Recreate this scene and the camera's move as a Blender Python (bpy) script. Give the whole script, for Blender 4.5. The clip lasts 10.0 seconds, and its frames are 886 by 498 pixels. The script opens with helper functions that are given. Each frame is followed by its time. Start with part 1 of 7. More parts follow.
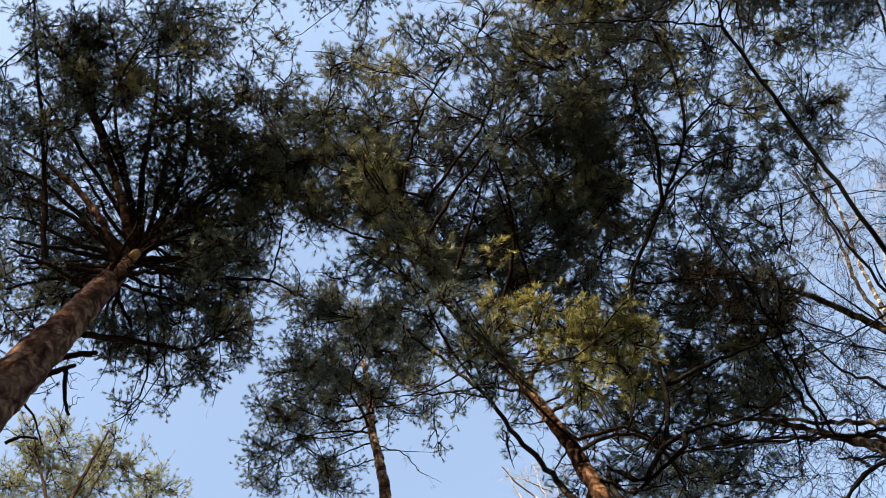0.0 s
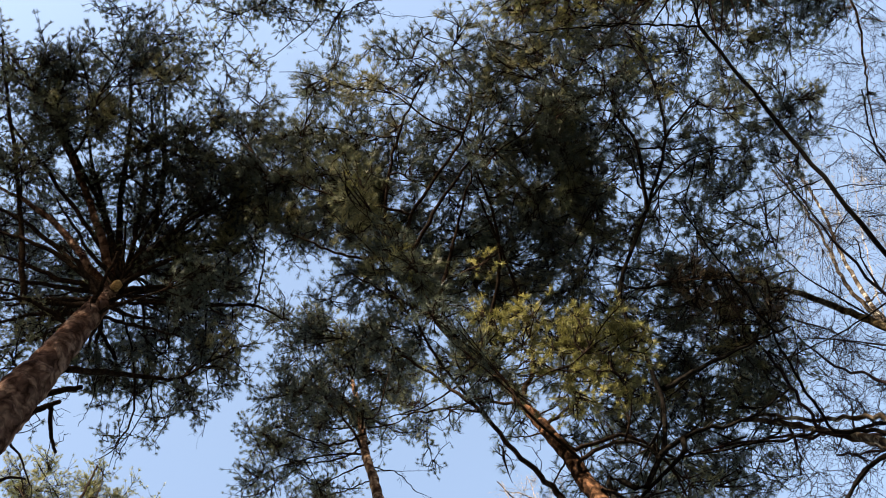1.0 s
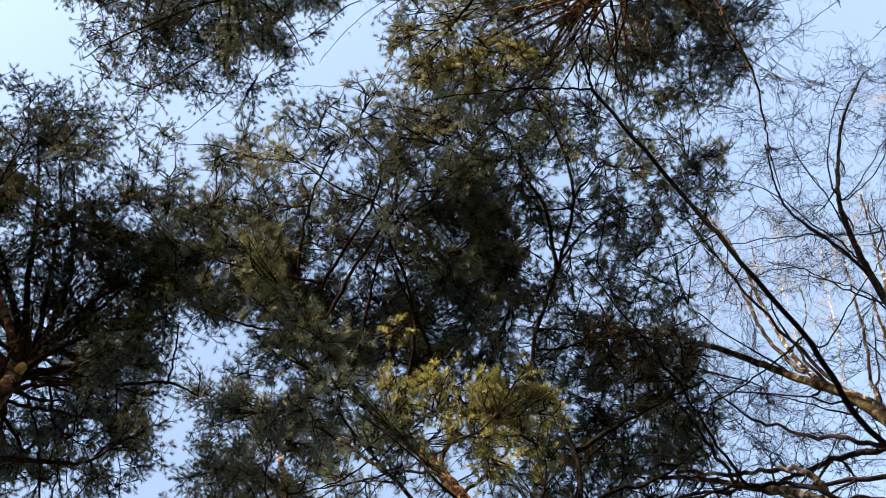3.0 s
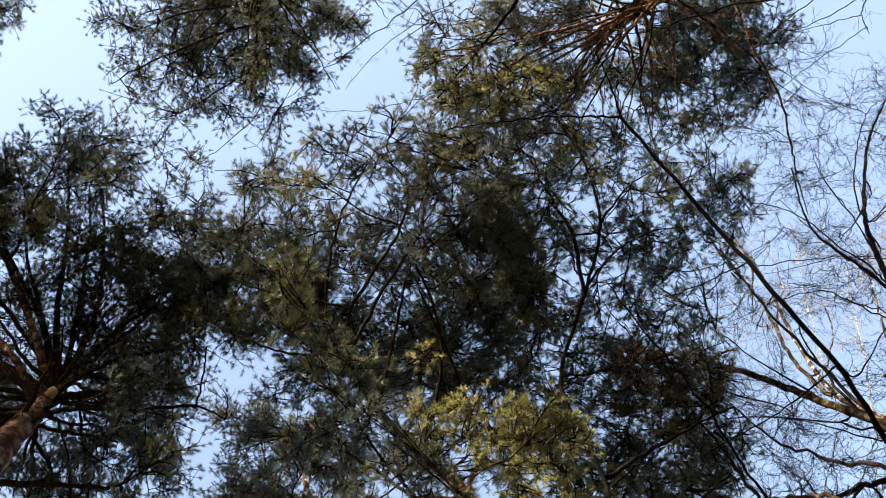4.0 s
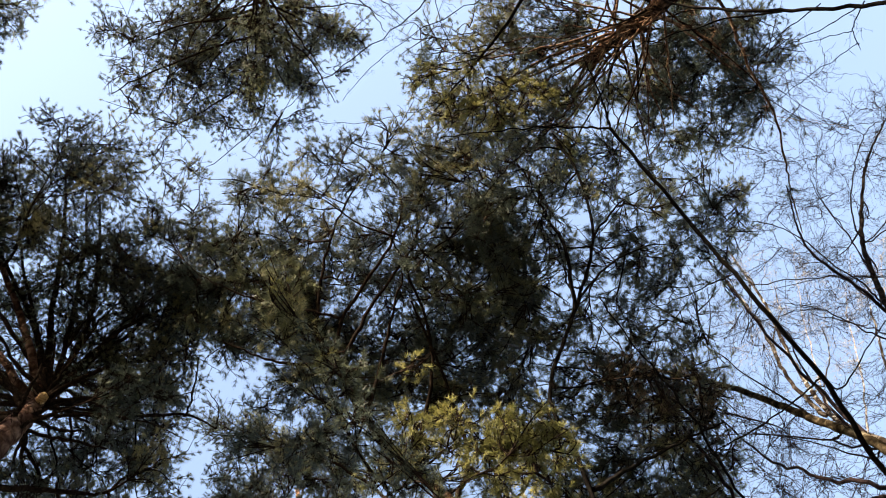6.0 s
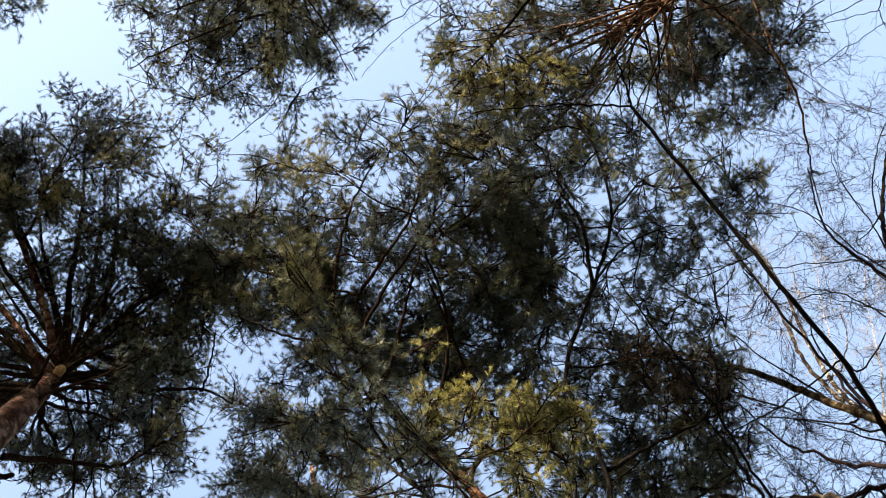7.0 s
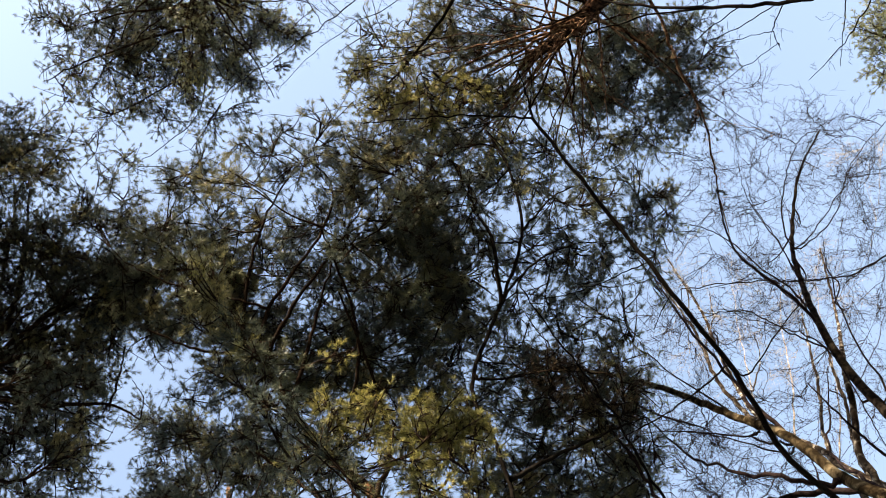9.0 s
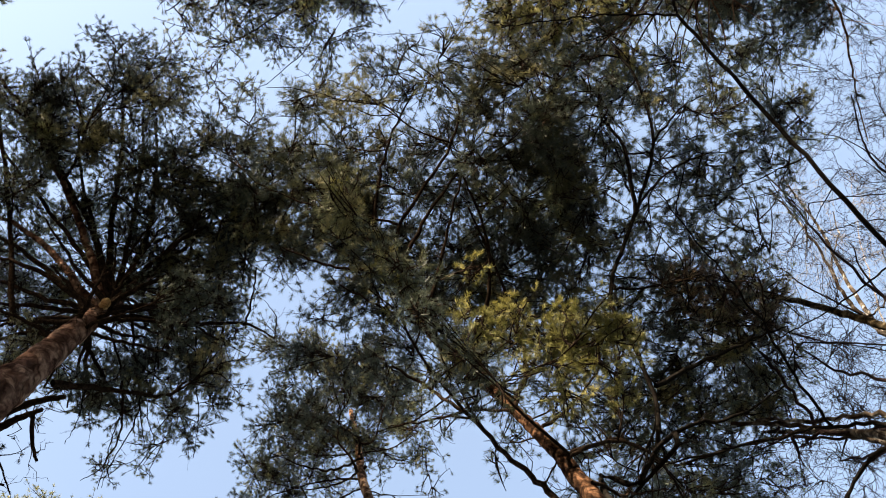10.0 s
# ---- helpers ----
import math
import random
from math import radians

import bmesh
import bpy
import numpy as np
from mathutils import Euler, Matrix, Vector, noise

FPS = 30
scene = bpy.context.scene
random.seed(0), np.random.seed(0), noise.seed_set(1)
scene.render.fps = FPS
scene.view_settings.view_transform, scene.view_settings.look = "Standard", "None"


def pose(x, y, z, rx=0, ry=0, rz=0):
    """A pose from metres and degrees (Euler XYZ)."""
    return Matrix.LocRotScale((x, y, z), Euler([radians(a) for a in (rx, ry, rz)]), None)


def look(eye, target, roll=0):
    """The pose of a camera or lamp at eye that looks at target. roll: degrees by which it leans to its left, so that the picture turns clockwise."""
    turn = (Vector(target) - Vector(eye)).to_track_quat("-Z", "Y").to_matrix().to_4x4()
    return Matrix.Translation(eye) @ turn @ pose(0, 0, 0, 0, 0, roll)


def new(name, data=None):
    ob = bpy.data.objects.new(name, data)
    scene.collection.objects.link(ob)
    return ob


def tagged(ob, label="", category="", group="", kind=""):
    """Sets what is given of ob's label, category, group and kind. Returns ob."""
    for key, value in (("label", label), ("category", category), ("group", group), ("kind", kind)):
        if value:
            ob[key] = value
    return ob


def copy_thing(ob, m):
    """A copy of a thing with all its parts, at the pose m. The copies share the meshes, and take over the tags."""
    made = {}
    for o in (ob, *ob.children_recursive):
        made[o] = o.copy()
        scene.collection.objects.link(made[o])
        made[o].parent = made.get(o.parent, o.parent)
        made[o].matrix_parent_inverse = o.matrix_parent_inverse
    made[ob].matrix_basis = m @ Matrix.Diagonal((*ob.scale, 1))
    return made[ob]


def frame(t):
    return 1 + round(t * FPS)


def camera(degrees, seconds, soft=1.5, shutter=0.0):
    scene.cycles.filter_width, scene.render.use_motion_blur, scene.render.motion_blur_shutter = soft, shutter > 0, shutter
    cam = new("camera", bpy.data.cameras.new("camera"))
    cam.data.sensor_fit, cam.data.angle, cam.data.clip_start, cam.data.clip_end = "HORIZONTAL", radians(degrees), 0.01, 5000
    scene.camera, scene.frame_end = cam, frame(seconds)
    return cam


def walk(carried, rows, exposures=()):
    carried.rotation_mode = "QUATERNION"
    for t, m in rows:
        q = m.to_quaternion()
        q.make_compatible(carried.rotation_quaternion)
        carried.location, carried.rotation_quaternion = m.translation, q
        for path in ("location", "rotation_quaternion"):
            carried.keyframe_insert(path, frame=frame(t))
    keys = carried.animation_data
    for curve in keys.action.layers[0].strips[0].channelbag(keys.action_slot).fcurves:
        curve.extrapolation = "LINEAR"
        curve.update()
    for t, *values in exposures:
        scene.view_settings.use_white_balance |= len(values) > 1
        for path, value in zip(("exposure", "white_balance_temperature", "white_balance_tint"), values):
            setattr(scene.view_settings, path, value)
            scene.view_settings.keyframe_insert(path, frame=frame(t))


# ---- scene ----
cam = camera(47.07, 10.0, soft=1.0)
PATH = [
    (0, pose(-0.153, 0.088, 1.518, 169.488, 6.423, -4.592)),
    (0.2, pose(-0.132, 0.056, 1.562, 169.281, 7.346, -4.372)),
    (0.5, pose(-0.120, 0.091, 1.569, 169.850, 8.093, -1.644)),
    (1, pose(-0.177, 0.117, 1.598, 170.762, 7.973, -1.947)),
    (1.5, pose(-0.053, 0.154, 1.603, 172.881, 9.750, -1.366)),
    (2, pose(0.021, 0.134, 1.584, 173.629, 10.747, -0.443)),
    (2.5, pose(0.078, 0.102, 1.568, 173.962, 11.406, -0.594)),
    (2.7, pose(0.084, 0.104, 1.581, 174.268, 11.472, -0.477)),
    (3.8, pose(-0.001, 0.057, 1.618, 175.452, 10.539, 0.108)),
    (4, pose(0.004, 0.033, 1.593, 175.620, 10.303, -0.072)),
    (4.5, pose(-0.000, -0.000, 1.600, 176.124, 9.511, 0.000)),
    (5, pose(0.003, 0.001, 1.594, 176.859, 9.500, 0.164)),
    (5.5, pose(-0.004, 0.069, 1.574, 177.001, 9.990, -0.516)),
    (5.7, pose(0.037, 0.091, 1.568, 176.851, 9.952, -0.754)),
    (6.8, pose(0.167, 0.136, 1.559, 176.045, 9.451, -1.216)),
    (7, pose(0.098, 0.142, 1.584, 175.567, 8.978, -1.587)),
    (7.5, pose(-0.010, 0.101, 1.605, 176.153, 7.946, -1.192)),
    (8, pose(0.003, 0.153, 1.599, 177.470, 7.951, -1.567)),
    (8.2, pose(0.095, 0.154, 1.590, 177.296, 9.901, -2.145)),
    (8.5, pose(0.266, 0.220, 1.534, 177.408, 11.625, -2.392)),
    (9, pose(0.321, 0.271, 1.506, 177.220, 12.267, -2.304)),
    (9.5, pose(0.212, 0.304, 1.542, 176.246, 9.944, -1.888)),
    (9.8, pose(0.043, 0.431, 1.568, 175.066, 8.913, -1.828)),
    (10, pose(-0.008, 0.490, 1.589, 174.183, 7.562, -0.668)),
]
walk(cam, PATH, exposures=[(0, 2.12, 8350, 12), (2.5, 2.28, 8400, 12.5), (4.5, 2.39, 8400, 12.5), (7.5, 2.41, 8500, 13.5), (9, 2.33, 8800, 13), (10, 2.28, 8850, 13)])

# ---- daylight ----
SUN_FROM = Vector((-0.55, -0.83, 0.0)).normalized()
SUN_HEIGHT = radians(25)
world = bpy.data.worlds.new("sky")
scene.world = world
world.use_nodes = True
wn = world.node_tree.nodes
sky = wn.new("ShaderNodeTexSky")
sky.sky_type = "NISHITA"
sky.sun_disc = False
sky.sun_elevation = SUN_HEIGHT
sky.sun_rotation = math.atan2(SUN_FROM.x, SUN_FROM.y)
sky.air_density, sky.dust_density, sky.ozone_density = 1.0, 0.9, 1.5
back = wn["Background"]
world.node_tree.links.new(sky.outputs[0], back.inputs[0])
back.inputs[1].default_value = 0.15
sun_data = bpy.data.lights.new("sun", "SUN")
sun_data.energy, sun_data.angle, sun_data.color = 4.8, radians(0.55), (1.0, 0.93, 0.82)
sun = new("sun", sun_data)
way = Vector((SUN_FROM.x * math.cos(SUN_HEIGHT), SUN_FROM.y * math.cos(SUN_HEIGHT), math.sin(SUN_HEIGHT)))
sun.matrix_world = look(way * 60, (0, 0, 0))


# ---- materials ----
def material(name):
    m = bpy.data.materials.new(name)
    m.use_nodes = True
    n, l = m.node_tree.nodes, m.node_tree.links
    return m, n, l, n["Principled BSDF"]


def ramp(n, stops):
    r = n.new("ShaderNodeValToRGB")
    while len(r.color_ramp.elements) < len(stops):
        r.color_ramp.elements.new(0.5)
    for e, (p, c) in zip(r.color_ramp.elements, stops):
        e.position, e.color = p, (*c, 1)
    return r


def needles_material(name, dark, mid, light, through_share=0.22):
    """Pine needles: colour differs from needle to needle and from spray to spray; some light passes through."""
    m, n, l, b = material(name)
    geo = n.new("ShaderNodeNewGeometry")
    co = n.new("ShaderNodeTexCoord")
    patch = n.new("ShaderNodeTexNoise")
    patch.inputs["Scale"].default_value = 2.2
    patch.inputs["Detail"].default_value = 2
    l.new(co.outputs["Object"], patch.inputs["Vector"])
    mix = n.new("ShaderNodeMath")
    mix.operation = "MULTIPLY_ADD"
    l.new(geo.outputs["Random Per Island"], mix.inputs[0])
    mix.inputs[1].default_value = 0.55
    sub = n.new("ShaderNodeMath")
    sub.operation = "MULTIPLY_ADD"
    l.new(patch.outputs["Fac"], sub.inputs[0])
    sub.inputs[1].default_value, sub.inputs[2].default_value = 1.0, -0.27
    l.new(sub.outputs[0], mix.inputs[2])
    r = ramp(n, [(0.05, dark), (0.5, mid), (0.95, light)])
    l.new(mix.outputs[0], r.inputs[0])
    l.new(r.outputs[0], b.inputs["Base Color"])
    b.inputs["Roughness"].default_value = 0.42
    b.inputs["Specular IOR Level"].default_value = 0.12
    t = n.new("ShaderNodeBsdfTranslucent")
    l.new(r.outputs[0], t.inputs["Color"])
    s = n.new("ShaderNodeMixShader")
    s.inputs[0].default_value = through_share
    l.new(b.outputs[0], s.inputs[1])
    l.new(t.outputs[0], s.inputs[2])
    l.new(s.outputs[0], n["Material Output"].inputs["Surface"])
    return m


def bark_material(name, stops, scale, stretch, depth, fine=60.0):
    """Plates or streaks of bark over a fine grain."""
    m, n, l, b = material(name)
    co = n.new("ShaderNodeTexCoord")
    mp = n.new("ShaderNodeMapping")
    mp.inputs["Scale"].default_value = (1, 1, stretch)
    l.new(co.outputs["Object"], mp.inputs["Vector"])
    wob = n.new("ShaderNodeTexNoise")
    wob.inputs["Scale"].default_value = scale
    wob.inputs["Detail"].default_value = 5
    wob.inputs["Distortion"].default_value = 0.6
    l.new(mp.outputs[0], wob.inputs["Vector"])
    vor = n.new("ShaderNodeTexVoronoi")
    vor.feature = "DISTANCE_TO_EDGE"
    vor.inputs["Scale"].default_value = scale * 0.9
    bend = n.new("ShaderNodeVectorMath")
    bend.operation = "MULTIPLY_ADD"
    l.new(wob.outputs["Color"], bend.inputs[0])
    bend.inputs[1].default_value = (1.6 / scale,) * 3
    l.new(mp.outputs[0], bend.inputs[2])
    l.new(bend.outputs[0], vor.inputs["Vector"])
    r = ramp(n, stops)
    l.new(wob.outputs["Fac"], r.inputs[0])
    crack = ramp(n, [(0.0, (0.1, 0.085, 0.08)), (0.06, (0.45, 0.43, 0.42)), (0.18, (1, 1, 1))])
    l.new(vor.outputs["Distance"], crack.inputs[0])
    mul = n.new("ShaderNodeMix")
    mul.data_type, mul.blend_type = "RGBA", "MULTIPLY"
    mul.inputs[0].default_value = 0.6
    l.new(r.outputs[0], mul.inputs[6])
    l.new(crack.outputs[0], mul.inputs[7])
    l.new(mul.outputs[2], b.inputs["Base Color"])
    grain = n.new("ShaderNodeTexNoise")
    grain.inputs["Scale"].default_value = fine
    l.new(mp.outputs[0], grain.inputs["Vector"])
    add = n.new("ShaderNodeMath")
    add.operation = "MULTIPLY_ADD"
    l.new(grain.outputs["Fac"], add.inputs[0])
    add.inputs[1].default_value = 0.3
    l.new(vor.outputs["Distance"], add.inputs[2])
    bump = n.new("ShaderNodeBump")
    bump.inputs["Strength"].default_value = 0.8
    bump.inputs["Distance"].default_value = depth
    l.new(add.outputs[0], bump.inputs["Height"])
    l.new(bump.outputs[0], b.inputs["Normal"])
    b.inputs["Roughness"].default_value = 0.95
    b.inputs["Specular IOR Level"].default_value = 0.0
    return m


NEEDLES = needles_material("pine_needles", (0.03, 0.037, 0.03), (0.066, 0.08, 0.049), (0.185, 0.188, 0.092))
# Darker copy of the needles: shade put into the colour for contrast.
NEEDLES_BLUE = needles_material("shade_toned_blue_green_pine_needles", (0.018, 0.027, 0.026), (0.043, 0.06, 0.049), (0.13, 0.15, 0.11))
# Lighter olive copy, with sunlight put into the needle colour.
NEEDLES_OLIVE = needles_material("sun_toned_olive_pine_needles", (0.042, 0.047, 0.027), (0.115, 0.118, 0.057), (0.3, 0.275, 0.14))
# Warm copy of the needles, sunlight painted into its colour.
NEEDLES_WARM = needles_material("sun_toned_warm_pine_needles", (0.046, 0.052, 0.02), (0.15, 0.152, 0.05), (0.42, 0.375, 0.14))
# Pale copy for two far crowns, coloured as if the sun were on them.
NEEDLES_PALE = needles_material("sun_toned_pale_pine_needles", (0.07, 0.085, 0.035), (0.17, 0.18, 0.075), (0.33, 0.31, 0.16))
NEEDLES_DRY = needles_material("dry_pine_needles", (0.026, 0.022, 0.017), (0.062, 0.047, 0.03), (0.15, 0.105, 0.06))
BARK_BROWN = bark_material("scaly_pine_bark", [(0.36, (0.03, 0.017, 0.014)), (0.48, (0.078, 0.044, 0.035)), (0.62, (0.17, 0.112, 0.09))], 12, 0.5, 0.03)
BARK_ORANGE = bark_material("flaky_orange_bark", [(0.4, (0.01, 0.006, 0.005)), (0.52, (0.032, 0.018, 0.012)), (0.64, (0.108, 0.058, 0.037))], 20, 0.55, 0.02)
# Orange upper bark, lightened in colour to pass for sunlit.
BARK_PALE = bark_material("sun_toned_upper_bark", [(0.38, (0.045, 0.024, 0.016)), (0.5, (0.15, 0.085, 0.055)), (0.62, (0.34, 0.23, 0.165))], 18, 0.5, 0.008)
# Lightened bark that puts sun on inner branches by colour.
BARK_TAN = bark_material("sun_toned_tan_branch_bark", [(0.36, (0.042, 0.022, 0.016)), (0.5, (0.11, 0.066, 0.046)), (0.64, (0.24, 0.165, 0.115))], 22, 0.5, 0.006)
BARK_TWIG = bark_material("grey_brown_twig_bark", [(0.3, (0.011, 0.008, 0.007)), (0.55, (0.022, 0.016, 0.013)), (0.75, (0.045, 0.032, 0.025))], 30, 0.6, 0.004)
# Colour pulled near black so that limbs and stems look backlit.
BARK_DARK = bark_material("backlit_dark_bark", [(0.3, (0.007, 0.006, 0.006)), (0.6, (0.012, 0.011, 0.01)), (0.8, (0.022, 0.02, 0.019))], 25, 0.3, 0.003)
# Birch bark with its backlit look put into a near-black colour.
BARK_GREY = bark_material("backlit_grey_birch_bark", [(0.36, (0.006, 0.005, 0.005)), (0.5, (0.012, 0.01, 0.009)), (0.68, (0.036, 0.03, 0.026))], 14, 1.2, 0.005)
BARK_BIRCH = bark_material("birch_bark", [(0.46, (0.028, 0.021, 0.017)), (0.57, (0.085, 0.072, 0.062)), (0.68, (0.35, 0.33, 0.3))], 9, 1.1, 0.006)
BARK_BROWN_BIRCH = bark_material("brown_birch_bark", [(0.42, (0.016, 0.012, 0.008)), (0.55, (0.055, 0.043, 0.028)), (0.7, (0.19, 0.16, 0.115))], 10, 1.0, 0.006)
BIRCH_TWIG = bark_material("birch_twig_bark", [(0.3, (0.013, 0.009, 0.01)), (0.6, (0.024, 0.018, 0.019)), (0.8, (0.042, 0.034, 0.034))], 30, 0.6, 0.003)
# Lightened twig bark: sunshine on far twigs put into the colour.
PALE_TWIG = bark_material("sun_toned_birch_twig_bark", [(0.35, (0.1, 0.088, 0.082)), (0.5, (0.21, 0.19, 0.18)), (0.65, (0.38, 0.355, 0.335))], 30, 0.6, 0.003)
CUT_WOOD = bark_material("cut_wood", [(0.3, (0.4, 0.25, 0.12)), (0.7, (0.62, 0.43, 0.24))], 40, 1, 0.002)


# ---- building helpers ----
class Shape:
    """Collects rings, quads and triangles and turns them into one mesh."""

    def __init__(self):
        self.v, self.f, self.size, self.count = [], [], [], 0

    def add(self, verts, faces):
        faces = np.asarray(faces, dtype=np.int32)
        self.v.append(np.asarray(verts, dtype=np.float32))
        self.f.append((faces + self.count).ravel())
        self.size.append(np.full(len(faces), faces.shape[1], dtype=np.int32))
        self.count += len(verts)

    def tube(self, pts, radii, sides, rough=0.0, rng=None):
        pts = np.asarray(pts, dtype=float)
        k = len(pts)
        tan = np.gradient(pts, axis=0)
        tan /= np.linalg.norm(tan, axis=1)[:, None] + 1e-9
        ref = np.array((1.0, 0, 0)) if abs(tan[0][0]) < 0.8 else np.array((0, 1.0, 0))
        a = ref - tan * (tan @ ref)[:, None]
        a /= np.linalg.norm(a, axis=1)[:, None] + 1e-9
        b = np.cross(tan, a)
        ang = np.arange(sides) * (2 * np.pi / sides)
        rad = np.asarray(radii, dtype=float)[:, None] * np.ones((1, sides))
        if rough:
            rad = rad * (1 + rng.uniform(-rough, rough, rad.shape))
        v = pts[:, None] + rad[..., None] * (np.cos(ang)[None, :, None] * a[:, None] + np.sin(ang)[None, :, None] * b[:, None])
        i = np.arange(k - 1)[:, None] * sides
        j = np.arange(sides)[None]
        jn = (j + 1) % sides
        self.add(v.reshape(-1, 3), np.stack([i + j, i + jn, i + sides + jn, i + sides + j], -1).reshape(-1, 4))
        if sides < 4:
            return
        tip = np.concatenate([v[-1], pts[-1:] + tan[-1:] * radii[-1] * 0.6])
        self.add(tip, np.stack([np.arange(sides), (np.arange(sides) + 1) % sides, np.full(sides, sides)], -1))

    def mesh(self, name, mat, smooth=True):
        me = bpy.data.meshes.new(name)
        v, f, size = np.concatenate(self.v), np.concatenate(self.f), np.concatenate(self.size)
        me.vertices.add(len(v))
        me.vertices.foreach_set("co", v.ravel())
        me.loops.add(len(f))
        me.loops.foreach_set("vertex_index", f)
        me.polygons.add(len(size))
        me.polygons.foreach_set("loop_start", np.concatenate([[0], np.cumsum(size)[:-1]]).astype(np.int32))
        me.polygons.foreach_set("loop_total", size)
        me.polygons.foreach_set("use_smooth", np.full(len(size), smooth))
        me.update(calc_edges=True)
        me.materials.append(mat)
        return me


def part(name, shape, mat, parent, label="", kind="", smooth=True):
    ob = new(name, shape.mesh(name, mat, smooth))
    ob.parent = parent
    return tagged(ob, label, kind=kind)


def curve(pts, steps):
    """A smooth line through the given points."""
    p = np.asarray(pts, dtype=float)
    if len(p) == 2:
        return p[0] + (p[1] - p[0]) * np.linspace(0, 1, steps)[:, None]
    q = np.concatenate([[2 * p[0] - p[1]], p, [2 * p[-1] - p[-2]]])
    u = np.linspace(0, len(p) - 1, steps)
    i = np.minimum(u.astype(int), len(p) - 2)
    t = (u - i)[:, None]
    a, b, c, d = q[i], q[i + 1], q[i + 2], q[i + 3]
    return 0.5 * (2 * b + (c - a) * t + (2 * a - 5 * b + 4 * c - d) * t**2 + (3 * b - a - 3 * c + d) * t**3)


def unit(v):
    return v / (np.linalg.norm(v, axis=-1, keepdims=True) + 1e-9)


class Tree:
    """One tree: its root, the points from which limbs may spring, and its own random numbers."""

    def __init__(self, name, trunk, r0, r1, bark, twig, label, category, seed, group):
        self.rng = np.random.default_rng(seed)
        self.base = np.array((trunk[0][0], trunk[0][1], 0.0))
        self.root = new(name)
        self.root.location = self.base
        tagged(self.root, label, category, group)
        self.bark, self.twig = bark, twig
        height = trunk[-1][2]
        line = curve(trunk, 200)
        run = np.concatenate([[0], np.cumsum(np.linalg.norm(np.diff(line, axis=0), axis=1))])
        even = np.linspace(0, run[-1], max(24, int(height * (11 if seed < 60 else 2))))
        line = np.stack([np.interp(even, run, line[:, q]) for q in range(3)], 1)
        s = np.concatenate([[0], np.cumsum(np.linalg.norm(np.diff(line, axis=0), axis=1))])
        s /= s[-1]
        line[1:-1] += self.rng.normal(0, 0.004, line[1:-1].shape)
        radii = r0 + (r1 - r0) * s**1.1
        radii[:3] *= (1.5, 1.25, 1.1)
        sh = Shape()
        sh.tube(line - self.base, radii, 22 if r0 > 0.07 and seed < 60 else 9, 0.065, self.rng)
        self.trunk = part("trunk", sh, bark, self.root)
        keep = line[:, 2] > 0.45 * height
        self.nodes, self.node_r = line[keep], radii[keep]
        self.holder = [self.trunk] * int(keep.sum())

    def remember(self, line, radii, ob):
        self.nodes = np.concatenate([self.nodes, line])
        self.node_r = np.concatenate([self.node_r, radii])
        self.holder += [ob] * len(line)


def pine(trunk, r0, r1, label, seed, bark=None, needle=0.07, stub=False, add_on=None, twig_bark=None, fill=1.15):
    t = Tree("pine_tree", trunk, r0, r1, bark or BARK_BROWN, twig_bark or BARK_TWIG, label, "pine", seed, "pines overhead")
    t.leafy, t.needles, t.add_on, t.needle, t.fill = True, NEEDLES, add_on or NEEDLES_WARM, needle, fill
    if stub:
        sawn_knot(t, 10.02)
    return t


def birch(trunk, r0, r1, label, seed, bark=None, twigs=None):
    white = bark in (None, BARK_GREY, BARK_BROWN_BIRCH)
    name = "birch_tree" if white else "bare_tree"
    t = Tree(name, trunk, r0, r1, bark or BARK_BIRCH, (twigs or BIRCH_TWIG) if white else bark, label, "birch" if white else "bare tree", seed,
             "birches" if white else "bare trees")
    t.leafy = False
    return t


def sawn_knot(t, z):
    """The pale round face of a broken-off branch on the trunk."""
    i = int(np.argmin(np.abs(t.nodes[:, 2] - z)))
    side = unit(np.array((0.42, -0.5, -0.75)))
    p = t.nodes[i] - t.base
    stub, face = Shape(), Shape()
    stub.tube([p, p + side * 0.17, p + side * 0.22], [0.055, 0.042, 0.038], 10, 0.1, t.rng)
    ob = part("branch_stub", stub, t.bark, t.root, "short broken branch stub")
    face.tube([p + side * 0.2, p + side * 0.265, p + side * 0.27], [0.041, 0.037, 0.022], 12, 0.14, t.rng)
    part("branch_knot", face, CUT_WOOD, ob, "pale broken wood")


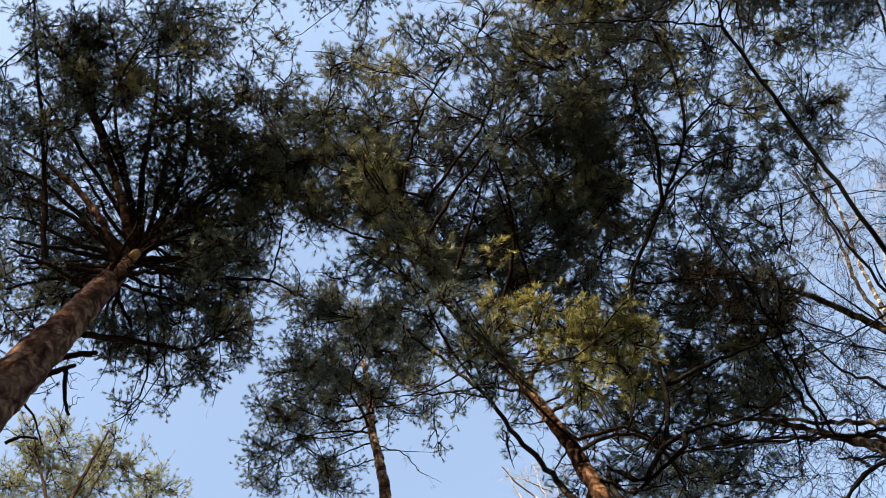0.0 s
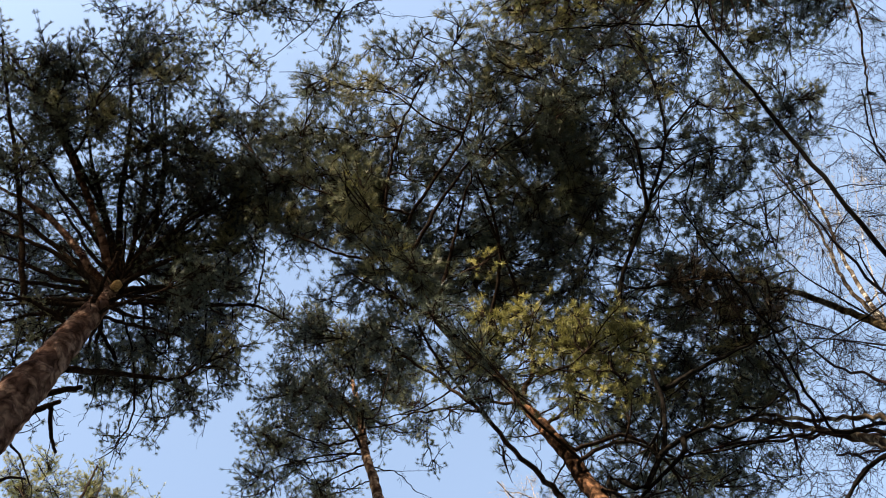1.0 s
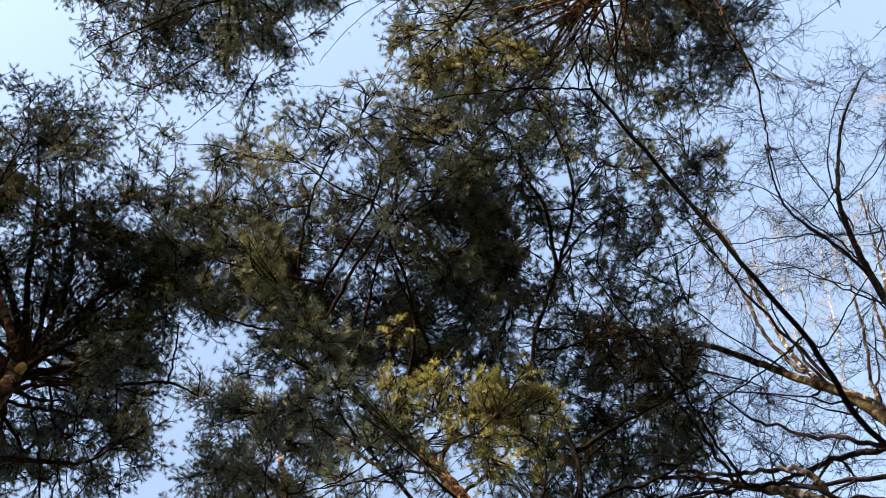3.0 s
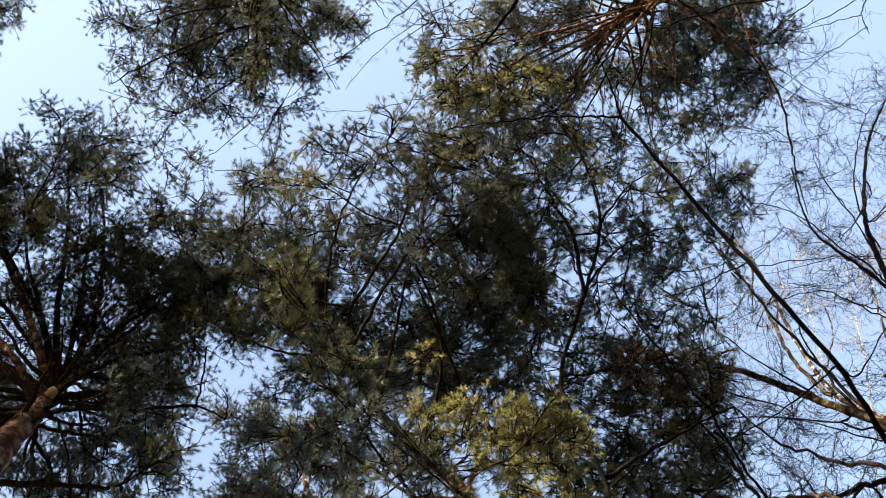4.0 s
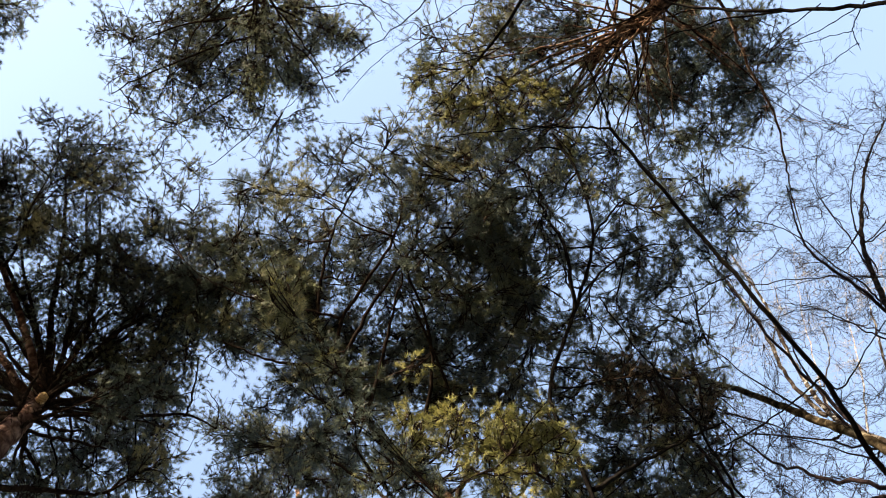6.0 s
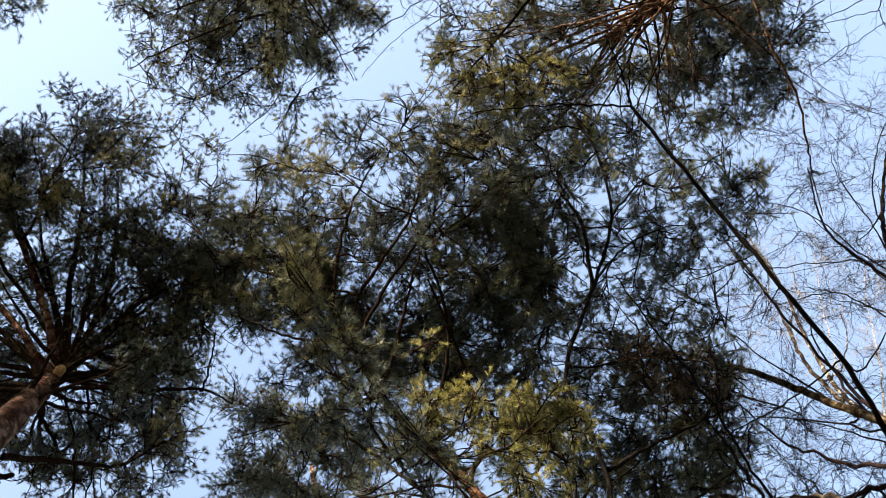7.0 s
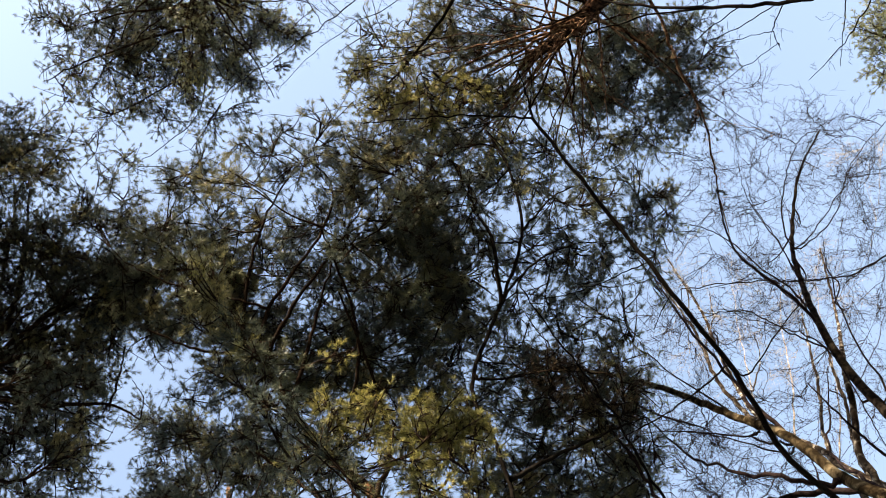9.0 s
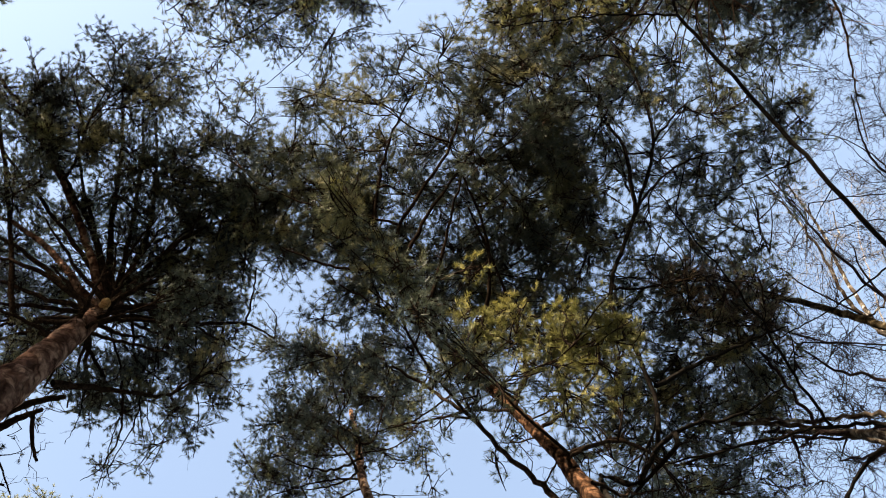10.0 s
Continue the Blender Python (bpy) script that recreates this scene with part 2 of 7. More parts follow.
def limb(t, pts, ra, rb, name="limb", bark=None):
    """A limb along the given points, with a few dead side twigs."""
    away = np.linalg.norm(t.nodes - np.asarray(pts[0]), axis=1) - 0.5 * t.node_r
    near = int(np.argmin(away))
    ahead = np.dot(np.asarray(pts[0]) - t.nodes[near], np.asarray(pts[1]) - np.asarray(pts[0]))
    if 0.02 < away[near] < 0.6 and ahead > 0:
        pts = (tuple(t.nodes[near]), *pts)
    line = curve(pts, 5 * len(pts))
    gap = np.linalg.norm(np.diff(line, axis=0), axis=1).mean()
    rough = (0.006, 0.1) if t.leafy else (0.009, 0.1)
    line[1:-1] += t.rng.normal(0, min(rough[0], rough[1] * gap), line[1:-1].shape)
    radii = np.linspace(ra, rb, len(line))
    sh = Shape()
    sh.tube(line - t.base, radii, 8 if ra > 0.015 else 5, 0.06, t.rng)
    ob = part(name, sh, bark or (t.bark if ra > 0.035 else t.twig), t.root)
    t.remember(line, radii, ob)
    tw = Shape()
    length = np.linalg.norm(np.diff(line, axis=0), axis=1).sum()
    for _ in range(int(2 + length * 4)):
        i = t.rng.integers(len(line) // 4, len(line) - 1)
        d = unit(unit(line[i + 1] - line[i]) * 0.6 + unit(t.rng.normal(0, 1, 3)))
        twig(tw, t, line[i], d, t.rng.uniform(0.08, 0.35), min(0.4 * radii[i], 0.005))
    part("twig_spray", tw, t.twig, ob, kind="stuff")
    return ob


def boughs(t, low, high, count, least, most):
    """The whorls of thin boughs round the upper trunk, rising outwards, each with fine side twigs."""
    stem = t.nodes[: len(t.holder)][[h is t.trunk for h in t.holder]]
    for q in range(count):
        z = low + (high - low) * (q + t.rng.uniform(0, 0.8)) / count
        foot = stem[int(np.argmin(np.abs(stem[:, 2] - z)))]
        a = q * 2.4 + t.rng.uniform(-0.5, 0.5)
        reach = t.rng.uniform(least, most)
        out = np.array((math.cos(a), math.sin(a), 0.0))
        side = np.array((-math.sin(a), math.cos(a), 0.0)) * t.rng.normal(0, 0.12)
        pts = [foot, foot + (out * 0.4 + side * 0.3) * reach + (0, 0, 0.05), foot + (out * 0.75 + side) * reach + (0, 0, 0.2 * reach),
               foot + (out + side * 0.6) * reach + (0, 0, 0.4 * reach)]
        limb(t, pts, t.rng.uniform(0.009, 0.017), 0.003, bark=(t.bark, BARK_TWIG, t.twig)[q % 3])


def twig(sh, t, start, d, length, r, forks=1):
    """A crooked twig with side twigs."""
    n = 5
    steps = np.cumsum(np.concatenate([[d * 0.5], unit(d + t.rng.normal(0, 0.68, (n - 1, 3)))]) * (length / n), axis=0)
    p = np.concatenate([[start], start + steps])
    sh.tube(p - t.base, np.linspace(0.9 * r, max(0.3 * r, 0.0011), n + 1), 3)
    for _ in range(forks * 2):
        i = t.rng.integers(1, n)
        twig(sh, t, p[i], unit(d + t.rng.normal(0, 0.75, 3)), length * t.rng.uniform(0.3, 0.6), r * 0.6, forks - 1)
    return p


def zigzag(sh, t, start, d, length, r):
    """A birch twig that changes its way from bud to bud, with short twiglets to either side."""
    n = 5
    side = unit(np.cross(d, t.rng.normal(0, 1, 3)))
    turn = np.where(np.arange(n) % 2, 0.28, -0.28)[:, None]
    steps = unit(d + turn * side + t.rng.normal(0, 0.3, (n, 3)) - np.linspace(0, 0.3, n)[:, None] * (0, 0, 1)) * (length / n)
    p = np.concatenate([[start], start + np.cumsum(steps, axis=0)])
    sh.tube(p - t.base, np.linspace(r, 0.0011, n + 1), 3)
    for i in range(1, n + 1):
        if t.rng.random() < 0.2:
            continue
        way_ = unit(d + side * (0.8 if i % 2 else -0.8) + t.rng.normal(0, 0.35, 3))
        ln = length * t.rng.uniform(0.12, 0.42)
        bend = p[i] + way_ * ln * 0.5 + t.rng.normal(0, 0.09 * ln, 3)
        sh.tube(np.array([p[i], bend, p[i] + way_ * ln + t.rng.normal(0, 0.16 * ln, 3) - (0, 0, 0.1 * ln)]) - t.base, (0.0014, 0.0011, 0.0009), 3)


def spring(t, c):
    """The point of the tree from which a limb to c would spring."""
    gap = t.nodes - c
    flat = np.hypot(gap[:, 0], gap[:, 1])
    cost = np.linalg.norm(gap, axis=1) + 2.0 * np.maximum(0, gap[:, 2] + 0.15 * flat) - 1.5 * t.node_r
    return int(np.argmin(cost))


def needle_sprays(sh, tips, dirs, rng, count, length, width=0.0019):
    """Needles round the last stretch of each twig, each a thin tapered blade."""
    n = len(tips)
    d = unit(dirs)
    side = unit(np.cross(d, unit(rng.normal(0, 1, (n, 3)))))
    other = np.cross(d, side)
    s = rng.uniform(0, 1, (n, count))
    ang = rng.uniform(0, 2 * np.pi, (n, count))
    lean = rng.uniform(0.5, 1.25, (n, count)) * (1.25 - 0.55 * s)
    shoot = rng.uniform(0.5, 1.5, (n, 1)) * length
    root = tips[:, None] + d[:, None] * ((s - 0.85) * shoot)[..., None]
    out = np.cos(ang)[..., None] * side[:, None] + np.sin(ang)[..., None] * other[:, None]
    way_ = np.cos(lean)[..., None] * d[:, None] + np.sin(lean)[..., None] * out
    ln = (length * rng.uniform(0.7, 1.2, (n, count)))[..., None]
    wide = unit(np.cross(way_, rng.normal(0, 1, (n, count, 3)))) * rng.uniform(0.7, 1.3, (n, count, 1)) * width
    v = np.stack([root - wide, root + wide, root + way_ * ln], 2).reshape(-1, 3)
    sh.add(v, np.arange(len(v)).reshape(-1, 3))


def mass(t, x, y, z, r, thick, mat, count=38, length=0.0, width=0.00165):
    """One limb with the branchlets, twigs and needle sprays that fill the space round (x, y, z)."""
    rng = t.rng
    c = np.array((x, y, z))
    i = spring(t, c)
    a = t.nodes[i]
    span = np.linalg.norm(c - a)
    sag = np.array((0, 0, -0.12 * span))
    line = curve([a, a + (c - a) * 0.35 + sag + rng.normal(0, 0.05 * span, 3), a + (c - a) * 0.7 + sag * 0.6 + rng.normal(0, 0.05 * span, 3), c], 14)
    ra = min(0.8 * t.node_r[i], 0.008 + 0.01 * span)
    radii = np.linspace(ra, 0.003, len(line))
    sh = Shape()
    sh.tube(line - t.base, radii, 6, 0.06, rng)
    ob = part("limb", sh, t.twig, t.root)
    t.remember(line[4:], radii[4:], ob)
    wood, leaf = Shape(), Shape()
    tips, dirs = [], []
    arms = 6 + int(r * 12)
    each = max(1, int(round((90 * t.fill * 0.07 / t.needle if t.leafy else 50) * thick * (r / 0.28) ** 2 / arms)))
    for _ in range(arms):
        j = rng.integers(5, len(line))
        e = c + np.clip(rng.normal(0, 0.55, 3), -1.25, 1.25) * r * (1, 1, 1.4)
        br = curve([line[j], (line[j] + e) / 2 + rng.normal(0, 0.14 * r, 3) - (0, 0, 0.05 * r), e], 7)
        if not t.leafy:
            br[1:] += rng.normal(0, 0.035 * r, (6, 3))
        wood.tube(br - t.base, np.linspace(max(0.0065, radii[j] * 0.65), 0.0028, 7) if t.leafy else np.linspace(0.0034, 0.0018, 7), 3)
        if t.leafy:
            k = rng.integers(2, 7, each)
            d = unit(unit(rng.normal(0, 1, (each, 3))) + 0.5 * unit(e - line[j]) + (0, 0, 0.3))
            ln = rng.uniform(0.08, 0.5, (each, 1)) * r + 0.04
            mid = br[k] + d * ln * 0.5 + rng.normal(0, 0.012, (each, 3))
            tip = br[k] + d * ln + (0, 0, 0.2) * ln
            for q in range(0, each, 1 if count > 20 else 3):
                wood.tube(np.array([br[k[q]], tip[q]]) - t.base, (0.0028, 0.0018), 3)
            tips.append(tip)
            dirs.append(tip - mid)
        else:
            for _ in range(each):
                d = unit(unit(rng.normal(0, 1, 3)) + 0.6 * unit(e - line[j]))
                zigzag(wood, t, br[rng.integers(2, 7)], d, rng.uniform(0.35, 0.95) * r, 0.0019)
    part("twig_spray", wood, BARK_TWIG if t.leafy else t.twig, ob, kind="stuff")
    if t.leafy:
        needle_sprays(leaf, np.concatenate(tips) - t.base, np.concatenate(dirs), rng, count, length or t.needle, width)
        part("foliage", leaf, mat, ob, kind="stuff", smooth=False)


# Deals shade-toned and sun-toned needle colours out at random.
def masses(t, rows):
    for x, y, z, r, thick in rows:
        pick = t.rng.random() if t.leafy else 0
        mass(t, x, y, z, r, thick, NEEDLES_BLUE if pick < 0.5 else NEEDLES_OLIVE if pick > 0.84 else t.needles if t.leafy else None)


# Sprays in the tree's second needle tone, mostly one painted as sunlit.
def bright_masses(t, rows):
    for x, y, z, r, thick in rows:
        mass(t, x, y, z, r, thick * 1.1, t.add_on, 40, 0.8 * t.needle, 0.0017)


# ---- ground ----
def forest_floor():
    m, n, l, b = material("forest_floor")
    co = n.new("ShaderNodeTexCoord")
    big, small = n.new("ShaderNodeTexNoise"), n.new("ShaderNodeTexNoise")
    big.inputs["Scale"].default_value, small.inputs["Scale"].default_value = 0.7, 25
    for q in (big, small):
        q.inputs["Detail"].default_value = 6
        l.new(co.outputs["Object"], q.inputs["Vector"])
    add = n.new("ShaderNodeMath")
    add.operation = "MULTIPLY_ADD"
    l.new(small.outputs["Fac"], add.inputs[0])
    add.inputs[1].default_value = 0.5
    l.new(big.outputs["Fac"], add.inputs[2])
    r = ramp(n, [(0.5, (0.018, 0.013, 0.009)), (0.75, (0.04, 0.03, 0.018)), (1.0, (0.028, 0.035, 0.014))])
    l.new(add.outputs[0], r.inputs[0])
    l.new(r.outputs[0], b.inputs["Base Color"])
    b.inputs["Roughness"].default_value = 0.95
    bump = n.new("ShaderNodeBump")
    bump.inputs["Distance"].default_value = 0.05
    l.new(add.outputs[0], bump.inputs["Height"])
    l.new(bump.outputs[0], b.inputs["Normal"])
    k = 81
    g = np.linspace(-1, 1, k)
    g = np.sign(g) * (np.abs(g) * 12 + np.abs(g) ** 6 * 1500)
    xx, yy = np.meshgrid(g, g)
    near = np.exp(-(xx**2 + yy**2) / 900)
    zz = (0.05 * np.sin(xx * 0.9) * np.cos(yy * 0.7) - 0.05) * near
    i = (np.arange(k - 1)[:, None] * k + np.arange(k - 1)[None]).ravel()
    sh = Shape()
    sh.add(np.stack([xx, yy, zz], -1).reshape(-1, 3), np.stack([i, i + 1, i + k + 1, i + k], -1))
    ob = new("ground", sh.mesh("ground", m))
    tagged(ob, "brown forest floor with needle litter and moss", "ground", kind="structure")


forest_floor()

# ---- trees ----
tree = pine(((-1.68, 1.86, 0.00), (-1.68, 1.86, 7.03), (-1.68, 1.86, 7.34), (-1.68, 1.86, 8.28), (-1.69, 1.86, 10.00), (-1.68, 1.86, 11.22), (-1.65, 1.89, 13.51),
            (-1.63, 1.90, 14.00),), 0.2, 0.025,
    stub=True, label='tall Scots pine with thick scaly trunk and broken dead stubs', seed=11, needle=0.037, fill=1.42)
limb(tree, ((-1.72, 1.89, 9.22), (-1.62, 1.66, 9.37), (-1.53, 1.43, 9.52),), 0.02637, 0.00624)
limb(tree, ((-1.73, 1.91, 9.03), (-1.94, 2.14, 9.18), (-2.14, 2.40, 9.33),), 0.01998, 0.00624)
limb(tree, ((-1.64, 1.81, 9.90), (-1.54, 1.72, 10.05), (-1.41, 1.62, 10.20),), 0.02129, 0.00624)
limb(tree, ((-1.73, 1.90, 9.11), (-1.83, 2.10, 9.26), (-1.97, 2.32, 9.41),), 0.02342, 0.00624)
limb(tree, ((-1.66, 1.83, 9.74), (-1.97, 1.94, 9.89), (-2.27, 2.07, 10.04),), 0.01568, 0.00624)
limb(tree, ((-1.73, 1.91, 9.01), (-1.55, 1.80, 9.16), (-1.33, 1.74, 9.31),), 0.02136, 0.00624)
limb(tree, ((-1.66, 1.83, 9.74), (-1.76, 2.23, 9.89), (-1.77, 2.67, 10.04),), 0.02332, 0.00624)
limb(tree, ((-1.64, 1.81, 9.90), (-1.28, 1.81, 10.05), (-0.93, 1.88, 10.20),), 0.03102, 0.00624)
limb(tree, ((-1.68, 1.85, 9.61), (-1.46, 1.99, 9.76), (-1.30, 2.04, 9.91),), 0.02103, 0.00624)
limb(tree, ((-1.69, 1.86, 9.54), (-2.05, 1.87, 9.69), (-2.44, 1.92, 9.84),), 0.02866, 0.00624)
limb(tree, ((-1.68, 1.85, 9.60), (-1.99, 2.15, 9.75), (-2.25, 2.51, 9.90),), 0.02895, 0.00624)
limb(tree, ((-1.73, 1.91, 9.03), (-2.06, 1.76, 9.18), (-2.44, 1.66, 9.33),), 0.02096, 0.00624)
limb(tree, ((-1.73, 1.91, 9.04), (-1.89, 1.89, 9.19), (-2.06, 1.86, 9.34),), 0.01791, 0.00624)
limb(tree, ((-1.64, 1.81, 9.92), (-1.37, 1.66, 10.07), (-1.11, 1.56, 10.22),), 0.02825, 0.00624)
limb(tree, ((-1.70, 1.87, 9.45), (-1.58, 1.82, 9.60), (-1.41, 1.78, 9.75),), 0.027, 0.00624)
limb(tree, ((-1.69, 1.86, 9.50), (-1.38, 1.85, 9.65), (-1.04, 1.92, 9.80),), 0.02445, 0.00624)
limb(tree, ((-1.62, 1.79, 10.04), (-1.92, 1.87, 10.19), (-2.25, 1.95, 10.34),), 0.01728, 0.00624)
limb(tree, ((-1.68, 1.86, 9.57), (-1.89, 1.84, 9.72), (-2.08, 1.88, 9.87),), 0.02356, 0.00624)
limb(tree, ((-1.62, 1.79, 10.04), (-1.90, 1.49, 10.19), (-2.15, 1.12, 10.34),), 0.02385, 0.00624)
limb(tree, ((-1.65, 1.82, 9.86), (-1.84, 2.27, 10.01), (-1.98, 2.67, 10.16),), 0.01754, 0.00624)
limb(tree, ((-1.66, 1.83, 9.81), (-1.95, 1.90, 9.96), (-2.18, 1.94, 10.11),), 0.02059, 0.00624)
limb(tree, ((-1.68, 1.85, 9.62), (-1.81, 1.67, 9.77), (-2.01, 1.46, 9.92),), 0.02328, 0.00624)
limb(tree, ((-1.66, 1.83, 9.80), (-1.94, 1.95, 9.95), (-2.16, 2.11, 10.10),), 0.01811, 0.00624)
limb(tree, ((-1.70, 1.87, 9.45), (-1.62, 2.21, 9.60), (-1.47, 2.62, 9.75),), 0.0213, 0.00624)
limb(tree, ((-1.64, 1.81, 9.93), (-1.42, 1.69, 10.08), (-1.14, 1.56, 10.23),), 0.02514, 0.00624)
limb(tree, ((-1.70, 1.88, 9.37), (-1.42, 2.00, 9.52), (-1.09, 2.13, 9.67),), 0.0177, 0.00624)
limb(tree, ((-1.62, 1.80, 10.08), (-1.95, 1.73, 10.38), (-2.23, 1.57, 10.78),), 0.01566, 0.0039)
limb(tree, ((-1.53, 1.72, 10.41), (-1.18, 1.36, 10.71), (-0.74, 1.03, 11.11),), 0.01566, 0.0039)
limb(tree, ((-1.56, 1.74, 10.31), (-1.19, 1.83, 10.61), (-0.69, 2.05, 11.01),), 0.01566, 0.0039)
limb(tree, ((-1.66, 1.83, 9.92), (-1.19, 1.84, 10.22), (-0.61, 1.78, 10.62),), 0.01566, 0.0039)
limb(tree, ((-1.66, 1.83, 9.93), (-1.22, 1.95, 10.23), (-0.73, 2.09, 10.63),), 0.01566, 0.0039)
limb(tree, ((-1.63, 1.80, 10.05), (-1.37, 2.06, 10.35), (-1.05, 2.28, 10.75),), 0.01566, 0.0039)
limb(tree, ((-1.56, 1.74, 10.30), (-1.37, 1.35, 10.60), (-1.08, 1.03, 11.00),), 0.01566, 0.0039)
limb(tree, ((-1.47, 1.67, 10.59), (-1.02, 1.51, 10.89), (-0.56, 1.42, 11.29),), 0.01566, 0.0039)
limb(tree, ((-1.64, 1.81, 10.01), (-1.53, 1.66, 10.31), (-1.32, 1.54, 10.71),), 0.01566, 0.0039)
limb(tree, ((-1.56, 1.74, 10.31), (-1.22, 2.04, 10.61), (-0.82, 2.27, 11.01),), 0.01566, 0.0039)
limb(tree, ((-1.61, 1.79, 10.11), (-1.50, 1.41, 10.41), (-1.28, 1.09, 10.81),), 0.01566, 0.0039)
limb(tree, ((-1.67, 1.84, 9.91), (-1.30, 1.88, 10.21), (-0.96, 1.95, 10.61),), 0.01566, 0.0039)
limb(tree, ((-1.57, 1.76, 10.25), (-1.26, 1.93, 10.55), (-0.83, 2.07, 10.95),), 0.01566, 0.0039)
limb(tree, ((-1.66, 1.83, 9.92), (-1.49, 1.59, 10.22), (-1.30, 1.28, 10.62),), 0.01566, 0.0039)
limb(tree, ((-1.50, 1.70, 10.49), (-1.02, 2.10, 10.79), (-0.59, 2.45, 11.19),), 0.01566, 0.0039)
limb(tree, ((-1.60, 1.78, 10.17), (-1.63, 1.48, 10.47), (-1.67, 1.28, 10.87),), 0.01566, 0.0039)
limb(tree, ((-1.66, 1.81, 10.00), (-2.09, 1.62, 10.40), (-2.56, 1.36, 10.80), (-2.94, 1.26, 11.00),), 0.03045, 0.00936)
limb(tree, ((-1.65, 1.81, 9.90), (-2.09, 1.78, 10.20), (-2.57, 1.66, 10.50), (-2.90, 1.66, 10.70),), 0.0261, 0.0078)
limb(tree, ((-1.63, 1.75, 10.20), (-2.01, 1.36, 10.70), (-2.52, 0.84, 11.20), (-2.84, 0.52, 11.50),), 0.03045, 0.00936)
limb(tree, ((-1.63, 1.77, 10.30), (-1.84, 1.32, 10.80), (-2.07, 0.71, 11.30), (-2.14, 0.10, 11.70),), 0.0261, 0.0078)
limb(tree, ((-1.58, 1.72, 10.30), (-1.56, 1.30, 10.80), (-1.52, 0.67, 11.30), (-1.55, 0.21, 11.60),), 0.0261, 0.0078)
limb(tree, ((-1.69, 1.87, 9.80), (-2.13, 1.91, 10.00), (-2.58, 1.94, 10.20),), 0.0261, 0.0078)
limb(tree, ((-1.54, 1.72, 10.30), (-1.23, 1.50, 10.60), (-0.93, 1.27, 10.90), (-0.76, 0.93, 11.20),), 0.02436, 0.0078)
limb(tree, ((-1.56, 1.74, 10.30), (-1.17, 1.63, 10.50), (-0.75, 1.59, 10.70), (-0.52, 1.51, 10.90),), 0.02262, 0.0078)
limb(tree, ((-1.72, 1.89, 9.70), (-2.16, 2.16, 9.80), (-2.62, 2.30, 9.90),), 0.02175, 0.0078)
limb(tree, ((-2.35, 1.94, 10.00), (-2.56, 1.21, 10.80), (-2.82, 0.36, 11.50), (-2.96, -0.26, 11.90),), 0.0261, 0.00936)
limb(tree, ((-1.66, 1.81, 10.10), (-1.99, 1.17, 10.80), (-2.47, 0.39, 11.40), (-2.88, -0.10, 11.80),), 0.03915, 0.0117)
limb(tree, ((-1.66, 1.80, 10.20), (-1.89, 1.28, 10.90), (-2.25, 0.72, 11.30), (-2.44, 0.18, 11.70),), 0.0348, 0.00936)
limb(tree, ((-1.63, 1.77, 10.30), (-1.74, 1.27, 10.90), (-1.72, 0.59, 11.40), (-1.77, -0.04, 11.80),), 0.0348, 0.00936)
limb(tree, ((-1.56, 1.72, 10.30), (-1.38, 1.15, 10.90), (-1.41, 0.25, 11.50),), 0.03045, 0.00936)
limb(tree, ((-1.69, 1.82, 10.00), (-2.27, 1.32, 10.60), (-2.80, 1.10, 11.00),), 0.03915, 0.0117)
limb(tree, ((-1.67, 1.82, 9.90), (-2.20, 1.56, 10.30), (-2.69, 1.44, 10.60),), 0.03045, 0.00936)
limb(tree, ((-1.53, 1.69, 10.40), (-1.09, 1.32, 10.60), (-0.68, 1.15, 10.90),), 0.0261, 0.00936)
limb(tree, ((-1.62, 1.84, 9.90), (-1.10, 1.95, 10.00), (-0.56, 1.99, 10.20), (-0.29, 2.14, 10.30),), 0.0261, 0.00624)
limb(tree, ((-0.53, 1.99, 10.20), (-0.48, 1.80, 10.40), (-0.45, 1.56, 10.60),), 0.01305, 0.00624)
limb(tree, ((-0.29, 2.14, 10.30), (-0.28, 1.97, 10.40), (-0.38, 1.84, 10.50),), 0.00696, 0.00234)
limb(tree, ((-1.76, 2.15, 8.80), (-1.47, 2.27, 9.10), (-1.10, 2.40, 9.40), (-0.95, 2.34, 9.60),), 0.0261, 0.0078)
limb(tree, ((-1.37, 2.25, 9.20), (-1.38, 2.60, 9.20), (-1.52, 2.87, 9.20), (-1.68, 2.98, 9.20),), 0.01044, 0.00234)
limb(tree, ((-1.42, 1.89, 10.00), (-1.35, 2.41, 9.80), (-1.29, 2.85, 9.70),), 0.01218, 0.00312)
limb(tree, ((-1.88, 2.17, 8.10), (-1.72, 2.12, 8.15), (-1.54, 2.10, 8.20),), 0.02784, 0.01716)
limb(tree, ((-1.86, 2.21, 7.90), (-1.74, 2.16, 7.95), (-1.63, 2.13, 8.00),), 0.0261, 0.01404)
limb(tree, ((-1.69, 2.16, 8.00), (-1.67, 2.30, 7.90), (-1.62, 2.39, 7.80),), 0.01566, 0.00936)
limb(tree, ((-1.94, 2.20, 7.70), (-1.81, 2.36, 7.70), (-1.75, 2.56, 7.70),), 0.01044, 0.0039)
limb(tree, ((-1.88, 2.43, 7.40), (-1.79, 2.39, 7.40), (-1.71, 2.42, 7.45),), 0.01218, 0.00546)
limb(tree, ((-1.72, 1.92, 9.50), (-2.18, 1.96, 9.70), (-2.59, 2.09, 9.80),), 0.0261, 0.00936)
limb(tree, ((-1.69, 1.86, 10.00), (-2.24, 1.85, 10.30), (-2.75, 1.82, 10.50),), 0.0261, 0.00936)
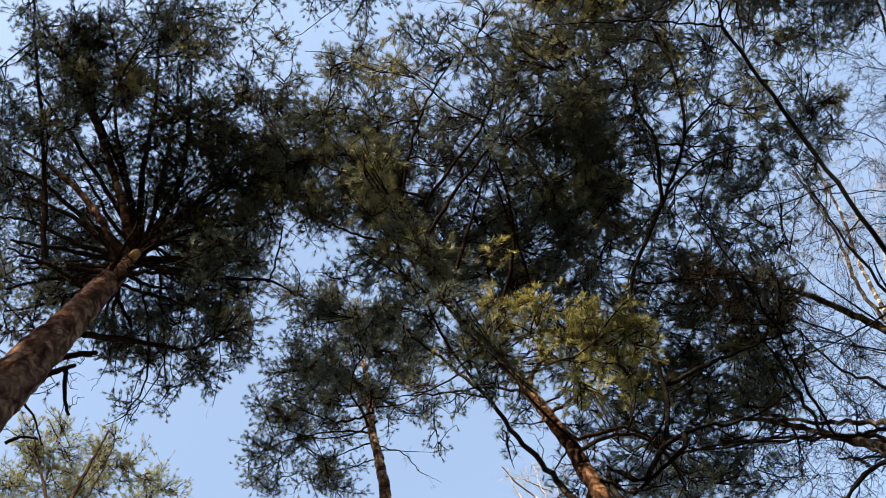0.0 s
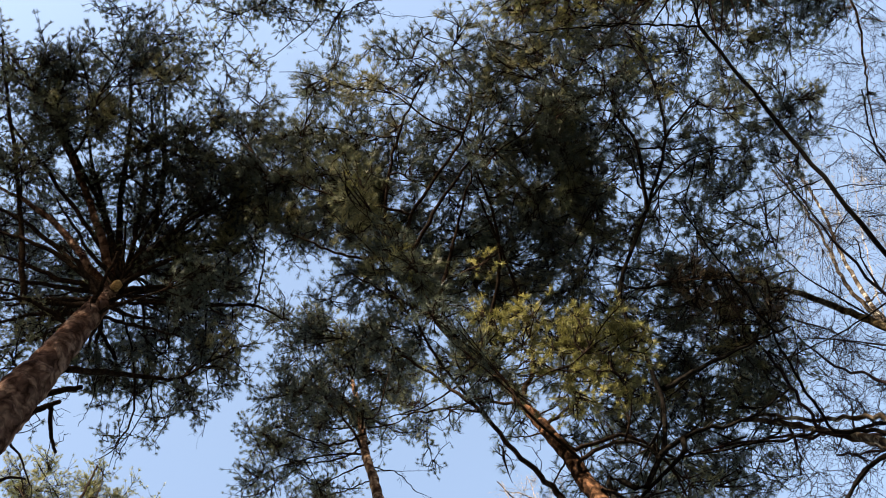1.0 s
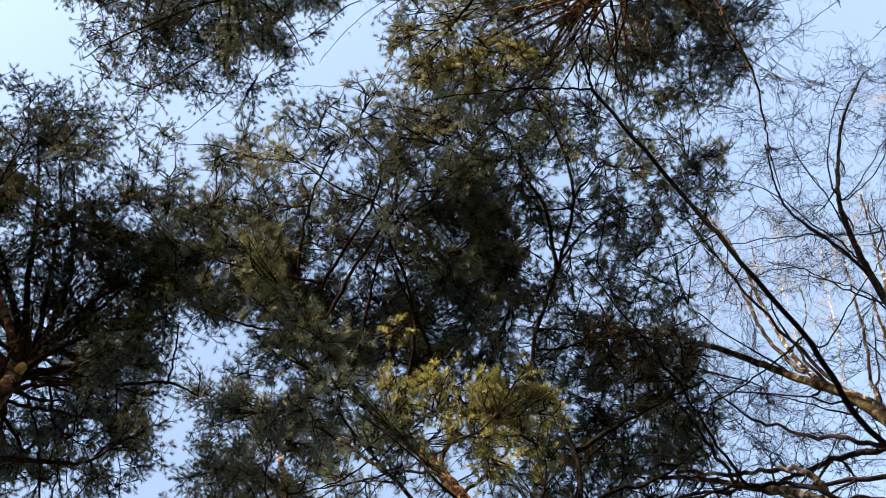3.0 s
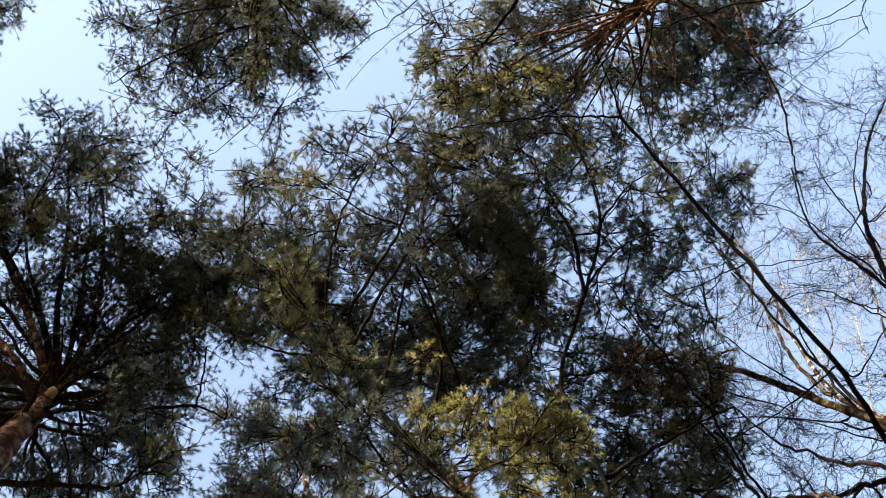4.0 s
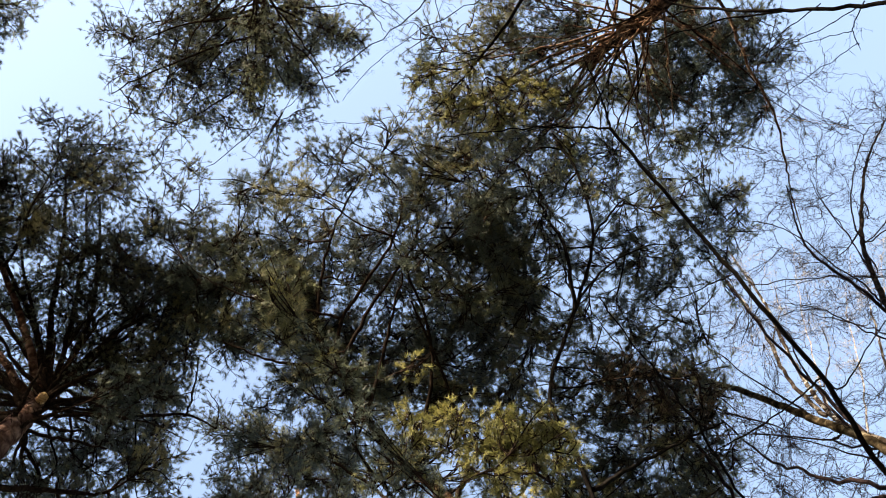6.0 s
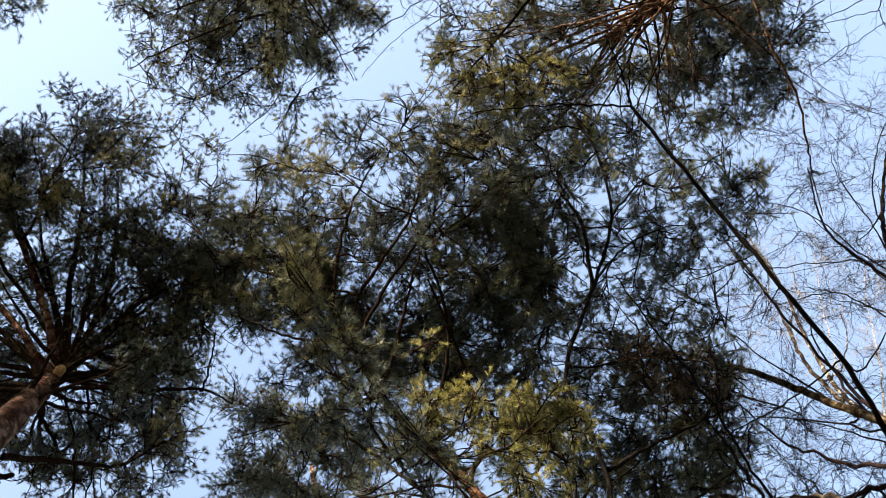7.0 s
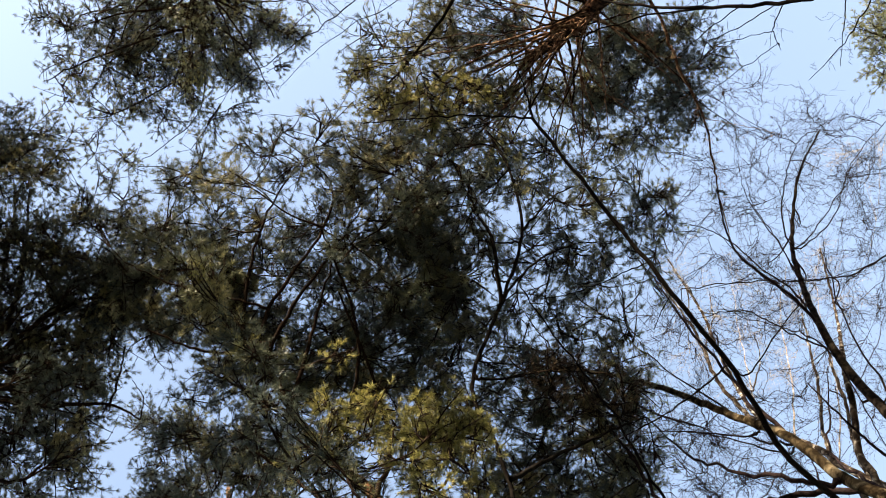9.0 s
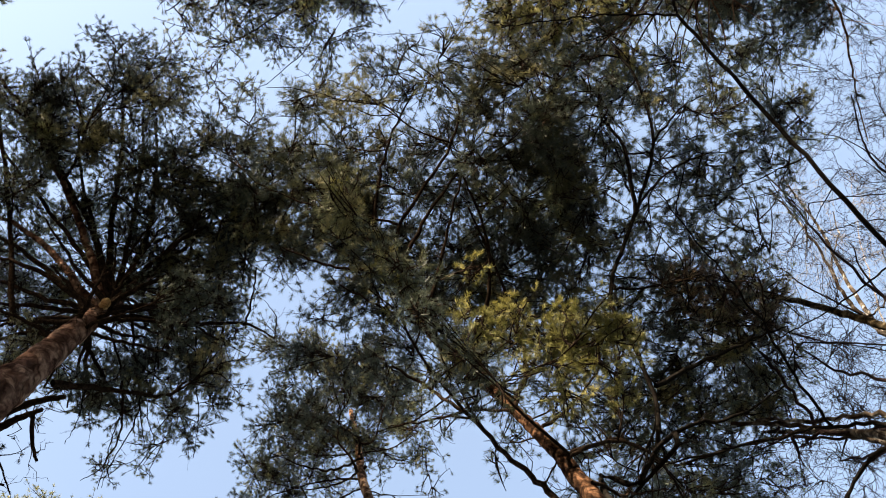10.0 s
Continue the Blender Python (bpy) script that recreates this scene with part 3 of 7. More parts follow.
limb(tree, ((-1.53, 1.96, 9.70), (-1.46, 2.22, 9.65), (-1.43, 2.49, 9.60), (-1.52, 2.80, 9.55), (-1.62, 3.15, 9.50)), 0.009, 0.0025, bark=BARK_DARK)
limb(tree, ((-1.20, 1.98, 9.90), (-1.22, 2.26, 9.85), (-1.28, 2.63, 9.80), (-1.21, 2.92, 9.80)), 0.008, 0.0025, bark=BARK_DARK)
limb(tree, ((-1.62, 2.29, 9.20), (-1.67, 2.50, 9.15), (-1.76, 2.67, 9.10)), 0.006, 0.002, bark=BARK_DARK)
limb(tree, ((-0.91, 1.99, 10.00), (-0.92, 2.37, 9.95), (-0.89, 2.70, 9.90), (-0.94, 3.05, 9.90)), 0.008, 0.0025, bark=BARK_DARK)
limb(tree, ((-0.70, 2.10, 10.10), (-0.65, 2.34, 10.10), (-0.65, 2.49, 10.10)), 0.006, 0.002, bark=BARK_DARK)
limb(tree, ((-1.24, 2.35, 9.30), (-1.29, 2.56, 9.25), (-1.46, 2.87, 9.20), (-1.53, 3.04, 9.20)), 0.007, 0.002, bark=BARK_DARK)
masses(tree, [(-2.63, 0.09, 11.41, 0.37, 1.00), (-2.18, 0.01, 11.42, 0.34, 1.00), (-1.70, 0.02, 11.21, 0.33, 1.00), (-1.28, 0.14, 11.05, 0.34, 1.00),
    (-1.00, 0.52, 10.89, 0.29, 1.00), (-2.31, 0.47, 11.12, 0.35, 1.00), (-1.87, 0.54, 11.14, 0.35, 1.00), (-1.44, 0.70, 10.88, 0.34, 1.00),
    (-2.54, 0.87, 10.88, 0.35, 0.80), (-1.15, 1.09, 11.55, 0.36, 1.00), (-0.72, 0.88, 11.31, 0.30, 1.00), (-2.08, 1.15, 11.01, 0.32, 0.70),
    (-1.61, 1.29, 11.15, 0.33, 0.35), (-0.71, 1.44, 11.53, 0.34, 1.00), (-2.73, 1.61, 11.48, 0.35, 0.60),])
masses(tree, [(-1.22, 1.74, 11.44, 0.36, 1.00), (-1.34, 2.24, 11.20, 0.33, 1.00), (-0.92, 2.36, 11.32, 0.31, 1.00),
    (-1.54, 2.50, 10.89, 0.30, 0.80), (-1.11, 2.80, 11.24, 0.28, 1.00), (-1.13, 3.18, 11.04, 0.25, 0.70), (-1.55, 3.45, 11.47, 0.23, 0.60),
    (-2.58, 1.98, 10.89, 0.30, 0.60), (-2.74, 2.56, 11.33, 0.26, 0.60), (-0.87, 2.00, 11.46, 0.31, 1.00), (-1.75, 2.87, 11.01, 0.25, 0.60),
    (-1.98, 3.64, 11.48, 0.18, 0.40), (-1.33, 1.71, 10.30, 0.27, 0.50), (-1.00, 1.69, 10.30, 0.25, 1.00),])
masses(tree, [(-1.50, 1.60, 10.50, 0.23, 0.35), (-1.21, 1.48, 10.80, 0.26, 0.45), (-0.74, 1.58, 10.60, 0.25, 1.00), (-1.99, 1.74, 10.60, 0.26, 0.50),
    (-1.94, -0.54, 12.06, 0.24, 0.70), (-1.29, -0.33, 11.46, 0.22, 0.70), (-1.65, -0.10, 11.95, 0.32, 1.00), (-1.08, 0.01, 11.45, 0.19, 0.60),
    (-2.19, 0.11, 11.80, 0.32, 1.00), (-2.55, 0.48, 11.76, 0.35, 1.00), (-0.90, 0.44, 11.59, 0.22, 0.50), (-0.54, 0.47, 11.68, 0.20, 0.40),
    (-0.62, 0.85, 12.01, 0.32, 1.00), (-0.71, 1.26, 11.67, 0.31, 1.00), (-2.18, 2.05, 9.68, 0.22, 0.50),])
masses(tree, [(-1.55, 2.36, 9.58, 0.19, 0.50), (-1.84, 2.59, 9.72, 0.16, 0.35), (-2.34, 2.19, 9.49, 0.21, 0.60), (-1.41, 2.57, 9.53, 0.19, 0.50),
    (-2.57, 2.44, 9.72, 0.22, 0.50), (-2.49, 2.95, 9.60, 0.20, 0.40), (-3.55, 0.63, 12.50, 0.26, 0.63), (-3.30, 0.79, 12.61, 0.30, 0.64),
    (-2.72, 0.76, 12.21, 0.31, 0.42), (-2.28, 0.66, 12.44, 0.33, 0.49), (-3.53, 1.13, 12.19, 0.26, 0.56), (-3.13, 1.05, 12.53, 0.35, 0.41),
    (-2.70, 1.11, 12.11, 0.29, 0.56), (-2.34, 1.17, 12.56, 0.37, 0.57), (-3.41, 1.40, 12.30, 0.34, 0.60),])
masses(tree, [(-3.17, 1.52, 12.46, 0.31, 0.64), (-2.77, 1.44, 12.32, 0.25, 0.48), (-2.25, 1.54, 12.17, 0.35, 0.22), (-3.36, 1.82, 12.30, 0.36, 0.40),
    (-3.04, 1.73, 11.99, 0.35, 0.60), (-2.73, 1.84, 11.98, 0.27, 0.50), (-2.30, 1.74, 12.32, 0.35, 0.22), (-3.50, 2.21, 12.28, 0.25, 0.41),
    (-3.21, 2.50, 12.53, 0.37, 0.49), (-2.63, 2.28, 11.96, 0.35, 0.45), (-2.22, 2.25, 12.34, 0.32, 0.57), (-3.49, 2.82, 12.29, 0.35, 0.35),
    (-3.25, 2.66, 12.37, 0.28, 0.41), (-2.86, 2.69, 12.46, 0.33, 0.62), (-2.34, 2.68, 12.32, 0.30, 0.55),])
masses(tree, [(-3.19, 1.34, 11.71, 0.28, 0.30), (-2.63, 1.33, 11.31, 0.22, 0.45), (-2.18, 1.43, 11.67, 0.24, 0.17), (-1.82, 1.07, 11.34, 0.20, 0.30),
    (-1.16, 1.06, 11.31, 0.26, 0.30), (-3.22, 1.67, 11.30, 0.28, 0.35), (-2.57, 1.69, 11.09, 0.23, 0.35), (-2.04, 1.60, 11.24, 0.27, 0.15),
    (-1.81, 1.62, 11.21, 0.21, 0.22), (-1.28, 1.52, 11.09, 0.19, 0.13), (-3.21, 2.25, 11.43, 0.28, 0.45), (-2.52, 2.14, 11.36, 0.27, 0.44),
    (-2.25, 2.27, 11.07, 0.24, 0.41), (-1.75, 2.19, 11.16, 0.25, 0.27), (-1.20, 2.35, 11.69, 0.26, 0.33),])
masses(tree, [(-3.17, -0.20, 12.21, 0.36, 0.22), (-2.53, -0.09, 12.02, 0.24, 0.21), (-1.85, -0.19, 12.09, 0.27, 0.28), (-1.63, -0.14, 12.42, 0.36, 0.21),
    (-3.01, 0.24, 12.13, 0.29, 0.32), (-2.50, 0.20, 12.40, 0.29, 0.27), (-1.99, 0.34, 11.86, 0.32, 0.25), (-1.57, 0.08, 12.55, 0.29, 0.36),
    (-3.12, 0.93, 12.52, 0.33, 0.29), (-2.44, 0.76, 12.32, 0.28, 0.34), (-1.96, 0.96, 11.99, 0.25, 0.33), (-1.50, 0.77, 12.31, 0.35, 0.22),
    (-2.11, 1.63, 12.11, 0.22, 0.22), (-1.69, 1.51, 11.83, 0.30, 0.25), (-1.14, 1.43, 11.86, 0.21, 0.44),])
masses(tree, [(-0.72, 1.66, 12.01, 0.21, 0.76), (-2.02, 1.93, 11.70, 0.27, 0.25), (-1.49, 1.99, 12.06, 0.28, 0.31), (-1.26, 2.03, 11.78, 0.31, 0.63),
    (-0.93, 2.04, 11.83, 0.28, 0.60), (-0.94, 1.58, 9.35, 0.17, 1.17), (-0.73, 1.70, 9.99, 0.24, 0.78), (-1.04, 1.87, 9.69, 0.18, 1.23),
    (-1.26, 2.33, 9.86, 0.22, 0.89), (-0.95, 2.37, 9.94, 0.19, 0.87), (-0.67, 2.25, 9.51, 0.25, 0.75),
    (-1.58, 2.39, 9.47, 0.22, 1.23), (-1.28, 2.51, 9.71, 0.20, 1.14), (-0.97, 2.53, 9.45, 0.19, 0.81),])
masses(tree, [(-0.78, 2.59, 10.01, 0.22, 0.84), (-2.01, 1.99, 9.27, 0.19, 0.42), (-1.91, 2.25, 9.74, 0.16, 0.28), (-2.21, 2.41, 9.69, 0.15, 0.35),
    (-1.85, 2.37, 9.57, 0.16, 0.34), (-1.63, 0.54, 10.85, 0.20, 0.57), (-1.14, 0.58, 10.62, 0.23, 0.53), (-0.85, 0.41, 10.95, 0.21, 0.70),
    (-0.55, 0.63, 10.95, 0.24, 0.40), (-1.62, 0.93, 10.75, 0.20, 0.54), (-1.18, 0.79, 10.77, 0.19, 0.42), (-0.87, 0.99, 10.57, 0.20, 0.66),
    (-0.67, 0.94, 11.03, 0.27, 0.42), (-1.64, 1.35, 10.70, 0.22, 0.32), (-1.30, 1.37, 10.66, 0.23, 0.33),])
masses(tree, [(-1.09, 1.27, 11.10, 0.21, 0.52), (-0.60, 1.20, 10.66, 0.23, 0.61), (-2.16, 1.82, 10.61, 0.19, 0.60), (-2.09, 2.28, 10.67, 0.18, 0.70),
    (-1.77, 2.49, 10.67, 0.20, 0.80), (-1.99, 2.66, 10.78, 0.20, 0.80), (-2.21, 1.54, 10.69, 0.19, 0.50), (-1.50, 2.33, 10.76, 0.19, 0.60),
    (-2.24, 2.10, 10.56, 0.18, 0.70), (-2.21, 2.60, 10.77, 0.18, 0.80), (-2.06, 2.06, 10.78, 0.16, 0.50),])
masses(tree, [(-1.49, 0.75, 10.88, 0.20, 1.00), (-1.24, 0.93, 11.14, 0.20, 1.00), (-0.91, 0.81, 10.88, 0.20, 1.00), (-0.68, 1.03, 11.07, 0.20, 1.00),
    (-1.43, 1.13, 11.10, 0.20, 1.00), (-1.06, 1.21, 10.91, 0.20, 1.00), (-0.77, 1.32, 10.93, 0.20, 1.00), (-0.47, 1.22, 10.90, 0.20, 1.00),
    (-1.58, 1.38, 10.79, 0.20, 1.00), (-1.27, 1.52, 10.94, 0.20, 1.00), (-0.92, 1.61, 10.85, 0.20, 1.00), (-0.58, 1.57, 10.85, 0.20, 1.00),
    (-1.36, 1.90, 10.82, 0.20, 1.00), (-1.02, 2.01, 10.83, 0.20, 1.00), (-0.85, 1.97, 11.08, 0.20, 1.00), (-1.19, 2.33, 10.92, 0.20, 1.00),
    (-0.93, 2.43, 10.85, 0.20, 1.00), (-1.44, 2.55, 10.99, 0.20, 1.00)])

tree = pine(((0.05, -1.92, 0.00), (0.05, -1.92, 8.50), (0.06, -1.88, 11.50), (0.08, -1.80, 13.30),), 0.1, 0.015,
    label='Scots pine crown seen from below, dark trunk pointing up', seed=12, needle=0.034, bark=BARK_TWIG)
boughs(tree, 10.2, 12.8, 36, 0.8, 1.7)
limb(tree, ((0.06, -1.88, 11.85), (0.06, -1.13, 12.20), (-0.38, -0.80, 12.40), (-0.84, -0.54, 12.50), (-1.08, -0.52, 12.60),), 0.012, 0.003)
limb(tree, ((0.06, -1.88, 12.55), (0.08, -0.76, 12.90), (-0.29, -0.30, 12.90), (-0.71, 0.01, 12.90),), 0.009, 0.0024)
limb(tree, ((0.06, -1.88, 11.55), (0.06, -1.48, 11.90), (-0.52, -1.27, 12.10), (-1.14, -1.01, 12.30), (-1.42, -0.84, 12.30),), 0.018, 0.0048)
limb(tree, ((0.06, -1.88, 11.45), (0.06, -1.57, 11.80), (0.54, -1.25, 12.20), (0.83, -0.82, 12.40),), 0.015, 0.0036)
limb(tree, ((0.06, -1.88, 11.35), (0.06, -1.61, 11.70), (-0.62, -1.53, 12.00), (-1.23, -1.33, 12.20),), 0.018, 0.0048)
masses(tree, [(-1.24, -1.39, 12.26, 0.33, 0.60), (-0.82, -1.32, 12.50, 0.37, 1.00), (-0.38, -1.47, 12.70, 0.40, 1.00), (0.09, -1.43, 12.35, 0.39, 1.20),
    (0.57, -1.39, 12.81, 0.35, 1.20), (0.88, -1.59, 12.93, 0.26, 1.00), (-1.14, -1.00, 12.80, 0.31, 0.70), (-0.56, -1.00, 12.68, 0.37, 1.00),
    (0.02, -1.02, 12.80, 0.28, 1.00), (0.57, -1.10, 12.91, 0.28, 1.00), (-1.44, -1.18, 12.92, 0.22, 0.50), (-0.84, -0.57, 12.48, 0.27, 0.50),
    (-0.28, -0.53, 12.70, 0.28, 0.60), (0.10, -0.45, 12.32, 0.21, 0.80), (-0.71, -0.12, 12.89, 0.25, 0.45),])
masses(tree, [(-1.00, -0.22, 12.29, 0.21, 0.40), (-0.42, -1.83, 12.45, 0.43, 1.00), (0.33, -1.89, 12.65, 0.44, 1.00), (0.90, -1.17, 12.41, 0.15, 0.50),
    (0.43, -0.73, 12.54, 0.21, 0.60), (-0.86, 0.12, 12.50, 0.17, 0.50), (-1.57, -1.56, 12.72, 0.22, 0.50), (1.04, -1.61, 12.61, 0.22, 0.70),
    (0.69, -1.75, 12.83, 0.32, 1.00), (-0.21, -1.18, 12.68, 0.31, 0.80), (0.32, -1.26, 12.75, 0.31, 0.80), (-0.81, -0.95, 12.26, 0.30, 0.70),
    (-0.08, -1.71, 12.72, 0.38, 1.00), (-0.67, -1.61, 12.89, 0.32, 0.80), (-1.21, -0.67, 12.35, 0.21, 0.40),])
masses(tree, [(-0.57, -0.65, 12.80, 0.25, 0.50), (-0.04, -0.78, 12.80, 0.25, 0.60), (-0.91, -1.57, 12.31, 0.30, 0.70), (-0.02, -1.39, 11.33, 0.25, 0.80),
    (0.15, -1.13, 11.24, 0.23, 0.80), (0.02, -0.92, 11.26, 0.20, 0.70), (0.07, -0.68, 11.45, 0.14, 0.60), (-0.66, -1.76, 13.07, 0.33, 0.42),
    (-0.33, -1.58, 12.95, 0.25, 0.56), (0.45, -1.81, 13.15, 0.25, 0.44), (-0.66, -1.15, 12.78, 0.34, 0.38), (-0.37, -1.11, 12.98, 0.23, 0.57),
    (0.41, -1.18, 13.29, 0.28, 0.37),])
# Small clump painted as sunlit with warm-toned needles.
bright_masses(tree, [(0.05, -0.92, 11.62, 0.18, 0.80), (-0.09, -0.83, 11.69, 0.11, 0.60),])

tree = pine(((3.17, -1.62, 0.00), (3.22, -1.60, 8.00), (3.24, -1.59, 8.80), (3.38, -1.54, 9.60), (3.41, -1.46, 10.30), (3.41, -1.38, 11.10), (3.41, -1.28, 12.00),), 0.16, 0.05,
    bark=BARK_ORANGE, label='Scots pine with flaky orange bark, inner branches toned as sunlit', seed=13, needle=0.05, twig_bark=BARK_TAN, fill=1.25)
# Olive tone paints sun into the colour of this crown.
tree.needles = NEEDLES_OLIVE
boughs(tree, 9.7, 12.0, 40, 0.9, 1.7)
limb(tree, ((3.20, -1.35, 10.00), (2.85, -1.14, 10.30), (2.39, -0.92, 10.70), (1.87, -0.68, 11.00),), 0.021, 0.0048)
limb(tree, ((3.19, -1.34, 10.10), (2.60, -1.11, 10.50), (2.05, -0.77, 10.80), (1.66, -0.42, 11.00),), 0.018, 0.0048)
limb(tree, ((3.12, -1.28, 10.20), (2.95, -0.87, 10.60), (2.72, -0.37, 10.90),), 0.018, 0.0048)
limb(tree, ((3.27, -1.43, 9.80), (2.71, -1.22, 10.20), (2.10, -1.11, 10.60), (1.70, -1.08, 10.90),), 0.018, 0.0036)
limb(tree, ((3.25, -1.40, 10.00), (3.59, -0.95, 10.30), (4.22, -0.63, 10.60),), 0.015, 0.0036)
limb(tree, ((3.36, -1.48, 9.90), (4.07, -1.21, 10.30), (4.66, -0.90, 10.60),), 0.015, 0.0036)
limb(tree, ((3.69, -1.66, 9.60), (3.86, -1.37, 9.50), (3.98, -1.00, 9.40), (4.19, -0.56, 9.30), (4.35, -0.17, 9.40), (4.41, 0.04, 9.40), (4.58, 0.40, 9.50),), 0.0168, 0.0048)
limb(tree, ((4.20, -0.56, 9.30), (4.53, -0.53, 9.40), (4.96, -0.49, 9.50),), 0.0036, 0.0018)
limb(tree, ((3.02, -1.18, 10.20), (2.68, -0.97, 10.60), (2.48, -0.57, 10.80), (2.20, -0.31, 11.00),), 0.012, 0.003)
limb(tree, ((3.16, -1.24, 10.48), (2.47, -1.24, 10.83), (1.81, -1.25, 11.28),), 0.012, 0.0036)
limb(tree, ((3.35, -1.42, 9.83), (2.83, -1.74, 10.18), (2.32, -2.09, 10.63),), 0.012, 0.0036)
limb(tree, ((3.23, -1.30, 10.28), (3.14, -0.96, 10.63), (2.95, -0.51, 11.08),), 0.012, 0.0036)
limb(tree, ((3.11, -1.19, 10.65), (2.71, -0.96, 11.00), (2.31, -0.60, 11.45),), 0.012, 0.0036)
limb(tree, ((3.30, -1.37, 10.03), (3.12, -1.24, 10.38), (3.08, -0.97, 10.83),), 0.012, 0.0036)
limb(tree, ((3.22, -1.29, 10.32), (3.59, -0.51, 10.67), (3.99, 0.29, 11.12),), 0.012, 0.0036)
limb(tree, ((3.37, -1.44, 9.74), (3.23, -1.25, 10.09), (2.99, -1.02, 10.54),), 0.012, 0.0036)
limb(tree, ((3.33, -1.41, 9.90), (3.10, -1.06, 10.25), (2.97, -0.77, 10.70),), 0.012, 0.0036)
limb(tree, ((3.33, -1.40, 9.92), (2.81, -1.57, 10.27), (2.19, -1.81, 10.72),), 0.012, 0.0036)
limb(tree, ((3.13, -1.21, 10.59), (2.87, -1.32, 10.94), (2.69, -1.55, 11.39),), 0.012, 0.0036)
limb(tree, ((3.24, -1.31, 10.25), (2.77, -1.46, 10.60), (2.34, -1.70, 11.05),), 0.012, 0.0036)
limb(tree, ((3.32, -1.39, 9.96), (2.97, -0.84, 10.31), (2.65, -0.29, 10.76),), 0.012, 0.0036)
limb(tree, ((3.34, -1.42, 9.85), (3.28, -0.73, 10.20), (3.31, 0.11, 10.65),), 0.012, 0.0036)
limb(tree, ((3.38, -1.45, 9.72), (3.59, -0.96, 10.07), (3.83, -0.52, 10.52),), 0.012, 0.0036)
limb(tree, ((3.09, -1.18, 10.69), (2.87, -0.70, 11.04), (2.68, -0.17, 11.49),), 0.012, 0.0036)
limb(tree, ((3.14, -1.22, 10.55), (2.83, -0.70, 10.90), (2.42, -0.12, 11.35),), 0.012, 0.0036)
limb(tree, ((3.30, -1.37, 10.04), (3.52, -0.75, 10.39), (3.71, -0.10, 10.84),), 0.012, 0.0036)
limb(tree, ((3.31, -1.39, 9.98), (3.05, -1.28, 10.33), (2.70, -1.28, 10.78),), 0.012, 0.0036)
masses(tree, [(1.63, -1.01, 11.08, 0.21, 0.80), (1.91, -1.14, 10.64, 0.26, 0.60), (1.75, -0.66, 11.00, 0.24, 0.80), (2.18, -0.80, 10.68, 0.29, 0.80),
    (2.58, -1.15, 10.60, 0.29, 0.70), (2.09, -0.43, 10.97, 0.27, 0.80), (2.47, -0.44, 10.56, 0.28, 0.90), (2.79, -0.80, 10.59, 0.26, 0.60),
    (2.93, -0.29, 10.68, 0.29, 0.60), (3.95, -0.88, 10.74, 0.31, 0.85),
    (4.27, -1.20, 10.72, 0.34, 0.85), (4.61, -0.91, 10.94, 0.29, 0.85), (4.32, -0.52, 10.92, 0.26, 0.85),])
masses(tree, [(4.89, -1.27, 11.14, 0.30, 0.68), (5.01, -0.71, 11.12, 0.21, 0.68), (3.73, -0.76, 11.20, 0.32, 0.68), (2.76, 0.02, 10.63, 0.26, 0.60),
    (3.23, -0.29, 10.59, 0.27, 0.60), (2.39, -1.47, 11.08, 0.33, 0.70), (2.97, -1.50, 10.83, 0.27, 0.60), (4.03, -1.49, 10.59, 0.33, 0.85),
    (4.88, -1.56, 10.92, 0.30, 0.59), (3.97, -0.41, 10.77, 0.19, 0.59), (1.41, -0.84, 10.70, 0.15, 0.50), (3.27, 0.07, 11.02, 0.25, 0.60),
    (3.96, -1.40, 11.06, 0.32, 0.68), (4.38, -1.41, 10.73, 0.31, 0.77), (4.24, -1.07, 11.02, 0.29, 0.68),])
masses(tree, [(4.73, -0.94, 10.71, 0.26, 0.68), (3.96, -0.59, 11.17, 0.26, 0.59), (5.08, -1.23, 10.83, 0.21, 0.51), (4.59, -0.52, 10.88, 0.20, 0.51),
    (4.98, -1.42, 10.67, 0.20, 0.51), (1.91, -0.81, 10.88, 0.24, 0.60), (2.30, -1.11, 10.74, 0.26, 0.50), (2.51, -0.25, 11.10, 0.25, 0.60),
    (2.70, -1.41, 10.64, 0.27, 0.50), (3.45, -0.94, 10.92, 0.25, 0.50), (4.41, 0.04, 9.40, 0.04, 2.12), 
      ])
masses(tree, [ (4.47, -1.90, 12.03, 0.32, 0.29), (4.81, -1.54, 11.50, 0.31, 0.25),
    (3.94, -1.00, 11.47, 0.31, 0.23), (4.45, -1.36, 11.74, 0.27, 0.29), (5.03, -1.12, 11.95, 0.32, 0.32), (3.79, -0.59, 11.54, 0.25, 0.37),
    (4.43, -0.53, 11.50, 0.34, 0.35), (4.95, -0.56, 11.90, 0.34, 0.29), (1.85, -1.35, 11.58, 0.27, 0.53), (2.30, -1.40, 11.26, 0.24, 0.58),
    (2.85, -1.37, 11.55, 0.24, 0.56), (3.23, -1.45, 11.85, 0.28, 0.52), (1.84, -0.84, 11.29, 0.22, 0.41),])
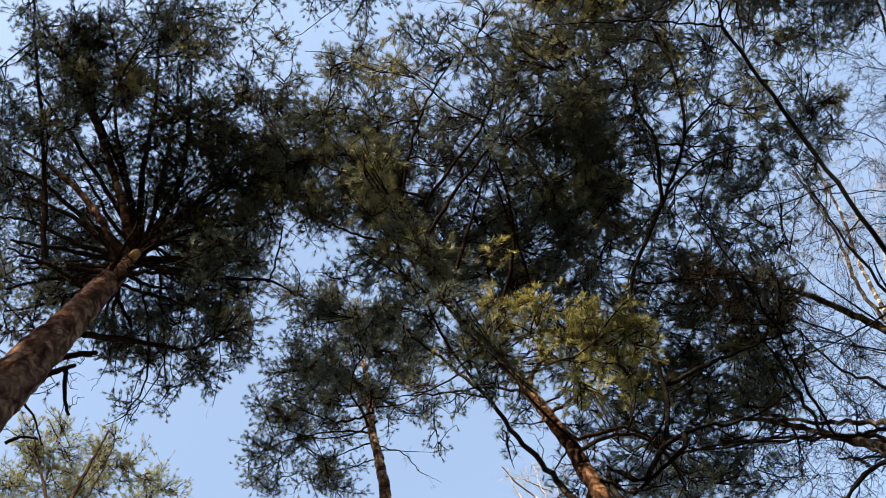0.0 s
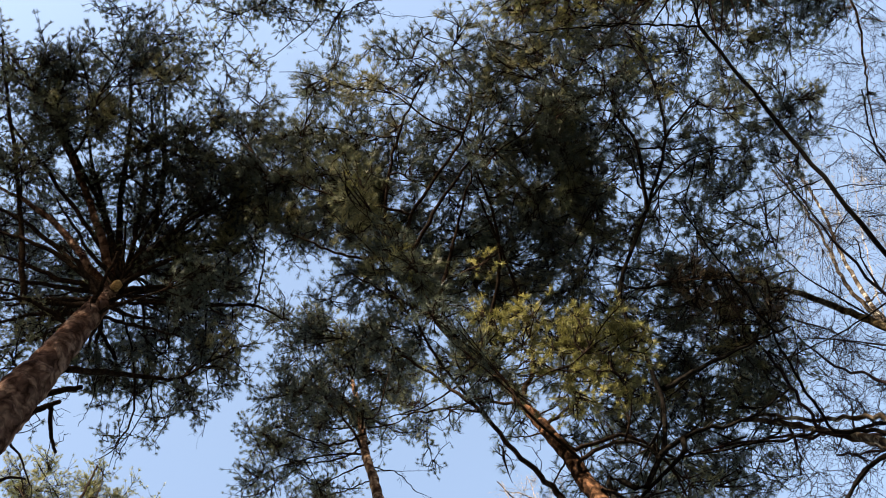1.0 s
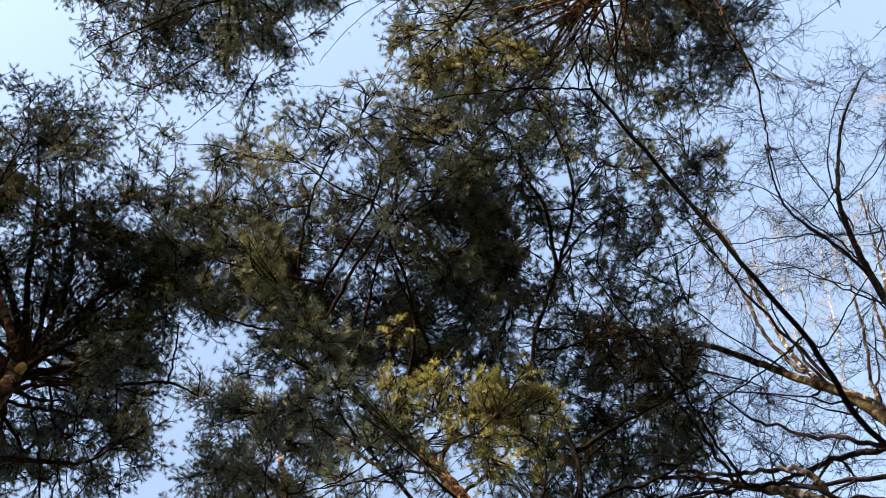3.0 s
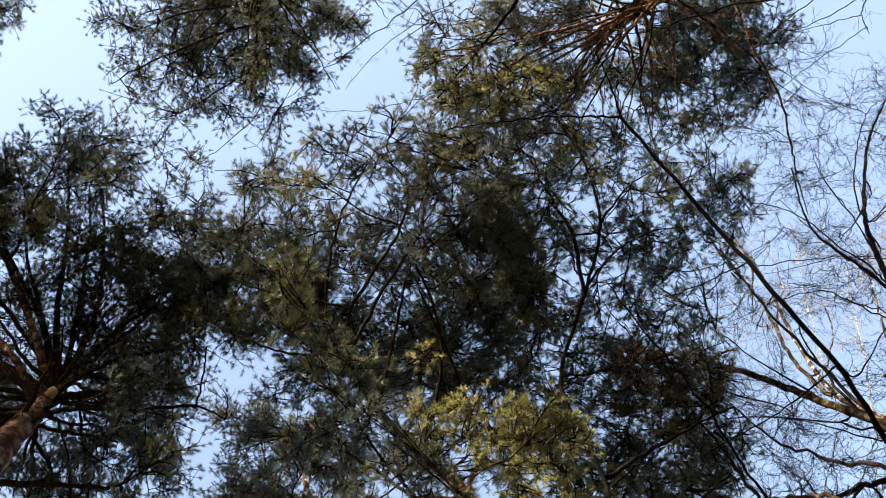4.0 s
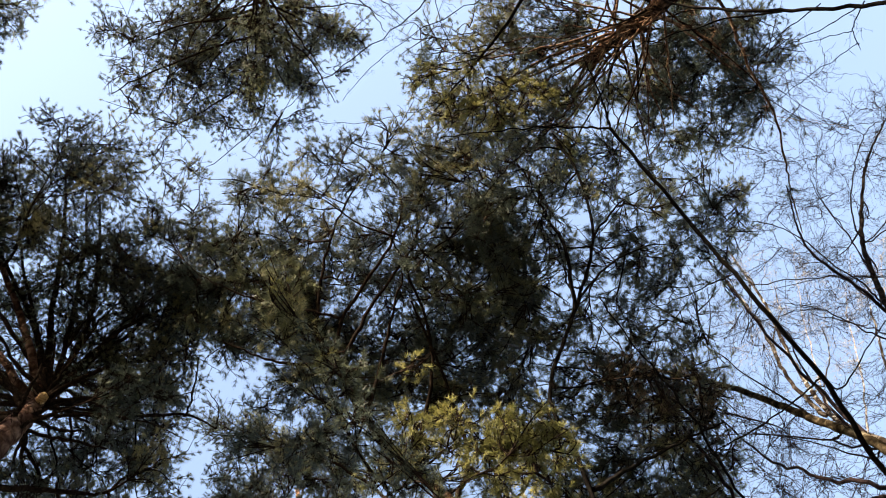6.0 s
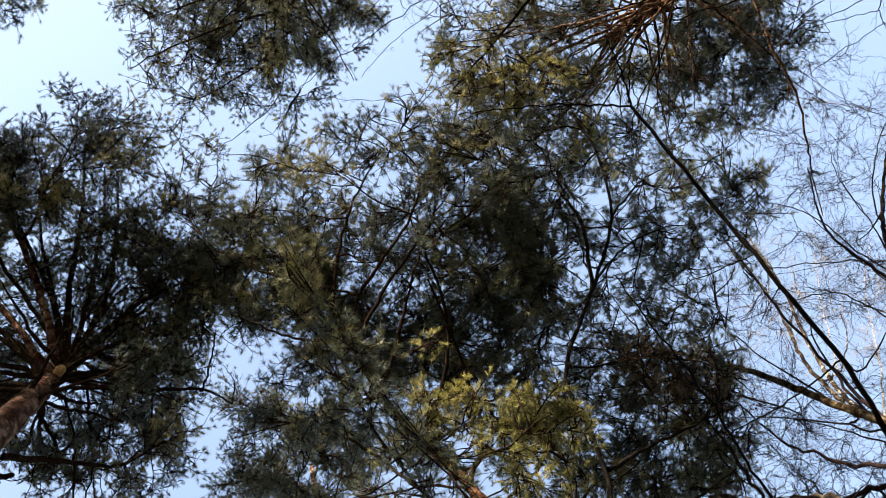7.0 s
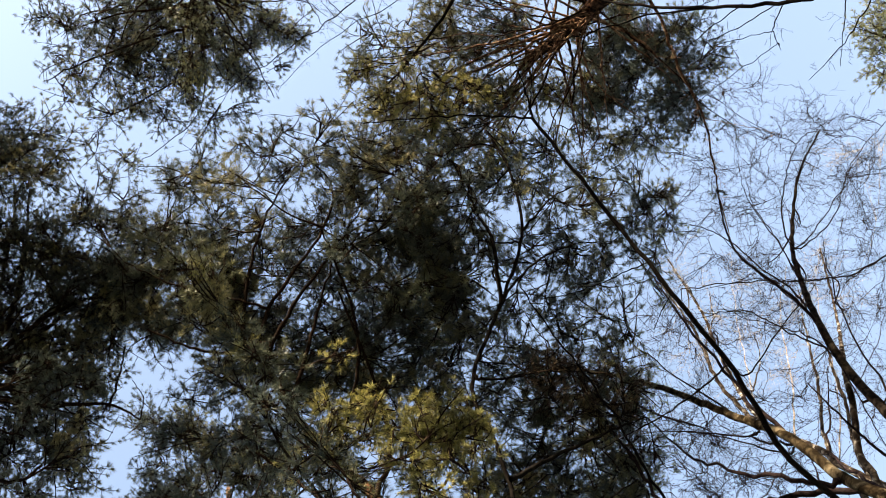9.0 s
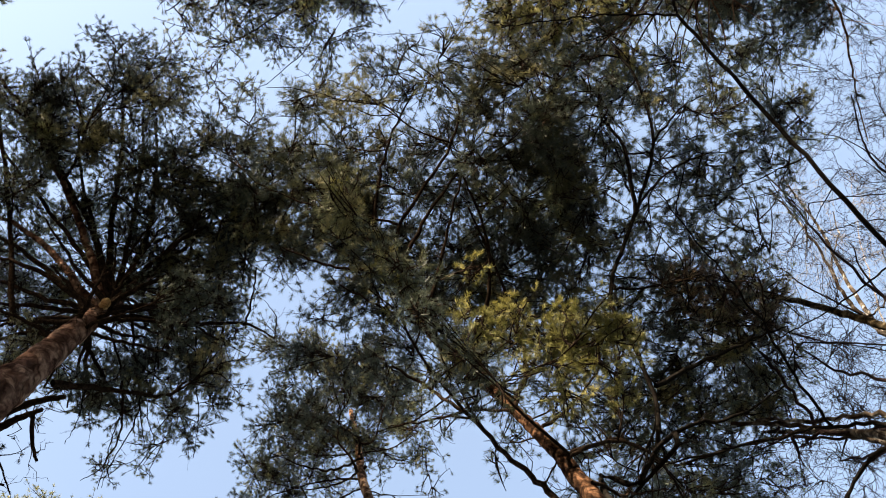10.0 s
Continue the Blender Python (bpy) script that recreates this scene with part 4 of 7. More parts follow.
masses(tree, [(2.37, -0.92, 11.62, 0.30, 0.33), (3.00, -0.98, 11.92, 0.25, 0.34), (3.18, -0.82, 11.92, 0.30, 0.58), (1.88, -0.49, 11.26, 0.22, 0.46),
    (2.17, -0.59, 11.46, 0.26, 0.47), (2.85, -0.39, 11.39, 0.21, 0.36), (3.36, -0.45, 11.94, 0.33, 0.46), (2.51, -1.86, 11.32, 0.25, 0.61),
    (2.68, -1.88, 11.23, 0.29, 0.49), (3.70, -1.82, 10.98, 0.23, 0.52), (4.22, -1.87, 11.34, 0.29, 0.55),
    (2.26, -1.43, 11.12, 0.29, 0.61), ])
masses(tree, [(4.20, -1.51, 10.93, 0.24, 0.41), (2.52, -0.91, 11.17, 0.28, 0.46), (2.78, -0.99, 11.33, 0.30, 0.47),
    (3.33, -0.93, 11.05, 0.24, 0.62), (3.96, -1.16, 11.48, 0.25, 0.44), (4.17, -1.11, 11.41, 0.30, 0.57), (1.85, -0.74, 11.51, 0.26, 0.31),
    (2.24, -0.70, 10.90, 0.27, 0.35), (2.50, -0.72, 10.86, 0.27, 0.31), (3.09, -0.89, 11.37, 0.30, 0.46), (1.76, -0.25, 11.29, 0.23, 0.29),
    (2.19, -0.43, 11.38, 0.20, 0.32), (2.53, -0.44, 11.04, 0.20, 0.38), (3.32, -0.28, 11.48, 0.26, 0.29),])
masses(tree, [(1.72, -1.90, 11.01, 0.28, 0.26), (2.25, -1.88, 11.49, 0.28, 0.27), (2.77, -1.99, 11.65, 0.23, 0.24), (2.89, -1.70, 11.00, 0.24, 0.17),
    (1.61, -1.47, 11.62, 0.29, 0.22), (1.97, -1.45, 11.03, 0.21, 0.22), (2.51, -1.57, 11.52, 0.29, 0.24),
    (2.95, -1.46, 11.03, 0.24, 0.27), ])
tree.needles = NEEDLES
masses(tree, [(3.74, -1.60, 11.09, 0.22, 0.80), (4.07, -1.61, 11.05, 0.22, 0.80), (4.40, -1.47, 11.13, 0.22, 0.80), (3.85, -1.27, 11.04, 0.22, 0.80),
    (4.31, -1.19, 11.15, 0.22, 0.80), (4.73, -1.33, 11.18, 0.22, 0.80), (4.86, -1.01, 11.29, 0.22, 0.80), (4.59, -0.89, 11.35, 0.22, 0.80),
    (4.03, -0.84, 11.02, 0.22, 0.80), (5.04, -0.74, 11.38, 0.22, 0.80), (4.28, -1.82, 11.29, 0.22, 0.80), (4.88, -1.70, 11.40, 0.22, 0.80),
    (3.75, -0.94, 11.05, 0.22, 0.80)])
# Warm needles stand in for sun on the inner crown.
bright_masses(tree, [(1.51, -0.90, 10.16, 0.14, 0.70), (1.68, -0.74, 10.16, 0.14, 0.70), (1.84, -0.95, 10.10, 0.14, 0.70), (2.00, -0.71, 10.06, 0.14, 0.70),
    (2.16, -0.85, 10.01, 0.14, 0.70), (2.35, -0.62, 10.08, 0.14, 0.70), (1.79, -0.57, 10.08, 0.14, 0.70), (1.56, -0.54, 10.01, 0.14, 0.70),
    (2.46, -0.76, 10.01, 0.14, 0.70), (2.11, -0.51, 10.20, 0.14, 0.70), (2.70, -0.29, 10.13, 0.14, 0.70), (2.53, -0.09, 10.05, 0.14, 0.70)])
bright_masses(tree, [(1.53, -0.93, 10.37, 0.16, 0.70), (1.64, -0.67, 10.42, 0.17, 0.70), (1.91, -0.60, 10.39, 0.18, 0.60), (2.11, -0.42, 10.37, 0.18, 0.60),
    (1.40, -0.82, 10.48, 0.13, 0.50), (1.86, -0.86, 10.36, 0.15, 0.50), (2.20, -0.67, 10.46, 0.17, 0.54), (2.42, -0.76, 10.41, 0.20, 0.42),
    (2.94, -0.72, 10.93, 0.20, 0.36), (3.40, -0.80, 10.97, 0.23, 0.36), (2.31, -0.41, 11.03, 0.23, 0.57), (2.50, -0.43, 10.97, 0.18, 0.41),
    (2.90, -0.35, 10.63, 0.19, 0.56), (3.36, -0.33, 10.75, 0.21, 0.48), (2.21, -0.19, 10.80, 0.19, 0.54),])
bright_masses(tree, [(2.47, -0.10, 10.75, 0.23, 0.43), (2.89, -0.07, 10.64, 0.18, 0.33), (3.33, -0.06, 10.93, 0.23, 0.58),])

tree = pine(((1.52, 2.37, 0.00), (1.50, 2.34, 6.60), (1.51, 2.34, 7.20), (1.49, 2.34, 7.80), (1.47, 2.35, 8.30), (1.39, 2.30, 8.75), (1.25, 2.23, 9.10), (0.95, 1.95, 9.40), (0.66, 1.50, 9.80), (0.48, 1.17, 10.30), (0.36, 0.77, 10.90),), 0.09, 0.02,
    bark=BARK_ORANGE, label='leaning Scots pine with reddish trunk and long-needled spreading crown', seed=14, needle=0.052, fill=1.3)
limb(tree, ((1.46, 2.51, 6.88), (1.38, 2.47, 7.24), (1.27, 2.45, 7.72), (1.12, 2.35, 8.32), (0.91, 2.27, 8.85), (0.63, 2.15, 9.15),), 0.024, 0.0096)
limb(tree, ((1.42, 2.32, 8.44), (1.59, 2.03, 8.85), (1.49, 1.58, 9.19), (1.24, 0.96, 9.43),), 0.021, 0.0072)
limb(tree, ((0.85, 1.80, 9.01), (1.02, 1.27, 9.27), (1.17, 0.74, 9.43),), 0.018, 0.006)
limb(tree, ((0.58, 1.42, 9.23), (0.74, 1.02, 9.37), (1.07, 0.53, 9.48), (1.18, 0.09, 9.80), (0.74, -0.29, 10.20),), 0.0168, 0.0036)
limb(tree, ((0.58, 1.42, 9.23), (0.16, 1.41, 9.37), (-0.20, 1.27, 9.45),), 0.015, 0.0048)
limb(tree, ((1.20, 2.20, 8.80), (0.83, 2.54, 9.10), (0.49, 2.67, 9.19),), 0.012, 0.0036)
limb(tree, ((1.54, 2.40, 8.20), (1.88, 2.32, 8.56), (2.24, 2.00, 8.85),), 0.018, 0.0072)
limb(tree, ((0.40, 1.02, 9.45), (-0.04, 0.93, 9.60), (-0.41, 0.80, 9.90),), 0.012, 0.0036)
limb(tree, ((1.70, 2.48, 7.96), (2.14, 2.48, 8.20), (2.63, 2.74, 8.44), (3.28, 2.70, 8.74),), 0.018, 0.0072)
limb(tree, ((0.67, 1.53, 9.40), (0.90, 1.06, 9.48), (1.21, 0.66, 9.70), (1.48, 0.29, 10.00),), 0.018, 0.0048)
limb(tree, ((0.51, 1.24, 9.70), (0.58, 0.74, 9.90), (0.73, 0.29, 10.10), (1.01, -0.14, 10.40),), 0.018, 0.0048)
limb(tree, ((0.57, 1.33, 9.50), (0.25, 1.00, 9.80), (-0.15, 0.65, 10.10),), 0.018, 0.0048)
limb(tree, ((0.92, 1.89, 9.19), (0.58, 1.73, 9.30), (0.24, 1.56, 9.43),), 0.018, 0.0048)
limb(tree, ((1.42, 2.33, 8.44), (1.19, 2.38, 8.68), (0.80, 2.50, 8.85), (0.60, 2.54, 8.91),), 0.0132, 0.0048)
limb(tree, ((1.49, 2.24, 7.12), (1.90, 2.30, 7.60), (2.32, 2.56, 7.96), (2.56, 2.89, 8.08),), 0.0156, 0.006)
limb(tree, ((1.57, 2.40, 8.08), (1.37, 2.48, 8.20), (1.19, 2.50, 8.32),), 0.0072, 0.0024)
limb(tree, ((1.51, 2.28, 6.76), (1.80, 2.44, 7.00), (2.15, 2.54, 7.36),), 0.012, 0.0048)
limb(tree, ((1.52, 2.35, 7.48), (1.44, 2.50, 7.48), (1.42, 2.58, 7.48),), 0.0072, 0.003)
limb(tree, ((1.48, 2.34, 8.20), (1.75, 2.28, 8.44), (1.91, 2.16, 8.74),), 0.0084, 0.003)
limb(tree, ((1.36, 2.30, 8.68), (1.25, 2.21, 8.85), (1.00, 2.26, 8.96),), 0.0096, 0.0036)
limb(tree, ((1.20, 2.20, 9.10), (1.37, 1.65, 9.23), (1.38, 1.22, 9.34), (1.23, 0.79, 9.43), (1.10, 0.49, 9.50),), 0.0204, 0.006)
masses(tree, [(-0.04, 0.11, 10.47, 0.22, 0.90), (0.31, 0.11, 9.73, 0.23, 1.00), (0.64, -0.13, 10.61, 0.25, 0.60), (0.98, -0.03, 10.12, 0.24, 0.60),
    (-0.14, 0.54, 10.43, 0.25, 0.80), (0.24, 0.56, 10.67, 0.28, 0.90), (0.62, 0.50, 10.35, 0.27, 0.70), (0.96, 0.44, 9.96, 0.26, 0.70),
    (1.40, 0.07, 10.31, 0.27, 1.00), (1.76, -0.17, 10.13, 0.29, 0.80), (1.71, 0.21, 9.88, 0.28, 1.00), (1.99, 0.30, 9.85, 0.26, 1.40),
    (1.42, 0.56, 10.47, 0.30, 1.00), (1.76, 0.65, 10.13, 0.29, 1.00), (2.11, 0.75, 10.14, 0.29, 1.40),])
masses(tree, [(-0.05, 0.89, 10.06, 0.26, 1.00), (0.32, 0.93, 10.31, 0.29, 1.50), (0.71, 0.84, 10.33, 0.24, 0.70), (1.12, 0.91, 10.49, 0.23, 0.40),
    (1.44, 0.92, 10.00, 0.29, 1.00), (1.89, 1.16, 10.30, 0.30, 1.20), (2.28, 1.06, 10.21, 0.25, 1.20), (0.03, 1.23, 9.80, 0.23, 1.00),
    (0.42, 1.35, 10.56, 0.30, 1.40), (0.80, 1.33, 10.31, 0.27, 1.20), (1.27, 1.42, 10.18, 0.22, 0.50), (1.67, 1.54, 10.22, 0.30, 1.00),
    (2.08, 1.55, 10.22, 0.25, 0.90), (0.49, 1.72, 10.11, 0.24, 1.00), (0.88, 1.75, 10.21, 0.25, 1.10),])
masses(tree, [(1.32, 1.88, 10.52, 0.26, 1.00), (1.65, 1.90, 10.08, 0.25, 1.00), (0.22, 1.73, 10.46, 0.20, 0.70), (0.85, -0.34, 9.71, 0.16, 0.60),
    (1.16, -0.49, 10.02, 0.19, 0.60), (-0.34, 0.88, 10.44, 0.20, 0.80), (-0.25, 1.30, 10.35, 0.20, 0.70), (1.13, -0.21, 9.80, 0.18, 0.70),
    (0.86, 2.26, 10.06, 0.22, 0.70), (1.16, 2.49, 10.14, 0.22, 0.70), (0.61, 2.16, 10.51, 0.20, 0.80), (0.34, 1.08, 8.70, 0.22, 1.00),
    (0.51, 1.23, 8.40, 0.19, 1.00), (0.28, 0.80, 9.10, 0.21, 0.70), (0.68, 1.39, 8.20, 0.17, 0.80),])
masses(tree, [(0.20, 0.98, 9.20, 0.21, 0.80), (1.81, 0.20, 9.30, 0.22, 1.00), (1.83, 0.58, 9.20, 0.22, 1.00), (1.87, 0.91, 9.00, 0.19, 0.90),
    (-0.69, 0.53, 10.33, 0.19, 0.35), (-0.33, 0.54, 10.36, 0.22, 0.60), (-0.62, 0.87, 10.46, 0.25, 0.70), (-0.25, 1.08, 10.53, 0.25, 0.80),
    (-0.46, 1.35, 10.74, 0.23, 0.60), (0.15, -0.08, 10.53, 0.20, 0.50), (0.45, -0.23, 10.75, 0.20, 0.40), (0.82, 0.11, 10.41, 0.22, 0.50),
    (1.53, -0.33, 10.50, 0.23, 0.60), (1.26, 0.27, 10.79, 0.23, 0.50), (0.83, 0.96, 10.55, 0.23, 0.50),])
masses(tree, [(1.23, 1.23, 10.61, 0.23, 0.50), (1.53, 1.79, 10.55, 0.23, 0.60), (0.99, 1.53, 10.32, 0.22, 0.60), (0.12, 2.05, 10.61, 0.23, 0.70),
    (0.40, 2.29, 10.28, 0.22, 0.70), (-0.13, 2.28, 10.36, 0.20, 0.60), (0.83, 2.65, 10.76, 0.24, 0.60), (1.57, 1.42, 10.77, 0.24, 0.50),
    (2.08, 1.99, 10.93, 0.24, 0.60), (0.95, 0.68, 10.77, 0.23, 0.50), (1.28, 2.69, 8.33, 0.11, 0.40), (1.14, 2.36, 8.67, 0.15, 0.50),
    (0.93, 1.97, 8.25, 0.14, 0.60), (1.93, 2.50, 8.70, 0.13, 0.50), (0.90, 2.35, 8.41, 0.12, 0.50),])
masses(tree, [(1.46, 0.60, 9.79, 0.20, 0.42), (1.69, 0.55, 10.15, 0.25, 0.56), (2.05, 0.59, 10.12, 0.20, 0.61), (2.35, 0.61, 10.05, 0.23, 0.60),
    (1.32, 0.98, 10.03, 0.18, 0.57), (1.76, 0.99, 9.84, 0.20, 0.57), (2.13, 0.88, 10.29, 0.21, 0.58), (2.28, 0.97, 10.01, 0.26, 0.39),
    (1.55, 1.24, 10.29, 0.24, 0.55), (1.74, 1.15, 10.21, 0.20, 0.40), (2.08, 1.28, 10.17, 0.21, 0.68), (2.38, 1.14, 9.77, 0.20, 0.45),
    (1.29, 1.51, 9.75, 0.23, 0.70), (1.69, 1.49, 9.91, 0.25, 0.40), (2.11, 1.55, 10.32, 0.24, 0.49),])
masses(tree, [(2.20, 1.60, 9.74, 0.25, 0.69), (1.27, 1.72, 9.69, 0.19, 0.52), (1.67, 1.87, 9.79, 0.25, 0.63), (2.04, 1.81, 9.83, 0.19, 0.71),
    (2.34, 1.99, 10.06, 0.24, 0.49), (-0.53, 0.28, 10.78, 0.24, 0.64), (0.02, 0.17, 10.67, 0.27, 0.59), (0.34, 0.29, 10.73, 0.22, 0.72),
    (-0.57, 0.60, 10.97, 0.24, 0.45), (-0.06, 0.70, 10.64, 0.24, 0.54), (0.31, 0.65, 10.57, 0.25, 0.69), (-0.37, 0.93, 10.75, 0.25, 0.60),
    (-0.13, 0.99, 11.25, 0.29, 0.68), (0.28, 1.09, 10.65, 0.24, 0.62), (-0.43, 1.35, 11.02, 0.19, 0.58),])
masses(tree, [(-0.16, 1.52, 11.20, 0.27, 0.46), (0.21, 1.28, 11.17, 0.27, 0.69), (1.01, 0.68, 10.94, 0.27, 0.73), (1.37, 0.73, 11.25, 0.26, 0.42),
    (1.89, 0.81, 11.07, 0.30, 0.48), (2.08, 0.70, 10.88, 0.23, 0.48), (2.39, 0.61, 10.75, 0.22, 0.60), (1.12, 1.00, 11.34, 0.21, 0.77),
    (1.24, 1.01, 11.04, 0.28, 0.63), (1.77, 1.25, 11.13, 0.22, 0.63), (2.27, 1.22, 10.94, 0.22, 0.63), (2.50, 1.07, 10.91, 0.22, 0.45),
    (1.08, 1.42, 10.81, 0.25, 0.67), (1.48, 1.59, 11.00, 0.27, 0.76), (1.75, 1.64, 11.24, 0.22, 0.68),])
masses(tree, [(2.18, 1.53, 10.68, 0.27, 0.77), (2.52, 1.54, 11.04, 0.24, 0.59), (1.04, 1.98, 11.04, 0.25, 0.45), (1.24, 1.89, 10.76, 0.27, 0.70),
    (1.68, 1.88, 10.68, 0.23, 0.69), (2.08, 1.91, 11.03, 0.30, 0.67), (2.59, 1.93, 10.95, 0.22, 0.44), (1.09, 2.25, 11.17, 0.27, 0.50),
    (1.50, 2.34, 11.06, 0.24, 0.65), (1.71, 2.22, 10.92, 0.22, 0.53), (2.34, 2.36, 11.08, 0.26, 0.58), (2.50, 2.49, 11.09, 0.28, 0.55),
    (-0.11, 0.60, 10.84, 0.28, 0.51), (0.27, 0.79, 11.04, 0.24, 0.40), (0.63, 0.62, 10.90, 0.27, 0.43),])
masses(tree, [(0.05, 0.94, 10.76, 0.24, 0.56), (0.46, 1.20, 11.29, 0.25, 0.45), (0.60, 1.02, 11.35, 0.22, 0.55), (-0.18, 1.31, 10.92, 0.28, 0.36),
    (0.34, 1.32, 10.85, 0.24, 0.65), (0.66, 1.63, 11.14, 0.27, 0.59), (1.28, -0.16, 9.40, 0.16, 0.48), (1.80, -0.08, 9.45, 0.16, 0.46),
    (2.05, -0.16, 9.30, 0.19, 0.43), (2.27, 0.02, 9.26, 0.22, 0.48), (1.29, 0.18, 9.40, 0.19, 0.45), (1.70, 0.22, 9.43, 0.22, 0.44),
    (2.00, 0.14, 9.42, 0.24, 0.47), (2.20, 0.17, 9.26, 0.21, 0.48), (1.25, 0.61, 9.26, 0.18, 0.56),])
masses(tree, [(1.89, 0.67, 9.93, 0.19, 0.48), (2.04, 0.61, 9.76, 0.24, 0.43), (2.30, 0.44, 9.46, 0.24, 0.32), (1.41, 0.92, 9.37, 0.19, 0.36),
    (1.67, 0.89, 9.41, 0.23, 0.40), (2.02, 0.86, 9.45, 0.18, 0.34), (2.34, 0.80, 9.26, 0.16, 0.41), (1.36, 1.14, 9.68, 0.18, 0.49),
    (1.68, 1.14, 9.48, 0.22, 0.43), (2.03, 1.22, 9.34, 0.17, 0.53), (2.54, 1.34, 9.86, 0.22, 0.49), (0.62, 1.37, 7.99, 0.14, 0.50),
    (0.79, 1.58, 7.92, 0.14, 0.50), (0.98, 1.79, 7.98, 0.13, 0.50), (0.54, 1.21, 7.91, 0.13, 0.50),])
masses(tree, [(0.72, 1.52, 7.38, 0.14, 0.80), (0.91, 1.77, 7.69, 0.15, 0.80), (1.02, 1.86, 7.52, 0.15, 0.70), (1.13, 1.91, 7.32, 0.14, 0.60),
    (0.78, 1.79, 7.35, 0.13, 0.60), (0.63, 1.40, 7.45, 0.13, 0.70), (1.02, 2.05, 7.61, 0.14, 0.50), (1.90, 2.06, 9.84, 0.24, 0.49),
    (2.22, 2.04, 9.78, 0.27, 0.39), (2.48, 1.90, 9.67, 0.22, 0.33), (3.14, 2.10, 9.94, 0.20, 0.37), (3.39, 1.85, 9.80, 0.19, 0.42),
    (1.62, 2.22, 9.25, 0.23, 0.36), (2.14, 2.26, 9.61, 0.24, 0.36), (2.62, 2.34, 9.62, 0.22, 0.36),])
masses(tree, [(2.95, 2.40, 9.61, 0.19, 0.50), (3.49, 2.30, 9.81, 0.19, 0.41), (1.60, 2.69, 9.43, 0.21, 0.37), (2.03, 2.69, 9.71, 0.24, 0.42),
    (2.76, 2.86, 9.93, 0.25, 0.39), (2.84, 2.62, 9.34, 0.26, 0.49), (3.29, 2.66, 9.75, 0.26, 0.35), (1.74, 2.97, 9.71, 0.18, 0.33),
    (2.20, 3.06, 9.54, 0.22, 0.45), (2.67, 3.09, 9.89, 0.19, 0.29), (2.71, 2.99, 9.31, 0.19, 0.44), (3.16, 3.09, 9.45, 0.22, 0.36),
    (1.52, 2.04, 10.13, 0.24, 0.45), (1.67, 1.78, 9.59, 0.23, 0.63), (2.05, 1.81, 9.74, 0.22, 0.60),])
masses(tree, [(2.50, 1.95, 9.96, 0.24, 0.57), (1.33, 2.17, 9.61, 0.21, 0.51), (1.72, 2.22, 9.93, 0.21, 0.55), (2.10, 2.28, 9.99, 0.19, 0.56),
    (2.36, 2.15, 9.83, 0.21, 0.41), (1.51, 2.52, 10.15, 0.18, 0.46), (1.63, 2.54, 9.81, 0.17, 0.37), (2.00, 2.50, 9.82, 0.18, 0.57),
    (2.54, 2.64, 10.12, 0.24, 0.41), (-0.38, 1.00, 10.45, 0.17, 0.52), (-0.26, 0.91, 10.59, 0.23, 0.59), (-0.48, 1.15, 10.08, 0.17, 0.51),
    (-0.15, 1.27, 10.17, 0.21, 0.57), (-0.53, 1.49, 10.27, 0.19, 0.52), (-0.19, 1.41, 10.08, 0.21, 0.48),])
masses(tree, [(-0.11, 0.14, 10.05, 0.18, 0.18), (0.38, 0.06, 10.36, 0.18, 0.16), (0.85, -0.04, 10.19, 0.20, 0.20), (1.10, -0.06, 9.98, 0.17, 0.23),
    (1.47, -0.03, 10.18, 0.23, 0.14), (1.97, 0.13, 10.44, 0.26, 0.23), (0.04, 0.48, 10.37, 0.22, 0.21), (0.32, 0.51, 10.18, 0.22, 0.13),
    (0.85, 0.47, 9.91, 0.18, 0.21), (1.16, 0.46, 10.41, 0.23, 0.17), (1.64, 0.58, 10.24, 0.24, 0.17), (2.04, 0.47, 10.01, 0.24, 0.13),
    (0.00, 0.92, 9.87, 0.24, 0.15), (0.24, 0.93, 9.94, 0.18, 0.15), (0.77, 0.88, 9.91, 0.23, 0.17),])
masses(tree, [(1.16, 1.00, 10.19, 0.21, 0.13), (1.61, 0.86, 10.08, 0.17, 0.16), (2.03, 1.00, 10.40, 0.24, 0.23), (0.08, 1.39, 10.25, 0.23, 0.15),
    (0.37, 1.29, 10.36, 0.26, 0.22), (0.84, 1.38, 10.18, 0.18, 0.17), (1.20, 1.30, 10.22, 0.18, 0.16), (1.75, 1.40, 10.42, 0.25, 0.17),
    (2.03, 1.34, 10.50, 0.27, 0.16),])
# Bright clumps: warm needle colour adds to what sun reaches them.
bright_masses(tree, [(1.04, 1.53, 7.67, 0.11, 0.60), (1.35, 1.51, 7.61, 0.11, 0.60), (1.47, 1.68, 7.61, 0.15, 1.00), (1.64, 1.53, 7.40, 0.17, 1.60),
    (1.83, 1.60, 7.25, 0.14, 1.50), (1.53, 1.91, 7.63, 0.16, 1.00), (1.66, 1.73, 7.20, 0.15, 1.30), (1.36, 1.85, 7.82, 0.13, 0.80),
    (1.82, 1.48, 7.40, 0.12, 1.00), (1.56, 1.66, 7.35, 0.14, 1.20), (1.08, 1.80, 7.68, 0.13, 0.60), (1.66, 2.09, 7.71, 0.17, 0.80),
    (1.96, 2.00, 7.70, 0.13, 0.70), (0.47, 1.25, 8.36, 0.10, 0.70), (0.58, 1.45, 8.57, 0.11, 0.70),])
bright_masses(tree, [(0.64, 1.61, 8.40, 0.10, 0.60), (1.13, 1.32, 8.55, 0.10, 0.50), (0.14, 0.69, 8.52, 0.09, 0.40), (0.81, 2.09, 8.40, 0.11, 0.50),])

